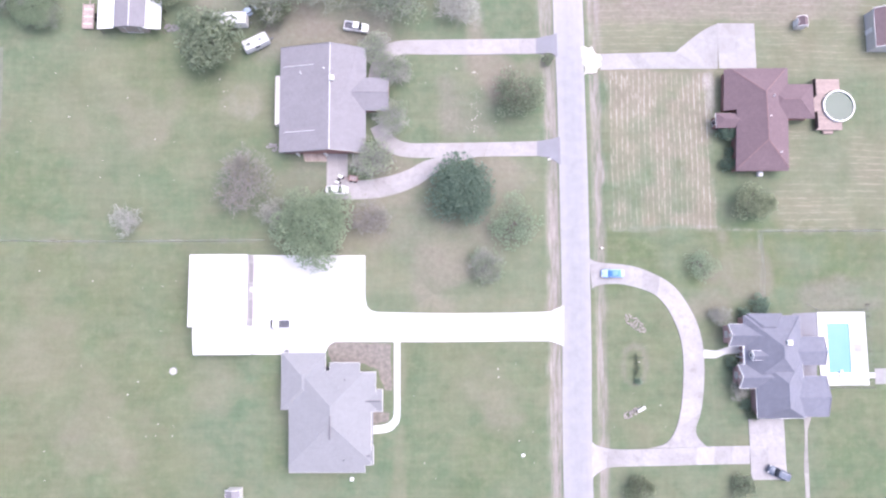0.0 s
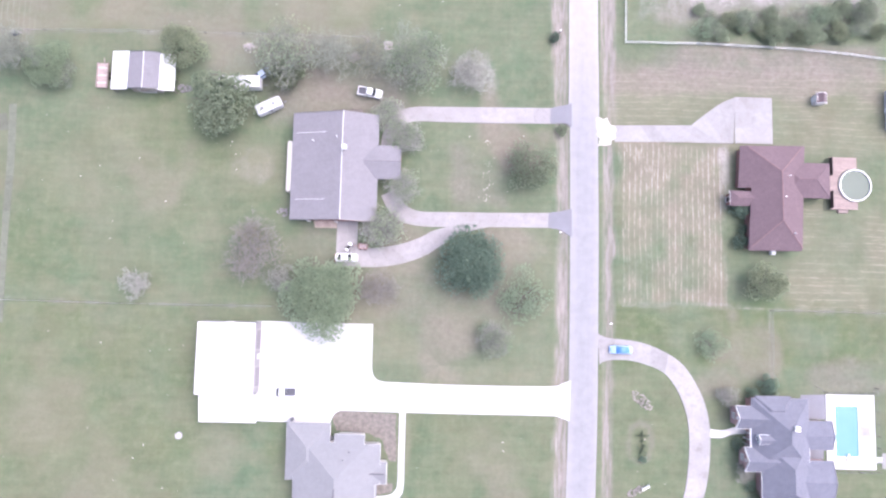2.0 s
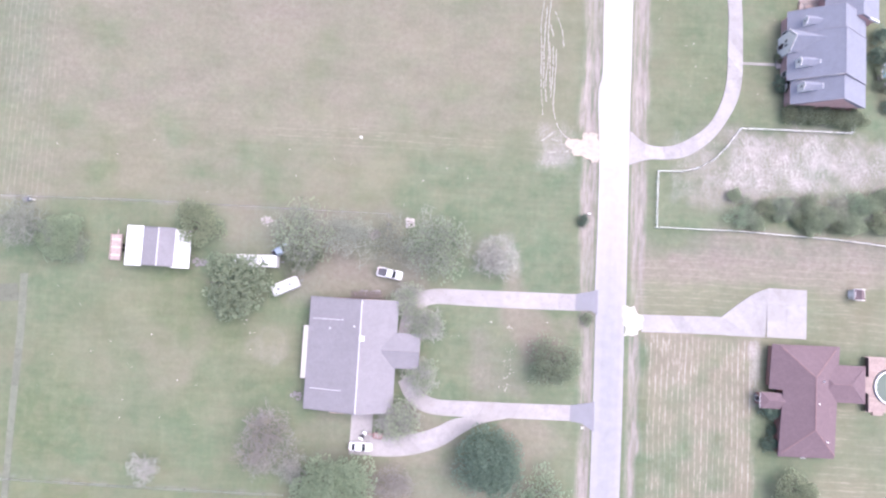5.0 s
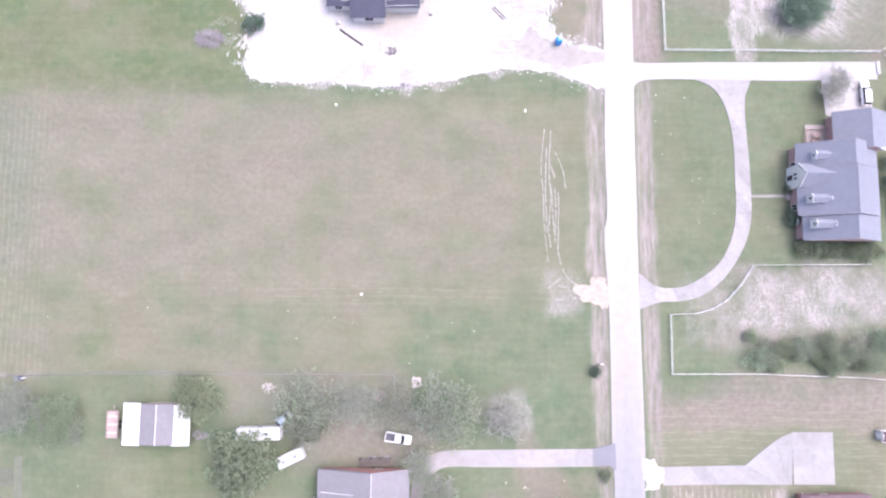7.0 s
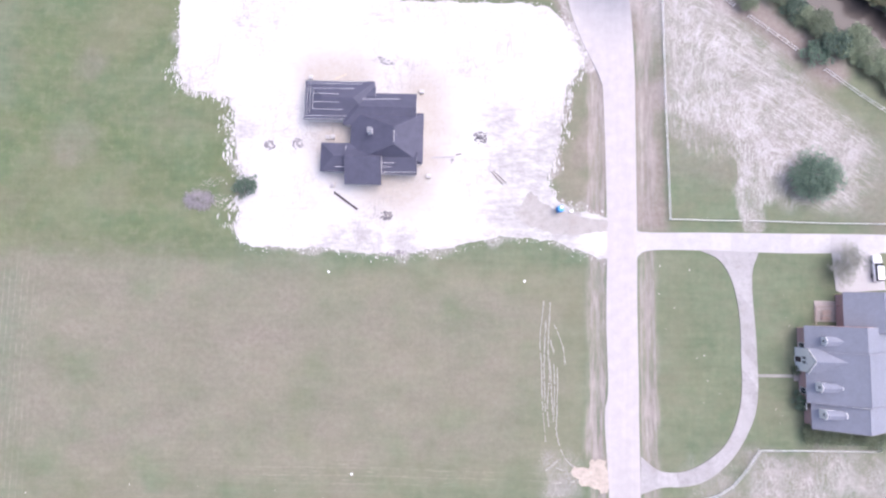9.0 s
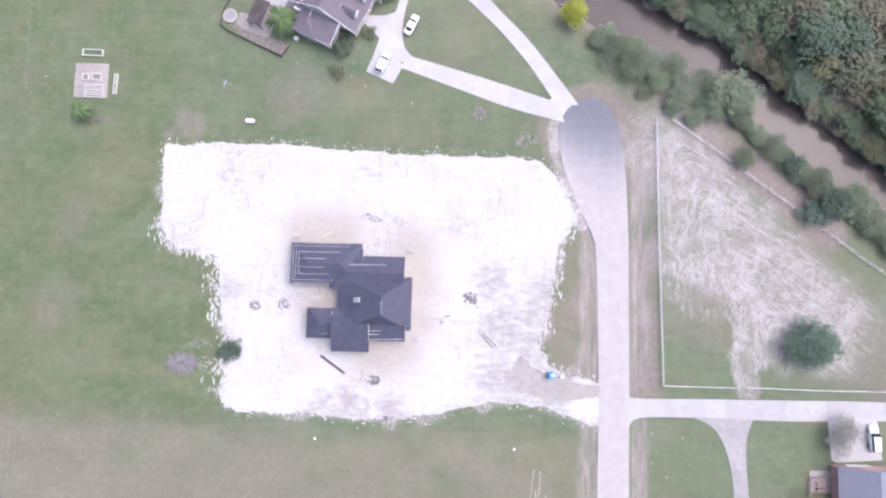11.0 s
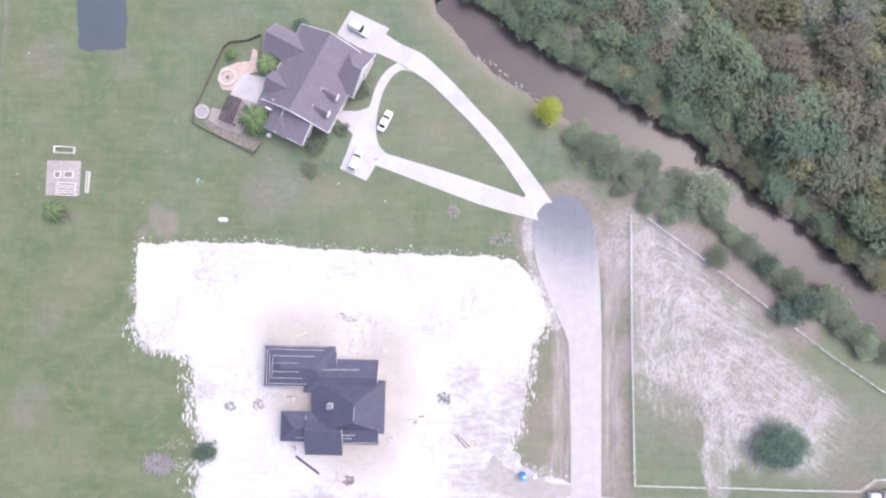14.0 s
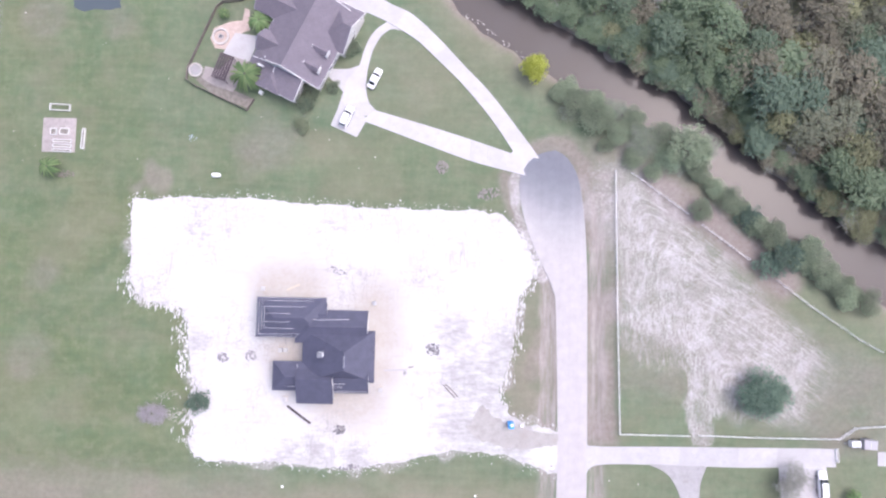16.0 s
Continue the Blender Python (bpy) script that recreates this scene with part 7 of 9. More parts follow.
def sedan(x, y, turn, paint, label, roof=None, name="car", long=4.85, glass=GLASS):
    car = thing(name, x, y, 0.09, turn, label, "car")
    h = long / 2
    part("body", loft([(-h, 0.72, 0.42, 0.78), (-h + 0.25, 0.86, 0.3, 0.95), (-1.5, 0.91, 0.24, 0.98), (0.0, 0.92, 0.24, 0.96), (1.1, 0.91, 0.24, 0.94), (h - 0.5, 0.87, 0.28, 0.8), (h - 0.05, 0.7, 0.4, 0.64)]), paint, car)
    part("glasshouse", loft([(-1.75, 0.66, 0.85, 0.96), (-1.05, 0.7, 0.85, 1.38), (-0.2, 0.72, 0.85, 1.43), (0.35, 0.71, 0.85, 1.4), (1.15, 0.68, 0.85, 0.95)]), glass, car)
    part("roof_panel", loft([(-1.1, 0.6, 1.3, 1.4), (-0.9, 0.65, 1.33, 1.44), (-0.2, 0.66, 1.35, 1.47), (0.3, 0.64, 1.33, 1.44), (0.42, 0.58, 1.3, 1.4)]), roof or paint, car)
    part("bumper", boxed(h - 0.1, -0.75, 0.3, h + 0.03, 0.75, 0.52, bevel=0.03), paint, car)
    part("bumper", boxed(-h - 0.03, -0.75, 0.34, -h + 0.1, 0.75, 0.56, bevel=0.03), paint, car)
    wheels(car, (-1.45, 1.45), 0.82, 0.33)
    lights(car, h - 0.12, -h + 0.05, 0.6, 0.68)
    return car


def suv(x, y, turn, paint, label, roof=None, name="car", long=4.9):
    car = thing(name, x, y, 0.09, turn, label, "car")
    h = long / 2
    part("body", loft([(-h, 0.8, 0.42, 1.0), (-h + 0.2, 0.92, 0.32, 1.1), (-1.2, 0.97, 0.3, 1.12), (0.8, 0.97, 0.3, 1.1), (1.3, 0.95, 0.3, 1.08), (h - 0.4, 0.92, 0.32, 0.98), (h - 0.03, 0.78, 0.42, 0.8)]), paint, car)
    part("glasshouse", loft([(-h + 0.12, 0.74, 1.0, 1.12), (-h + 0.45, 0.78, 1.0, 1.66), (0.0, 0.8, 1.0, 1.72), (0.45, 0.79, 1.0, 1.68), (1.2, 0.76, 1.0, 1.1)]), GLASS, car)
    part("roof_panel", loft([(-h + 0.4, 0.66, 1.58, 1.68), (-h + 0.7, 0.72, 1.62, 1.73), (0.0, 0.73, 1.66, 1.77), (0.4, 0.7, 1.62, 1.73), (0.52, 0.64, 1.58, 1.68)]), roof or paint, car)
    for s in (-0.6, 0.6):
        part("roof_rail", boxed(-1.7, s - 0.02, 1.74, 0.2, s + 0.02, 1.81), GALVANISED, car)
    part("bumper", boxed(h - 0.1, -0.8, 0.36, h + 0.04, 0.8, 0.62, bevel=0.03), paint, car)
    part("bumper", boxed(-h - 0.04, -0.8, 0.4, -h + 0.1, 0.8, 0.64, bevel=0.03), paint, car)
    wheels(car, (-1.45, 1.45), 0.86, 0.37)
    lights(car, h - 0.1, -h + 0.02, 0.66, 0.84)
    return car


def pickup(x, y, turn, paint, label, name="pickup_truck", long=5.8):
    car = thing(name, x, y, 0.09, turn, label, "pickup truck")
    h = long / 2
    part("body", loft([(-0.75, 0.96, 0.4, 1.2), (0.4, 0.98, 0.38, 1.2), (1.4, 0.98, 0.38, 1.18), (h - 0.4, 0.95, 0.42, 1.08), (h - 0.03, 0.82, 0.5, 0.92)]), paint, car)
    part("cab_glass", loft([(-0.78, 0.8, 1.1, 1.2), (-0.62, 0.8, 1.1, 1.78), (0.1, 0.82, 1.1, 1.84), (0.55, 0.81, 1.1, 1.8), (1.35, 0.78, 1.1, 1.2)]), GLASS, car)
    part("roof_panel", loft([(-0.68, 0.7, 1.7, 1.8), (-0.5, 0.74, 1.74, 1.86), (0.1, 0.75, 1.77, 1.89), (0.5, 0.73, 1.74, 1.85), (0.62, 0.66, 1.7, 1.8)]), paint, car)
    part("bed_floor", boxed(-h + 0.05, -0.85, 0.5, -0.8, 0.85, 0.86), BED_LINER, car)
    for s in (-1, 1):
        part("bed_side", boxed(-h, s * 0.9 - 0.09, 0.42, -0.78, s * 0.9 + 0.09, 1.3, bevel=0.04), paint, car)
    part("tailgate", boxed(-h - 0.04, -0.82, 0.55, -h + 0.08, 0.82, 1.28, bevel=0.02), paint, car)
    part("bumper", boxed(h - 0.1, -0.9, 0.45, h + 0.06, 0.9, 0.68, bevel=0.03), GALVANISED, car)
    wheels(car, (-1.75, 1.85), 0.86, 0.4)
    lights(car, h - 0.1, -h + 0.02, 0.68, 0.9)
    return car


def camper(x, y, turn, long, wide, tall, label, name="camper", body=WHITE_METAL):
    van = thing(name, x, y, 0.02, turn, label, "camper")
    h = long / 2
    bm = boxed(-h, -wide / 2, 0.45, h, wide / 2, tall, bevel=0.14)
    part("body", bm, body, van)
    for k in (-0.25, 0.2):
        part("roof_vent", boxed(h * k * 2 - 0.3, -0.3, tall, h * k * 2 + 0.3, 0.3, tall + 0.14, bevel=0.03), GREY_METAL, van)
    part("awning_rail", boxed(-h * 0.9, wide / 2, tall - 0.2, h * 0.9, wide / 2 + 0.12, tall - 0.05), SIDING, van)
    for s in (-1, 1):
        part("side_window", boxed(-0.6, s * wide / 2 - 0.02, 1.3, 0.6, s * wide / 2 + 0.02, 1.9), WINDOW, van)
    part("drawbar", boxed(h, -0.12, 0.4, h + 0.9, 0.12, 0.55), GREY_METAL, van)
    wheels(van, (-0.4, 0.45), wide / 2 - 0.12, 0.34)
    return van


pickup(-33.66, -6.15, 180, CAR_WHITE, "white pickup truck with an empty dark bed on the forecourt")
sedan(39.05, 4.35, 180, CAR_SKY, "light blue car with a deep blue cabin on the horseshoe drive", CAR_BLUE, glass=CAR_BLUE, long=5.0)
suv(73.3, -38.3, 155, CAR_SLATE, "slate-blue car parked askew on the court")
sedan(-21.18, 22.92, 0, CAR_WHITE, "white sedan on the side parking pad")
pickup(-17.2, 59.9, -9, CAR_WHITE, "white pickup truck parked on bare ground by trees", long=5.4)
camper(-45.79, 60.91, 2, 9.0, 2.5, 2.9, "long white camper trailer beside the big oak")
camper(-39.3, 55.9, 26, 5.8, 2.3, 2.2, "white covered boat trailer parked askew", "boat_trailer", TARP)
sedan(-41.18, 63.62, 35, CAR_SILVER, "pale blue small car among the trailers", long=3.8)
suv(83.91, 134.28, 92, CAR_WHITE, "large white utility vehicle behind the garage", long=5.6)
suv(-20.62, 241.36, -28, CAR_WHITE, "white car with a dark windscreen on the parking pad")
sedan(-14.28, 220.85, 64, CAR_WHITE, "white sedan on the forecourt of the house")
suv(-20.31, 212.09, 66, CAR_WHITE, "white car with dark windows on the parking spur")


def quad_bike(x, y, turn, label):
    bike = thing("quad_bike", x, y, 0.08, turn, label, "quad bike")
    part("frame", boxed(-0.8, -0.25, 0.35, 0.8, 0.25, 0.7, bevel=0.08), GREY_METAL, bike)
    part("seat", boxed(-0.6, -0.2, 0.7, 0.15, 0.2, 0.88, bevel=0.06), TYRE, bike)
    part("front_rack", boxed(0.3, -0.45, 0.8, 0.95, 0.45, 0.86), CAR_WHITE, bike)
    part("rear_rack", boxed(-1.0, -0.45, 0.8, -0.55, 0.45, 0.86), CAR_WHITE, bike)
    part("handlebar", tube(bmesh.new(), (0.3, -0.4, 1.0), (0.3, 0.4, 1.0), 0.03, 0.03, 8), TYRE, bike)
    for px in (-0.65, 0.65):
        for py in (-0.45, 0.45):
            part("tyre", tube(bmesh.new(), (px, py - 0.12, 0.28), (px, py + 0.12, 0.28), 0.28, 0.28, 14), TYRE, bike)


quad_bike(-20.71, 25.33, 60, "white and grey quad bike on the parking pad")


def flat_trailer(x, y, turn, long, wide, label, body):
    t = thing("trailer", x, y, 0, turn, label, "trailer")
    part("bed", boxed(-wide / 2, -long / 2, 0.55, wide / 2, long / 2, 0.75), body, t)
    for s in (-1, 1):
        part("side_board", boxed(s * wide / 2 - 0.05, -long / 2, 0.75, s * wide / 2 + 0.05, long / 2, 1.15), body, t)
    for k in range(7):
        py = -long / 2 + 0.25 + (long - 0.5) * k / 6
        part("cross_slat", boxed(-wide / 2 + 0.05, py - 0.1, 0.752, wide / 2 - 0.05, py + 0.1, 0.8), SIDING if k % 2 else body, t)
    for py in (-0.5, 0.5):
        for s in (-1, 1):
            part("tyre", tube(bmesh.new(), (s * (wide / 2 + 0.12) - 0.1, py, 0.36), (s * (wide / 2 + 0.12) + 0.1, py, 0.36), 0.36, 0.36, 14), TYRE, t)
    part("drawbar", boxed(-0.08, long / 2, 0.5, 0.08, long / 2 + 1.1, 0.62), body, t)


flat_trailer(-76.82, 62.25, 0, 5.6, 2.3, "rusty red flatbed trailer beside the barn", RUST_RED)
flat_trailer(-17.6, 25.44, 85, 2.0, 1.1, "small faded red garden cart on the drive", TOY_RED)


# ---- fences ----
def rail_fence(pts, label, post_every=2.5, high=1.15, rails=3):
    """White board fence: posts and rails as parts."""
    o = pts[0]
    fence = thing("rail_fence", o[0], o[1], 0, 0, label, "fence")
    cap = mesh_of("post", boxed(-0.055, -0.055, -0.3, 0.055, 0.055, high + 0.04, bevel=0.015), WHITE_PAINT)
    for a, b in zip(pts, pts[1:]):
        d = math.dist(a, b)
        n = max(1, round(d / post_every))
        t = math.degrees(math.atan2(b[1] - a[1], b[0] - a[0]))
        board = mesh_of("rail", boxed(0.05, -0.015, -0.065, d / n - 0.05, 0.015, 0.065), WHITE_PAINT)
        for k in range(n):
            x, y = a[0] + (b[0] - a[0]) * k / n - o[0], a[1] + (b[1] - a[1]) * k / n - o[1]
            part("post", cap, WHITE_PAINT, fence, "", pose(x, y, 0, 0, 0, t))
            for r in range(rails):
                part("rail", board, WHITE_PAINT, fence, "", pose(x, y, 0.35 + (high - 0.45) * r / (rails - 1), 0, 0, t))
    e = pts[-1]
    part("post", cap, WHITE_PAINT, fence, "", pose(e[0] - o[0], e[1] - o[1], 0))


def wire_fence(pts, label, post_every=4.0, high=1.2, metal=GALVANISED):
    o = pts[0]
    fence = thing("wire_fence", o[0], o[1], 0, 0, label, "fence")
    post = mesh_of("post", tube(bmesh.new(), (0, 0, -0.3), (0, 0, high + 0.05), 0.06, 0.05, 6), WOOD)
    for a, b in zip(pts, pts[1:]):
        d = math.dist(a, b)
        n = max(1, round(d / post_every))
        for k in range(n + 1):
            x, y = a[0] + (b[0] - a[0]) * k / n - o[0], a[1] + (b[1] - a[1]) * k / n - o[1]
            part("post", post, WOOD, fence, "", pose(x, y, 0))
        for z in (0.3, 0.6, 0.9, high):
            wire = [((a[0] - o[0], a[1] - o[1], z), (b[0] - o[0], b[1] - o[1], z), 0.01, 0.01)]
            part("wire", sticks(wire, metal, "wire", 4), metal, fence)


rail_fence([(40.22, 73.39), (40.23, 85.81), (45.65, 86.06), (49.02, 87.02), (52.36, 89.01), (55.27, 92.17), (58.2, 96.38), (70.62, 96.59), (82.79, 96.7), (83.16, 100.49)], "white board fence around the bare lot")
rail_fence([(40.22, 73.39), (59.01, 73.52), (68.17, 73.2)] + [(79.35, 72.91), (90.43, 72.08), (105.1, 70.48)], "long white board fence along the lot")
rail_fence([(39.55, 201.2), (39.95, 172.61), (40.62, 143.9), (55.45, 143.84)], "white board fence beside the lane")
rail_fence([(57.84, 143.98), (73.01, 143.74)] + [(87.89, 143.8), (91.5, 146.22), (98.03, 146.73), (107.19, 146.55)], "white board fence along the driveway")
rail_fence([(43.22, 200.78), (55.43, 191.96)], "white board fence along the bayou", rails=2)
rail_fence([(58.6, 189.58), (68.86, 182.09)], "white board fence along the bayou", rails=2)
rail_fence([(74.96, 177.67), (82.6, 171.92), (93.21, 164.87), (97.35, 162.65)], "white board fence along the bayou", rails=2)
wire_fence([(-98.83, 12.06), (-69.68, 11.81), (-53.82, 11.9), (-36.67, 12.01)], "old wire fence along the lot line")
wire_fence([(-104.11, 72.1), (-94.48, 72.35), (-71.84, 72.82), (-41.95, 72.83), (-18.26, 72.87), (-18.11, 69.18)], "old wire fence along the field edge")
wire_fence([(72.3, 13.64), (72.33, 6.03), (72.21, -1.17)], "wire fence between two lawns")
wire_fence([(72.3, 13.64), (85.55, 13.59), (107.51, 13.56)], "wire fence between two lawns")
wire_fence([(-99.18, 248.96), (-98.65, 242.41), (-98.91, 227.12), (-98.25, 204.42)], "wire fence along the back field", 5.0, 1.0, GREY_METAL)

# ---- pools ----
def swimming_pool():
    x0, y0, x1, y1 = 84.02, -20.19, 94.71, -4.31
    px0, py0, px1, py1 = 86.01, -17.48, 90.99, -6.76
    cx, cy = (px0 + px1) / 2, (py0 + py1) / 2
    pool = thing("swimming_pool", cx, cy, 0, 0, "turquoise rectangular swimming pool in a white deck", "pool")
    rel = lambda a, b, c, d: (a - cx, b - cy, c - cx, d - cy)
    for a, b, c, d in (rel(x0, y0, x1, py0), rel(x0, py1, x1, y1), rel(x0, py0, px0, py1), rel(px1, py0, x1, py1)):
        part("deck", boxed(a, b, -0.1, c - 0.01, d - 0.01, 0.12), NEW_CONCRETE, pool)
    for a, b, c, d in (rel(px0 - 0.3, py0 - 0.3, px1 + 0.3, py0), rel(px0 - 0.3, py1, px1 + 0.3, py1 + 0.3), rel(px0 - 0.3, py0, px0, py1), rel(px1, py0, px1 + 0.3, py1)):
        part("coping", boxed(a, b, 0.06, c, d, 0.16, bevel=0.02), WHITE_PAINT, pool)
    part("pool_water", boxed(px0 - cx, py0 - cy, -0.05, px1 - cx, py1 - cy, 0.05), POOL, pool)
    sx0, sy0, sx1, sy1 = 91.37, -13.26, 93.61, -10.96
    part("spa_wall", boxed(sx0 - cx, sy0 - cy, 0.1, sx1 - cx, sy1 - cy, 0.24, bevel=0.04), WORN_CONCRETE, pool)
    part("spa_water", boxed(sx0 - cx + 0.4, sy0 - cy + 0.4, 0.2, sx1 - cx - 0.4, sy1 - cy - 0.4, 0.255), GREY_CONCRETE, pool)
    part("ladder", tube(bmesh.new(), (px1 - cx - 0.1, py0 - cy + 1.2, 0.1), (px1 - cx - 0.1, py0 - cy + 1.2, 0.9), 0.03, 0.03, 6), GALVANISED, pool)
    part("diving_board", boxed((px0 + px1) / 2 - cx - 0.25, py0 - cy - 1.2, 0.45, (px0 + px1) / 2 - cx + 0.25, py0 - cy + 0.6, 0.52, bevel=0.02), WHITE_PAINT, pool)
    wire_fence([(x0 - 2.2, y1 + 1.6), (x0 - 0.2, y1 + 0.5), (x1 - 0.5, y1 + 0.5), (x1 + 0.2, y1 + 1.6), (x1 + 0.3, y0 - 0.4), (x0, y0 - 0.4)], "dark metal mesh fence around the pool", 2.4, 1.4, GREY_METAL)


swimming_pool()
apron("courtyard", [(79.56, -15.8), (83.4, -15.8), (83.24, -18.2), (79.4, -18.2)], APRON, "dark slab in the courtyard between two wings", 0.05, "terrace")
apron("pool_terrace", [(78.6, -4.6), (83.9, -4.4), (83.95, -9.7), (78.5, -9.7)], APRON, "blue-grey paved strip between house and pool", 0.05, "terrace")
pad("pool_side_terrace", 96.09, -19.97, 103.77, -16.63, 3, 1, GREY_CONCRETE, "grey concrete terrace beyond the pool", 0.07, "terrace")
apron("pool_walk", [(94.18, -17.48), (96.04, -17.48), (96.07, -18.64), (94.2, -18.64)], NEW_CONCRETE, "white concrete link to the terrace", 0.075, "terrace")


def round_pool():
    cx, cy = 91.17, 41.71
    pool = thing("above_ground_pool", cx, cy, 0, 0, "round above-ground pool with green water and white rim", "pool")
    part("wall", ring(bmesh.new(), 0, 0, -0.1, 1.25, 3.42, 3.5, 40), WHITE_METAL, pool)
    part("rim", ring(bmesh.new(), 0, 0, 1.25, 1.33, 3.36, 3.6, 40), WHITE_PAINT, pool)
    part("pool_water", disc(bmesh.new(), 0, 0, 0.2, 1.08, 3.42, 40), ALGAE, pool)
    part("skimmer", boxed(-3.5, -0.3, 1.0, -3.2, 0.3, 1.3, bevel=0.03), WHITE_PAINT, pool)
    for k in range(16):
        a = 2 * math.pi * k / 16
        part("upright", boxed(3.5, -0.07, -0.1, 3.58, 0.07, 1.25), WHITE_PAINT, pool, "", pose(0, 0, 0, 0, 0, math.degrees(a)))
    deck = thing("pool_deck", cx, cy, 0, 0, "weathered reddish wooden deck around the round pool", "deck")
    x0, y0, x1, y1 = (v for v in (85.77, 36.3, 91.03, 48.04))
    n = 26
    for k in range(n):
        y = y0 + (y1 - y0) * k / n
        inner = cx - math.sqrt(max(0.0, 3.75**2 - min(3.75, abs(y + 0.1 - cy)) ** 2))
        end = inner if abs(y + 0.1 - cy) < 3.72 else x1 + 0.8
        if end > x0 + 0.3:
            part("board", boxed(x0 - cx, y - cy + 0.006, 0.86, end - cx, y - cy + (y1 - y0) / n - 0.006, 0.9), REDWOOD, deck)
    for px in (x0 + 0.15, x0 + 2.5):
        for py in (y0 + 0.2, (y0 + y1) / 2, y1 - 0.2):
            if math.dist((px, py), (cx, cy)) > 3.8:
                part("post", boxed(px - cx - 0.06, py - cy - 0.06, -0.2, px - cx + 0.06, py - cy + 0.06, 0.87), WOOD, deck)
    part("steps", boxed(x0 - cx + 2.0, y0 - cy - 0.7, -0.05, x0 - cx + 4.2, y0 - cy, 0.45), REDWOOD, deck)
    part("rail", boxed(x0 - cx - 0.04, y0 - cy + 0.2, 0.9, x0 - cx + 0.06, y0 - cy + 4.0, 1.8), DARK_WOOD, deck)
    part("rail", boxed(x0 - cx - 0.04, y1 - cy - 4.2, 0.9, x0 - cx + 0.06, y1 - cy - 0.2, 1.8), DARK_WOOD, deck)


round_pool()


def pond():
    edge = ragged([(-84.29, 254.52), (-83.46, 244.11), (-82.7, 235.91), (-80.65, 234.94), (-77.19, 235.79), (-74.43, 235.6), (-72.32, 236.03), (-72.45, 243.06), (-73.81, 254.76)], 0.8, 0.3, 31)
    cx, cy = edge[0]
    lone("pond", prism(bmesh.new(), [(x - cx, y - cy) for x, y in edge], -0.1, 0.03), POND, cx, cy, 0, 0, "dark slate-blue rectangular pond", "water", "", "structure")


pond()


# ---- garden things ----
def stone(rng, r):
    bm = bmesh.new()
    bmesh.ops.create_icosphere(bm, subdivisions=1, radius=r)
    for v in bm.verts:
        v.co *= rng.uniform(0.7, 1.25)
        v.co.z *= 0.7
    return bm


def heap(name, x, y, rx, ry, turn, n, size, material, label, category, tall=0.5, seed=1):
    """A heap of loose pieces joined into one mesh."""
    rng = random.Random(seed)
    verts, faces = [], []
    for _ in range(n):
        bm = stone(rng, size * rng.uniform(0.5, 1.5))
        a, s = rng.uniform(0, 6.283), math.sqrt(rng.random())
        at = Vector((rx * s * math.cos(a), ry * s * math.sin(a), tall * (1 - s) * rng.random()))
        base = len(verts)
        verts += [tuple(v.co + at) for v in bm.verts]
        faces += [[base + v.index for v in f.verts] for f in bm.faces]
        bm.free()
    me = bpy.data.meshes.new(name)
    me.from_pydata(verts, [], faces)
    me.materials.append(material)
    ob = new(name, me)
    ob.matrix_basis = pose(x, y, 0.0, 0, 0, turn)
    return tagged(ob, label, category, "", "stuff")


def brush_pile(x, y):
    """Cut branches thrown on a low pile."""
    rng = np.random.default_rng(77)
    out = []
    for _ in range(420):
        a, r = rng.uniform(0, 6.283), rng.random() ** 0.6
        p = np.array([2.9 * r * math.cos(a), 1.5 * r * math.sin(a), 0.15 + 1.0 * (1 - r) * rng.random()])
        t = a + rng.normal(0, 0.7)
        q = p + np.array([math.cos(t), math.sin(t), rng.uniform(-0.15, 0.2)]) * rng.uniform(0.5, 1.6)
        q[2] = max(q[2], 0.04)
        out.append((tuple(p), tuple(q), rng.uniform(0.04, 0.1), 0.03))
    ob = new("brush_pile", sticks(out, CUT_BRUSH, "brush_pile", 4))
    ob.matrix_basis = pose(x, y, 0)
    tagged(ob, "pile of grey cut branches on the grass", "brush pile", "", "stuff")


brush_pile(-60.35, 146.05)
heap("pale_litter", -60.35, 146.05, 2.2, 1.2, 0, 26, 0.09, ROCK, "pale litter among the cut branches", "litter", 1.0, 43)
heap("clods", -57.83, 149.95, 2.8, 1.1, 15, 90, 0.08, ROCK, "scattered pale clods beside the brush pile", "clods", 0.2, 41)
heap("clods", -54.52, 145.55, 3.4, 1.7, -15, 150, 0.09, ROCK, "scattered pale clods at the edge of the sand", "clods", 0.25, 42)
heap("debris_heap", -45.81, 158.44, 1.2, 1.1, 0, 40, 0.2, RUBBLE, "small heap of building debris", "rubble", 0.5, 2)
heap("debris_heap", -39.77, 158.87, 1.2, 1.2, 0, 40, 0.2, RUBBLE, "small heap of building debris", "rubble", 0.5, 3)
heap("debris_heap", -20.08, 143.45, 1.3, 1.0, 0, 60, 0.2, RUBBLE, "dark burnt debris heap on the sand", "rubble", 0.5, 4)
heap("debris_heap", -0.07, 161.09, 1.6, 1.4, 0, 60, 0.22, RUBBLE, "heap of dark broken brush on sand", "rubble", 0.5, 5)
heap("debris_heap", -21.52, 177.87, 2.4, 0.7, -20, 40, 0.16, RUBBLE, "scattered dark debris on the sand", "rubble", 0.3, 6)
heap("debris_heap", -40.16, 145.81, 0.9, 0.9, 0, 25, 0.18, ROCK, "low ring of pale debris", "rubble", 0.3, 7)
heap("debris_heap", -17.55, 135.63, 2.2, 0.5, 10, 30, 0.2, RUBBLE, "scattered debris at the edge of the sand", "rubble", 0.3, 8)
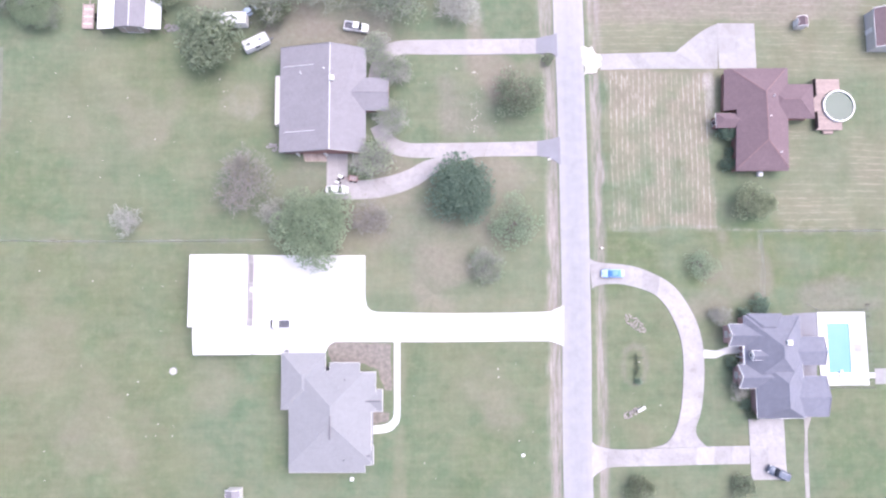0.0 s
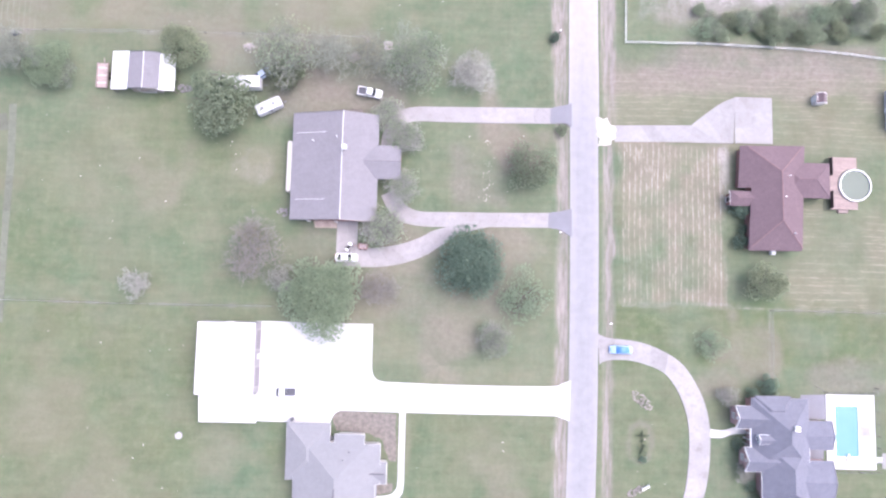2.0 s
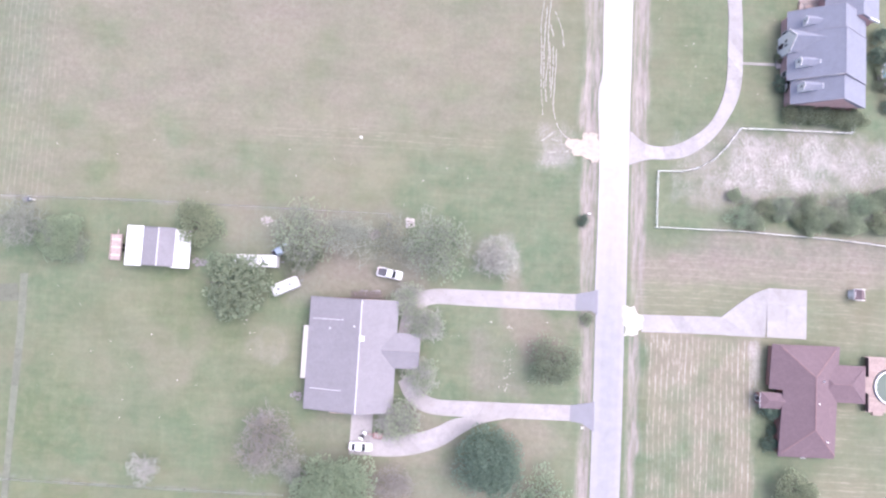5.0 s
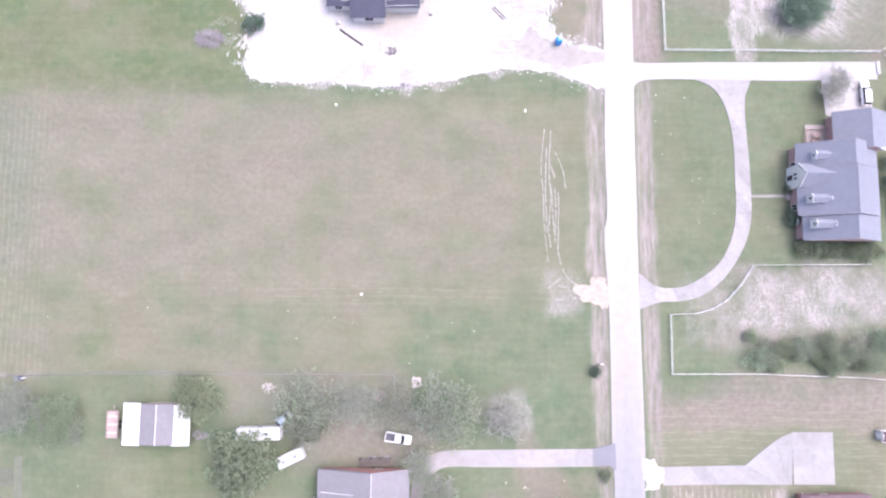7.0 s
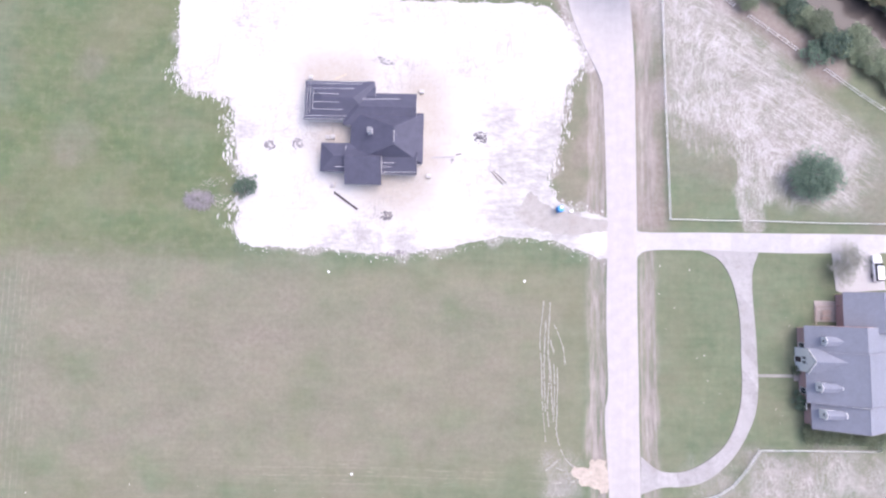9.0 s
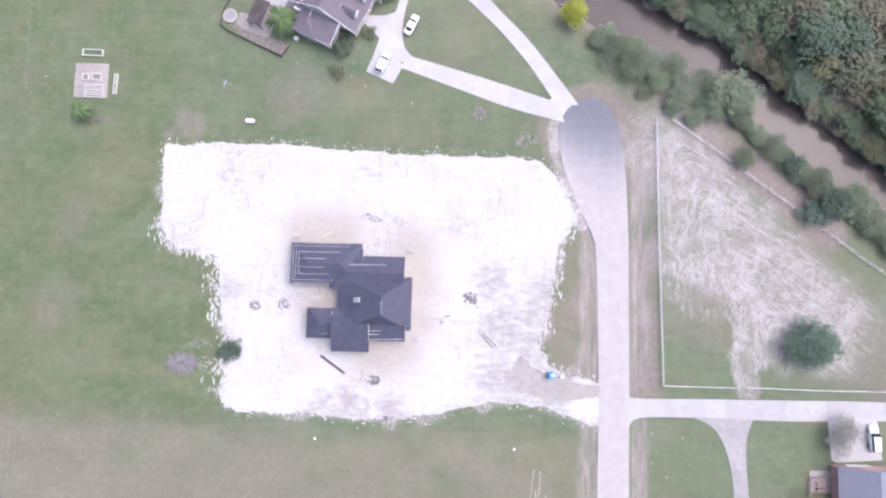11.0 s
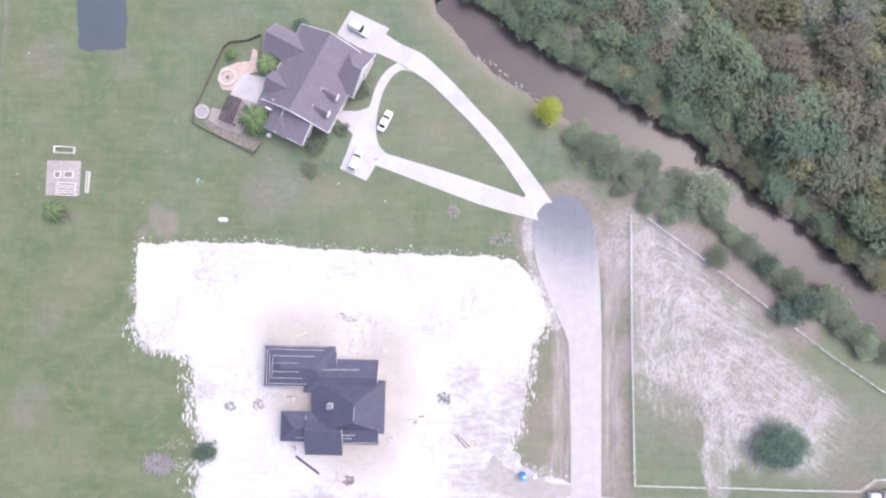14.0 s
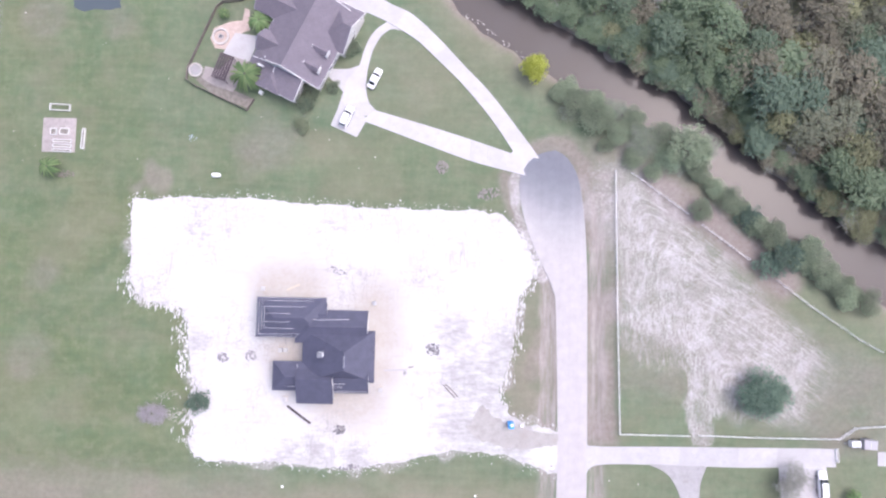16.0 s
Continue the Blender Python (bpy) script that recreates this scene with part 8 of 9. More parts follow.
for n, (x, y) in enumerate(([(6.31, 235.5), (9.08, 234.29), (11.36, 232.18), (14.89, 229.72), (18.42, 227.14)])):
    heap("bank_stones", x, y, 1.4, 0.5, -35, 9, 0.15, ROCK, "pale loose stones on the bayou bank", "stones", 0.1, 60 + n)
heap("rock_bed", 43.89, -6.54, 2.9, 1.2, -38, 140, 0.13, PAVING, "flower bed of pale rocks on the lawn", "flower bed", 0.4, 9)
heap("rock_bed", 42.41, -25.75, 2.0, 0.8, 28, 80, 0.13, PAVING, "flower bed of pale rocks on the lawn", "flower bed", 0.4, 10)
heap("rock_bed", 1.17, 201.3, 1.3, 1.6, 0, 120, 0.13, PAVING, "round rock-edged flower bed", "flower bed", 0.5, 11)
heap("gravel_heap", 11.52, 195.51, 2.6, 1.3, 10, 90, 0.18, PAVING, "heap of loose gravel by the turning head", "gravel", 0.5, 12)
heap("junk_heap", -44.63, 69.89, 1.6, 1.2, 0, 40, 0.26, ROCK, "heap of pale junk by the fence", "junk", 0.6, 13)
heap("junk_heap", -21.33, 68.35, 1.6, 1.0, 0, 40, 0.26, PAVING, "heap of pale junk under bare trees", "junk", 0.6, 14)
heap("junk_heap", -13.58, 71.27, 1.2, 1.2, 0, 30, 0.26, ROCK, "heap of pale junk under bare trees", "junk", 0.6, 15)
heap("junk_heap", -58.95, 60, 2.0, 0.9, 0, 50, 0.22, RUBBLE, "scattered junk beside the barn", "junk", 0.5, 16)
heap("junk_heap", -35.69, 32.64, 1.3, 0.9, 0, 40, 0.2, RUBBLE, "pile of dark junk beside the house", "junk", 0.7, 17)
heap("junk_heap", -21.72, 55.5, 3.2, 0.6, 3, 50, 0.22, RUBBLE, "row of clutter along the house wall", "junk", 0.6, 18)
rack = thing("storage_rack", -21.9, 55.1, 0, 2, "dark weathered open storage rack along the house wall", "rack")
for px in (-3.1, -1.0, 1.1, 3.1):
    for py in (-0.6, 0.6):
        part("post", boxed(px - 0.07, py - 0.07, -0.1, px + 0.07, py + 0.07, 1.7), DARK_WOOD, rack)
for pz in (0.5, 1.5):
    for k in range(4):
        part("board", boxed(-3.2, -0.62 + 0.33 * k, pz, 3.2, -0.4 + 0.33 * k, pz + 0.05), WOOD, rack)


def plank(name, a, b, w, material, label, category, z=0.12):
    bm = beam((a[0] - b[0], a[1] - b[1], z), (0, 0, z), w, 0.16)
    lone(name, bm, material, b[0], b[1], 0, 0, label, category)


plank("timber_beam", (-31.43, 148.33), (-26.26, 144.69), 0.45, DARK_WOOD, "long dark timber beam on the sand", "timber")
plank("timber_beam", (2.4, 153.46), (4.86, 150.82), 0.25, WOOD, "weathered timber plank on sand", "timber")
plank("timber_beam", (2.87, 153.71), (5.58, 151.07), 0.2, WOOD, "weathered timber plank on sand", "timber")
plank("timber_beam", (-10.6, 156.4), (-5.6, 156.6), 0.3, PALE_METAL, "long white plank lying on sand", "timber")
plank("timber_beam", (-5.4, 157.1), (-4.2, 157.3), 0.22, WOOD, "short weathered plank on sand", "timber")
heap("debris_heap", -6.05, 155.8, 0.35, 0.7, 0, 14, 0.14, RUBBLE, "few dark scraps beside the planks", "rubble", 0.2, 44)
plank("timber_beam", (-32.3, 173.4), (-29.67, 174.67), 0.25, PINE, "pale new timber plank on sand", "timber")


def pallet(x, y, turn, label):
    p = thing("pallet_stack", x, y, 0.05, turn, label, "pallet")
    for k in range(3):
        part("bearer", boxed(-0.5, -0.5 + 0.45 * k, 0, 0.5, -0.4 + 0.45 * k, 0.1), PINE, p)
    for k in range(6):
        part("board", boxed(-0.5 + 0.17 * k, -0.55, 0.1, -0.37 + 0.17 * k, 0.55, 0.13), PINE, p)
    part("wrapped_load", boxed(-0.44, -0.46, 0.13, 0.44, 0.46, 0.7, bevel=0.06), WRAP, p)


for q in ((-33.18, 160.35), (-32.09, 160.38), (-37.42, 173.62), (-13.04, 170.9), (-11.18, 152.22), (-31.84, 149.86)):
    pallet(q[0], q[1], 0, "pallet of white wrapped building materials on sand")


def portable_toilet(x, y):
    t = thing("portable_toilet", x, y, 0, 8, "bright blue portable toilet with a pale roof", "portable toilet")
    part("cabin", boxed(-0.58, -0.58, 0.1, 0.58, 0.58, 2.15, bevel=0.04), TOILET_BLUE, t)
    part("skid", boxed(-0.62, -0.62, 0, 0.62, 0.62, 0.12), GREY_METAL, t)
    part("roof_panel", boxed(-0.6, -0.6, 2.15, 0.6, 0.6, 2.3, bevel=0.08), TOILET_BLUE, t)
    part("skylight", boxed(-0.1, -0.1, 2.3, 0.45, 0.45, 2.36, bevel=0.03), WHITE_PAINT, t)
    part("door", boxed(-0.4, -0.62, 0.2, 0.4, -0.585, 2.0), TOILET_BLUE, t)
    part("vent_pipe", tube(bmesh.new(), (-0.4, 0.4, 2.2), (-0.4, 0.4, 2.6), 0.05, 0.05, 8), WHITE_PAINT, t)


portable_toilet(16.99, 145.51)
lone("meter_box", boxed(-0.35, -0.25, 0, 0.35, 0.25, 0.7, bevel=0.04), WHITE_PAINT, 19.51, 145.2, 0, 10, "small white meter box on the verge", "box")
lone("propane_tank", boxed(-1.0, -0.45, 0.0, 1.0, 0.45, 0.95, bevel=0.3), WHITE_PAINT, -48.86, 198.41, 0, 0, "white gas tank lying on the grass", "tank")
lone("septic_cover", disc(bmesh.new(), 0, 0, -0.1, 0.28, 0.75, 24), WORN_CONCRETE, -55.64, -16.04, 0, 0, "round white concrete well cover in the lawn", "well cover")
lone("air_conditioner", boxed(-0.5, -0.5, 0, 0.5, 0.5, 0.9, bevel=0.05), WHITE_PAINT, 72.81, 26.35, 0, 0, "white air conditioner beside the red-roofed house", "air conditioner")
lone("air_conditioner", boxed(-0.5, -0.5, 0, 0.5, 0.5, 0.9, bevel=0.05), GREY_METAL, -22.89, -15.91, 0, 0, "dark air conditioner in a wall corner", "air conditioner")
lone("barrel", tube(bmesh.new(), (0, 0, 0), (0, 0, 0.9), 0.4, 0.4, 14), GREY_METAL, -31.5, -12.03, 0, 0, "dark steel barrel on the forecourt", "barrel")
lone("garden_stone", stone(random.Random(4), 0.5), WHITE_PAINT, -17.41, -38.7, 0.2, 0, "white painted garden stone", "stone")
lone("garden_stone", stone(random.Random(5), 0.4), WHITE_PAINT, 18.91, -34.28, 0.2, 0, "white painted garden stone", "stone")
lone("garden_stone", stone(random.Random(6), 0.3), WHITE_PAINT, -25.55, 89.67, 0.15, 0, "white marker stone in the field", "stone")
lone("garden_stone", stone(random.Random(7), 0.35), WHITE_PAINT, 9.73, 130.05, 0.15, 0, "white marker stone in the field", "stone")
lone("garden_stone", stone(random.Random(8), 0.3), WHITE_PAINT, -31.9, 131.21, 0.15, 0, "white marker stone in the field", "stone")


def wheel_marks():
    """Thin broken furrows of pale stubble that wheels tore into the field."""
    rng = random.Random(33)
    bm = bmesh.new()
    runs = ([(13.8, 126), (13.1, 117.9), (13.4, 113.2), (13.7, 104.4), (14.4, 97)], [(15.2, 125.7), (14.8, 116.3), (15.1, 110.6), (14.7, 104.4), (15.0, 100)], [(15.2, 117.9), (16.7, 112.1), (16.7, 103.4), (16.7, 98.3), (18.4, 93.7), (21.4, 91.2)], [(16.1, 121), (17.8, 116.8), (18.4, 112.7)],
            [(15.8, 88.7), (21.4, 89.2)], [(14.4, 91.2), (16.9, 93.2)], [(15.2, 113.7), (15.8, 102.4)], [(14.3, 122), (14.0, 112), (14.3, 103)], [(15.9, 116), (16.2, 108), (16.0, 101)], [(16.5, 91.8), (21.5, 90.4)], [(17.5, 88), (22, 90.2)])
    for pts in runs:
        line = glide(pts, max(4, int(length(pts) / 0.45)))
        for (ax, ay), (bx, by) in zip(line, line[1:]):
            if noise.noise((ax * 0.35, ay * 0.12, 7.0)) < -0.38 or rng.random() < 0.04:
                continue
            d = math.dist((ax, ay), (bx, by))
            w = rng.uniform(0.06, 0.2)
            nx, ny = -(by - ay) / d * w, (bx - ax) / d * w
            jx = rng.uniform(-0.06, 0.06)
            quad = [(ax + nx + jx, ay + ny, -0.03), (ax - nx + jx, ay - ny, -0.03), (bx - nx + jx, by - ny, -0.03), (bx + nx + jx, by + ny, -0.03)]
            low = [bm.verts.new(p) for p in quad]
            top = [bm.verts.new((ax + jx, ay, 0.05)), bm.verts.new((bx + jx, by, 0.05))]
            for f in ((low[0], top[0], top[1], low[3]), (low[1], low[2], top[1], top[0]), (low[0], low[1], top[0]), (low[2], low[3], top[1])):
                bm.faces.new(f)
    bmesh.ops.recalc_face_normals(bm, faces=bm.faces[:])
    lone("wheel_marks", bm, STUBBLE, 0, 0, 0, 0, "thin pale torn wheel marks in the field", "wheel marks", "", "stuff")


wheel_marks()


def lawn_litter():
    """Small pale scraps and dry tufts lying about the lawns."""
    rng = random.Random(91)
    verts, faces = [], []
    for x0, y0, x1, y1, n in ((-95, -40, -54, 8, 20), (-95, 14, -45, 56, 26), (-5, -40, 24, -14, 10), (-6, 36, 22, 52, 16), (37, -30, 50, 0, 8), (-95, 74, 10, 88, 14), (36, 96, 54, 134, 10), (60, 100, 66, 134, 6), (-95, 200, -60, 245, 12), (-40, 200, 10, 215, 10), (8.6, 36, 10.4, 50, 34)):
        for _ in range(n):
            x, y, s = rng.uniform(x0, x1), rng.uniform(y0, y1), rng.uniform(0.1, 0.24)
            k = len(verts)
            ring_pts = [(x + s * rng.uniform(0.5, 1.2) * math.cos(a), y + s * rng.uniform(0.5, 1.2) * math.sin(a), -0.03) for a in (0, 1.3, 2.5, 3.8, 5.0)]
            verts += ring_pts + [(x, y, 0.06)]
            faces += [(k + j, k + (j + 1) % 5, k + 5) for j in range(5)]
    me = bpy.data.meshes.new("lawn_litter")
    me.from_pydata(verts, [], faces)
    me.materials.append(ROCK)
    tagged(new("lawn_litter", me), "small pale scraps and dry tufts on the lawns", "litter", "", "stuff")


lawn_litter()


def bench(x, y, turn, label, wood=WHITE_PAINT):
    b = thing("bench", x, y, 0.1, turn, label, "bench")
    for k in range(3):
        part("seat_slat", boxed(-0.9, -0.3 + 0.2 * k, 0.42, 0.9, -0.14 + 0.2 * k, 0.47), wood, b)
    part("backrest", boxed(-0.9, 0.3, 0.5, 0.9, 0.36, 0.95), wood, b)
    for s in (-0.75, 0.75):
        part("leg", boxed(s - 0.05, -0.3, 0, s + 0.05, 0.34, 0.42), wood, b)


bench(44.49, -24.79, 28, "white garden bench in a rock bed")


def plane_topiary(x, y, turn, span, label):
    """A clipped bush in the shape of an aeroplane."""
    t = thing("topiary", x, y, 0, turn, label, "topiary")
    bm = bmesh.new()
    rng = random.Random(int(x * 10))
    for ax, ay, bx, by, w in ((0, -span * 0.38, 0, span * 0.4, 0.1), (-span / 2, 0.15, span / 2, 0.15, 0.07), (-0.5, -span * 0.34, 0.5, -span * 0.34, 0.05)):
        for k in range(160):
            s = rng.random()
            px, py = ax + (bx - ax) * s + rng.gauss(0, w * 0.5), ay + (by - ay) * s + rng.gauss(0, w * 0.5)
            pz, r = rng.uniform(0.2, 0.6), 0.06
            q = Euler((rng.uniform(-0.6, 0.6), rng.uniform(-0.6, 0.6), rng.uniform(0, 6))).to_matrix()
            bm.faces.new([bm.verts.new(Vector((px, py, pz)) + q @ Vector(c)) for c in ((-r, -r, 0), (r, -r, 0), (r, r, 0), (-r, r, 0))])
    part("foliage", bm, LEAF_TOPIARY, t)
    part("stem", tube(bmesh.new(), (0, 0, -0.1), (0, 0, 0.5), 0.08, 0.06, 6), BARK, t)


plane_topiary(43.76, -14.04, 0, 3.2, "dark clipped bush shaped like an aeroplane")
plane_topiary(43.78, -16.8, 150, 2.8, "dark clipped bush shaped like an aeroplane")
plant("dark_shrub", 43.94, -18.83, 0.9, 0, "small dark rounded bush", category="shrub")


def mailbox(x, y, turn):
    m = thing("mailbox", x, y, 0, turn, "white mailbox on a wooden post by the lane", "mailbox", "mailboxes along the lane")
    part("post", boxed(-0.06, -0.06, -0.2, 0.06, 0.06, 1.05), WOOD, m)
    bm = boxed(-0.14, -0.28, 1.05, 0.14, 0.28, 1.32, bevel=0.08)
    part("box", bm, WHITE_PAINT, m)
    part("flag", boxed(0.14, -0.05, 1.2, 0.16, 0.02, 1.42), LAMP_RED, m)


for q in ((26.43, -4.56), (25.31, 75.37), (36.75, 9.92), (25.96, 136.66), (25.62, 29.62)):
    mailbox(q[0], q[1], 90)


# ---- the end house's patio ----
def patio():
    white = [(-46.1, 230.95), (-40.46, 230.19), (-42.71, 224.33), (-48.64, 226.2)]
    apron("patio", white, WORN_CONCRETE, "white concrete patio behind the house", 0.1, "patio")
    apron("patio_paving", ragged([(-44.09, 236.72), (-43.08, 236.36), (-42.76, 231.66), (-45.7, 230.32), (-48.06, 227.1), (-50.56, 227.29), (-51.65, 229.55), (-51, 231.84), (-47.7, 233.45), (-44.6, 233.78)], 0.5, 0.15, 41), TERRACOTTA, "terracotta patio paving", 0.07, "patio")
    apron("patio_paving", [(-46.38, 225.63), (-42.2, 224.5), (-43.3, 221.0), (-46.2, 217.4), (-50.6, 218.8), (-53.2, 220.4), (-52.6, 223.2), (-49.2, 222.4)], PAVING, "pinkish stone patio paving", 0.07, "patio")
    apron("planting_bed", [(-54.58, 220.01), (-50.97, 222.61), (-49.58, 219.25), (-46.68, 218.07), (-41.38, 215.94), (-42.49, 213.66), (-50.08, 216.36)], MULCH, "mulched planting bed along the fence", 0.05, "planting bed")
    x, y = -49.3, 229.98
    pit = thing("fire_pit", x, y, 0, 0, "round stone fire pit on terracotta paving", "fire pit")
    part("seat_ring", ring(bmesh.new(), 0, 0, 0, 0.45, 1.5, 1.9, 28), ROCK, pit)
    part("pit_wall", ring(bmesh.new(), 0, 0, 0, 0.4, 0.4, 0.65, 20), ROCK, pit)
    part("ash", disc(bmesh.new(), 0, 0, 0, 0.2, 0.4, 16), BED_LINER, pit)
    x, y = -54.56, 222.15
    tub = thing("raised_bed", x, y, 0, 0, "round stone-edged raised bed filled with gravel", "raised bed")
    part("rim", ring(bmesh.new(), 0, 0, -0.1, 0.5, 1.25, 1.6, 28), ROCK, tub)
    part("gravel", disc(bmesh.new(), 0, 0, 0, 0.35, 1.25, 24), GREY_CONCRETE, tub)
    # pergola with dark slats
    a, b, c, d = [(-47.64, 225.25), (-45.04, 224.32), (-47.62, 219.08), (-50.21, 220)]
    x, y = (a[0] + c[0]) / 2, (a[1] + c[1]) / 2
    turn = math.degrees(math.atan2(b[1] - a[1], b[0] - a[0]))
    w, h = math.dist(a, b), math.dist(b, c)
    p = thing("pergola", x, y, 0, turn, "dark wooden slatted pergola on the patio", "pergola")
    for k in range(6):
        px = -w / 2 + w * k / 5
        part("slat", boxed(px - 0.2, -h / 2, 2.45, px + 0.2, h / 2, 2.52), DARK_WOOD, p)
    for s in (-1, 1):
        part("beam", boxed(-w / 2, s * (h / 2 - 0.3) - 0.06, 2.3, w / 2, s * (h / 2 - 0.3) + 0.06, 2.45), DARK_WOOD, p)
        for q in (-1, 1):
            part("post", boxed(q * (w / 2 - 0.15) - 0.07, s * (h / 2 - 0.3) - 0.07, -0.1, q * (w / 2 - 0.15) + 0.07, s * (h / 2 - 0.3) + 0.07, 2.3), DARK_WOOD, p)
    # low board fence round the garden
    pts = [(-42.34, 239.69), (-45.03, 238.35), (-49.14, 237.87), (-50.47, 236.69), (-56.31, 222.49), (-56.44, 219.97), (-54.52, 218.63), (-42.72, 213.16), (-41.13, 215.69)]
    fence = thing("garden_fence", pts[0][0], pts[0][1], 0, 0, "low weathered board fence around the patio garden", "fence")
    for p0, p1 in zip(pts, pts[1:]):
        d = math.dist(p0, p1)
        n = max(1, round(d / 2.0))
        t = math.degrees(math.atan2(p1[1] - p0[1], p1[0] - p0[0]))
        for k in range(n):
            q = (p0[0] + (p1[0] - p0[0]) * k / n - pts[0][0], p0[1] + (p1[1] - p0[1]) * k / n - pts[0][1])
            part("panel", boxed(0, -0.03, -0.1, d / n - 0.02, 0.03, 0.8), WOOD, fence, "", pose(*q, 0, 0, 0, t))
            part("post", boxed(-0.07, -0.07, -0.2, 0.07, 0.07, 0.92), WOOD, fence, "", pose(*q, 0, 0, 0, t))
            part("cap_rail", boxed(0, -0.045, 0.8, d / n, 0.045, 0.85), WOOD, fence, "", pose(*q, 0, 0, 0, t))


patio()


def palm_mesh():
    rng = random.Random(17)
    bm = bmesh.new()
    for k in range(46):
        a, lift = rng.uniform(0, 6.283), rng.uniform(0.1, 0.9)
        prev = None
        for j in range(7):
            s = j / 6
            r = 2.4 * s
            z = 2.6 + lift * 1.6 * s - 1.9 * s * s
            w = 0.02 + 0.17 * math.sin(math.pi * min(1, s * 0.9 + 0.08))
            c = Vector((r * math.cos(a), r * math.sin(a), z))
            side = Vector((-math.sin(a), math.cos(a), 0)) * w
            row = (bm.verts.new(c - side - Vector((0, 0, 0.1 * w))), bm.verts.new(c), bm.verts.new(c + side - Vector((0, 0, 0.1 * w))))
            if prev:
                bm.faces.new((prev[0], prev[1], row[1], row[0]))
                bm.faces.new((prev[1], prev[2], row[2], row[1]))
            prev = row
    return mesh_of("fronds", bm, LEAF_PALM)


PALM = palm_mesh()
PALM_TRUNK = mesh_of("trunk", tube(bmesh.new(), (0, 0, -0.1), (0, 0, 2.7), 0.2, 0.14, 9), BARK)
for n, (x, y, s) in enumerate(((-42.12, 220.1, 1.55), (-39.93, 232.58, 1.15), (-48.51, 234.92, 0.6), (-84.89, 199.25, 1.05), (90.3, 132.02, 0.7))):
    palm = thing("palm", x, y, 0, 67 * n, "small green palm with arching fronds", "palm")
    palm.matrix_basis = palm.matrix_basis @ Matrix.Scale(s, 4)
    part("fronds", PALM, LEAF_PALM, palm)
    part("trunk", PALM_TRUNK, BARK, palm)


def garden_beds():
    def bed(x0, y0, x1, y1, label, fill=True):
        cx, cy = (x0 + x1) / 2, (y0 + y1) / 2
        b = thing("raised_bed", cx, cy, 0, -2, label, "garden bed")
        w, h = (x1 - x0) / 2, (y1 - y0) / 2
        for a in ((-w, -h, w, -h + 0.18), (-w, h - 0.18, w, h), (-w, -h + 0.18, -w + 0.18, h - 0.18), (w - 0.18, -h + 0.18, w, h - 0.18)):
            part("board", boxed(a[0], a[1], -0.05, a[2], a[3], 0.35), SIDING, b)
        if fill:
            part("soil", boxed(-w + 0.18, -h + 0.18, -0.05, w - 0.18, h - 0.18, 0.25), MULCH, b)
        return b

    bed(-86.8, 212.33, -82.22, 213.83, "white-edged empty garden frame on grass", False)
    bed(-79.35, 203.75, -78.61, 208.37, "narrow white-edged garden bed")
    pad("garden_plot", -88.17, 202.98, -80.76, 210.71, 3, 3, PAVING, "pinkish gravel garden plot", 0.05, "garden bed")
    for k in range(3):
        bed(-85.66, 205.46 - 0.3 - k * 1.1, -81.46, 205.46 + 0.4 - k * 1.1, "small raised vegetable bed")
    bed(-86.36, 206.83, -84.88, 208.32, "small raised vegetable bed")
    bed(-84.26, 206.89, -82.16, 208.38, "small raised vegetable bed")


garden_beds()
heap("garden_toys", -54.68, 206.77, 0.9, 0.8, 0, 16, 0.13, CAR_SILVER, "scattered white and blue garden things", "garden things", 0.3, 19)
heap("garden_waste", -82.7, 198.09, 2.2, 0.8, 0, 60, 0.16, MULCH, "pile of dry garden waste", "garden waste", 0.4, 20)
apron("mulch_bed", ragged([(-23.06, -10.79), (-21.37, -10.33), (-9.48, -10.42), (-9.21, -20.4), (-10.66, -20.39), (-12.13, -16.24), (-15.52, -14.43), (-22.17, -14.37)], 0.5, 0.3, 51), MULCH, "brown mulch bed around the house front", 0.035, "flower bed")
apron("mulch_bed", ragged([(-13.3, -24.85), (-9.45, -25.12), (-9.68, -26.87), (-12.45, -27.44), (-13.29, -27.43)], 0.5, 0.2, 52), MULCH, "brown mulch bed beside the front walk", 0.035, "flower bed")
apron("brick_terrace", [(-28.92, 31.47), (-23.67, 31.45), (-23.64, 29.4), (-28.38, 29.42)], TERRACOTTA, "red brick terrace beside the house", 0.06, "terrace")
pad("rear_terrace", 70.86, 122.88, 77.23, 127.31, 3, 2, PAVING, "pinkish paved terrace with wooden seats", 0.08, "terrace")


def terrace_rail(x0, y0, x1, y1):
    r = thing("terrace_rail", x0, y0, 0, 0, "brown wooden railing around the terrace", "railing")
    n = 8
    for k in range(n + 1):
        part("post", boxed((x1 - x0) * k / n - 0.05, (y1 - y0) * k / n - 0.05, 0, (x1 - x0) * k / n + 0.05, (y1 - y0) * k / n + 0.05, 1.05), REDWOOD, r)
    part("top_rail", beam((0, 0, 1.1), (x1 - x0, y1 - y0, 1.1), 0.16, 0.08), REDWOOD, r)


terrace_rail(70.65, 125.95, 75.54, 126.31)
terrace_rail(70.44, 122.44, 70.65, 125.95)



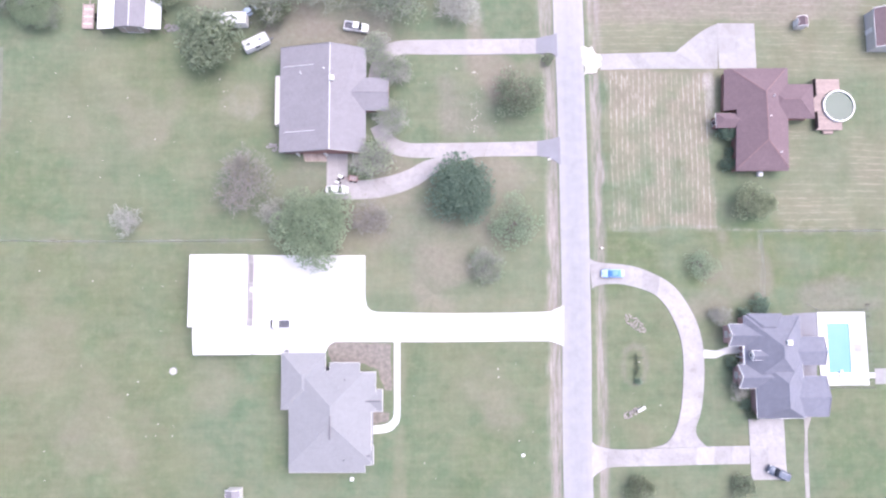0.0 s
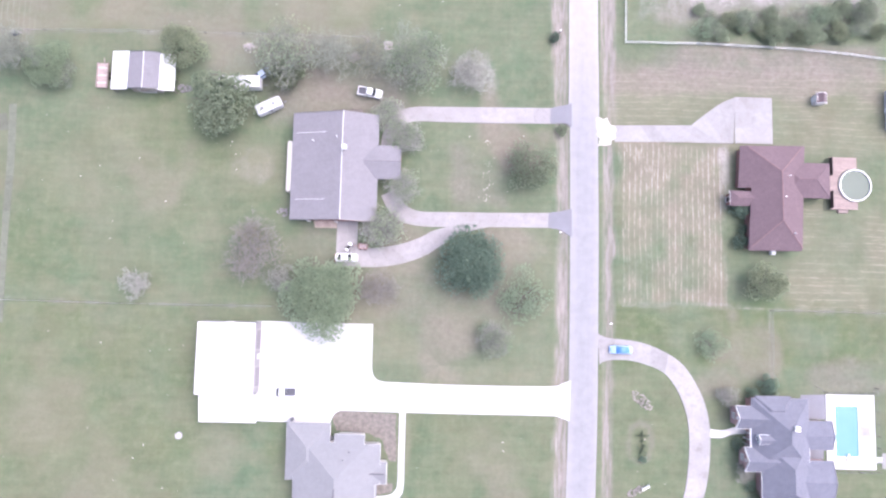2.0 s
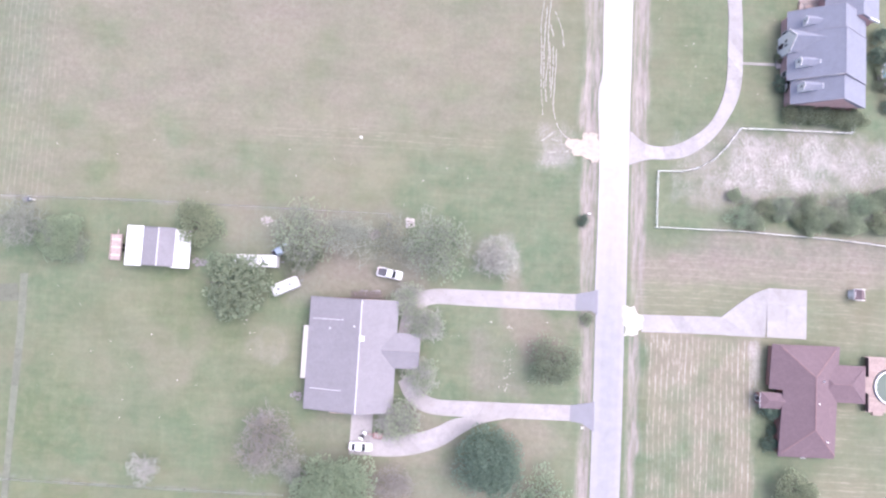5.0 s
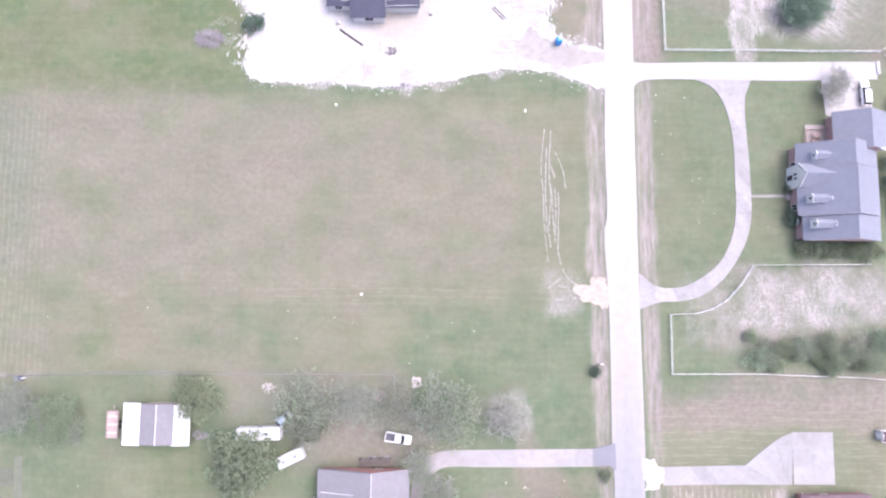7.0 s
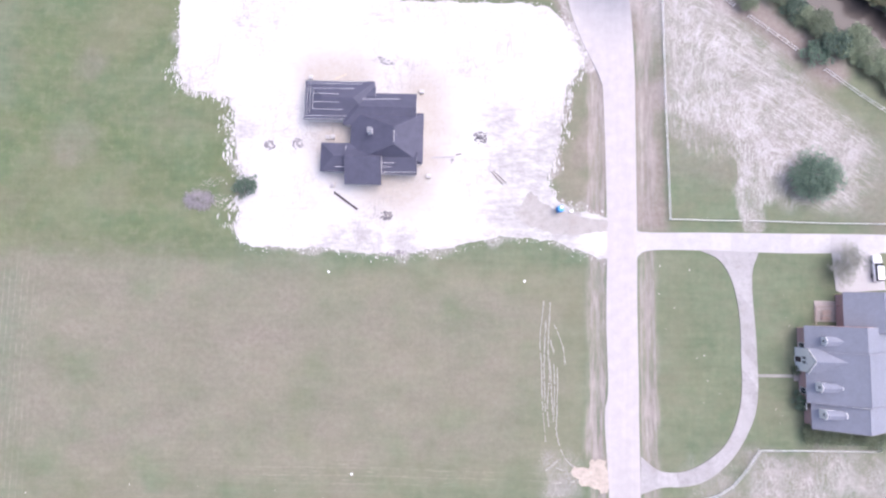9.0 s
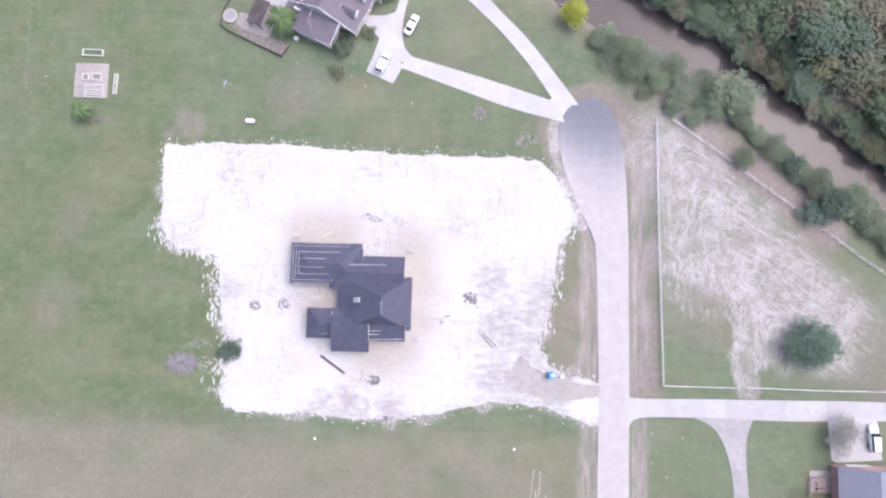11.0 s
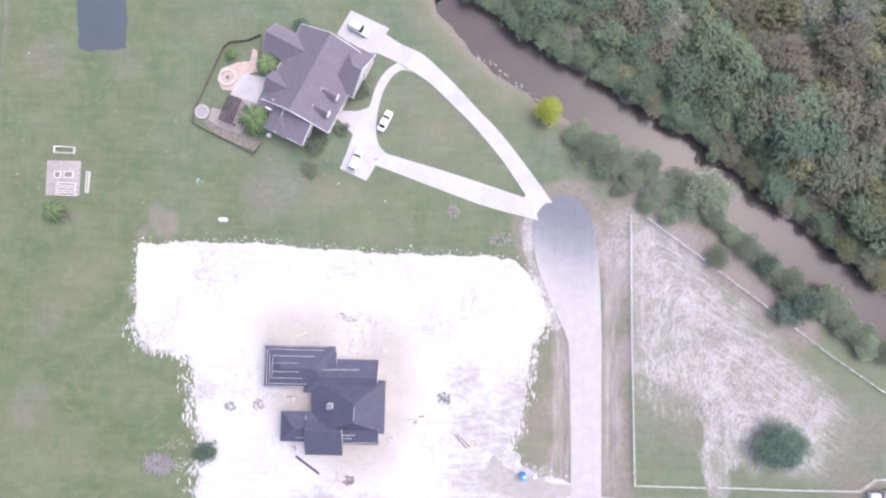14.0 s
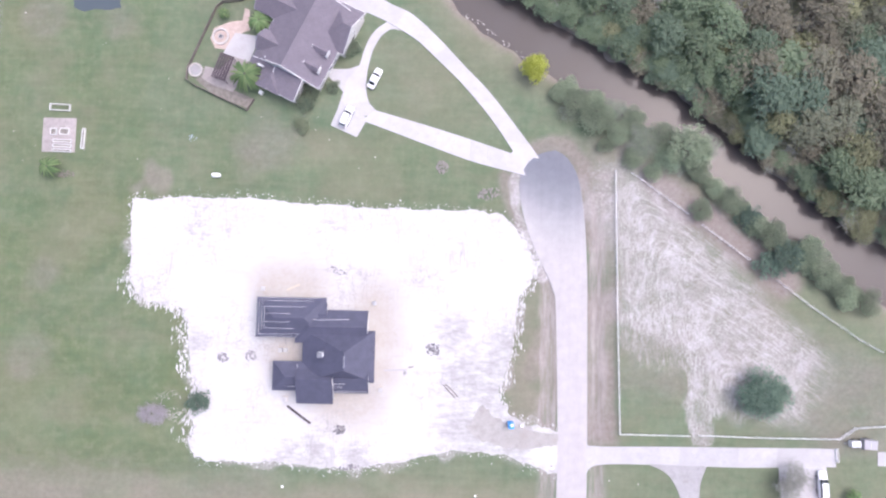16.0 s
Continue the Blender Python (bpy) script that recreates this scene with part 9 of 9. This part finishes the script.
def terrace_table(x, y, turn):
    t = thing("patio_table", x, y, 0.08, turn, "weathered brown wooden table on the terrace", "table")
    for k in range(5):
        part("slat", boxed(-0.9, -0.45 + 0.184 * k, 0.7, 0.9, -0.45 + 0.184 * k + 0.16, 0.74), REDWOOD, t)
    for a in (-0.8, 0.8):
        for b in (-0.36, 0.36):
            part("leg", boxed(a - 0.04, b - 0.04, 0, a + 0.04, b + 0.04, 0.7), REDWOOD, t)


terrace_table(72.9, 124.9, 8)
bench(72.9, 123.6, 0, "brown wooden bench on the terrace", REDWOOD)
bench(75.8, 125.2, 90, "brown wooden bench on the terrace", REDWOOD)


# ---- by the dormered house ----
def box_trailer(x, y, turn, long, wide, tall, body, label):
    t = thing("trailer", x, y, 0, turn, label, "trailer")
    part("body", boxed(-long / 2, -wide / 2, 0.45, long / 2, wide / 2, tall, bevel=0.06), body, t)
    part("drawbar", boxed(-long / 2 - 0.9, -0.06, 0.42, -long / 2, 0.06, 0.52), GALVANISED, t)
    for s in (-1, 1):
        part("tyre", tube(bmesh.new(), (0, s * (wide / 2 + 0.02) - 0.1, 0.33), (0, s * (wide / 2 + 0.02) + 0.1, 0.33), 0.33, 0.33, 14), TYRE, t)
    part("roof_rib", boxed(-0.04, -wide / 2 + 0.05, tall, 0.04, wide / 2 - 0.05, tall + 0.03), GALVANISED, t)


box_trailer(90.83, 143.05, 2, 2.0, 1.25, 1.6, WHITE_METAL, "small white box trailer behind the fence")
box_trailer(93.69, 143.03, -4, 2.9, 2.0, 1.9, PALE_METAL, "grey covered cargo trailer behind the fence")
apron("garden_slab", [(96.48, 141.12), (102.09, 140.98), (102.01, 138), (96.39, 138.16)], WORN_CONCRETE, "white concrete slab on the lawn", 0.08, "slab")
for n in range(6):
    pot = thing("planter", *glide([(87.51, 141.41), (87.62, 138.54)], 6)[n], 0.0, 0, "small white block planter at the drive's end", "planter", "planters at the drive's end")
    part("pot", boxed(-0.3, -0.2, -0.02, 0.3, 0.2, 0.45, bevel=0.03), WHITE_PAINT, pot)
    part("soil", boxed(-0.22, -0.13, 0.4, 0.22, 0.13, 0.46), MULCH, pot)


def garden_pool():
    cx, cy = 92.28, 110.33
    pool = thing("above_ground_pool", cx, cy, 0, 0, "round above-ground pool with clear teal water", "pool")
    part("wall", ring(bmesh.new(), 0, 0, -0.1, 1.2, 3.5, 3.58, 40), PALE_METAL, pool)
    part("rim", ring(bmesh.new(), 0, 0, 1.2, 1.27, 3.42, 3.64, 40), WHITE_PAINT, pool)
    part("pool_water", disc(bmesh.new(), 0, 0, 0.2, 1.05, 3.5, 40), POOL, pool)


garden_pool()
for n, (x, y, r) in enumerate(((88.39, 114.35, 2.6), (89.34, 107.9, 2.2), (90.46, 103.12, 1.8), (88.97, 110.93, 1.6), (88.58, 118.8, 2.2))):
    plant("shrub" if n % 2 else "dark_shrub", x, y, r, 63 * n, category="shrub")
bin_x, bin_y = -97.28, 71.54
feeder = thing("feed_bin", bin_x, bin_y, 0, 8, "dull purple-grey feed bin by the wire fence", "bin")
part("tub", boxed(-0.75, -0.45, 0.05, 0.75, 0.45, 0.9, bevel=0.08), CAR_SLATE, feeder)
part("lid", boxed(-0.78, -0.48, 0.9, 0.2, 0.48, 0.98), GREY_METAL, feeder)
lone("gate_post", boxed(-0.12, -0.12, -0.1, 0.12, 0.12, 1.5, bevel=0.02), WHITE_PAINT, bin_x + 1.15, bin_y + 0.1, 0, 0, "white painted post on the wire fence", "post")
apron("track_pad", [(-109.17, 52.07), (-97.9, 53.29), (-97.21, 49.53), (-108.63, 48.24)], TRACK, "grey gravel pad beside the farm track", 0.035)
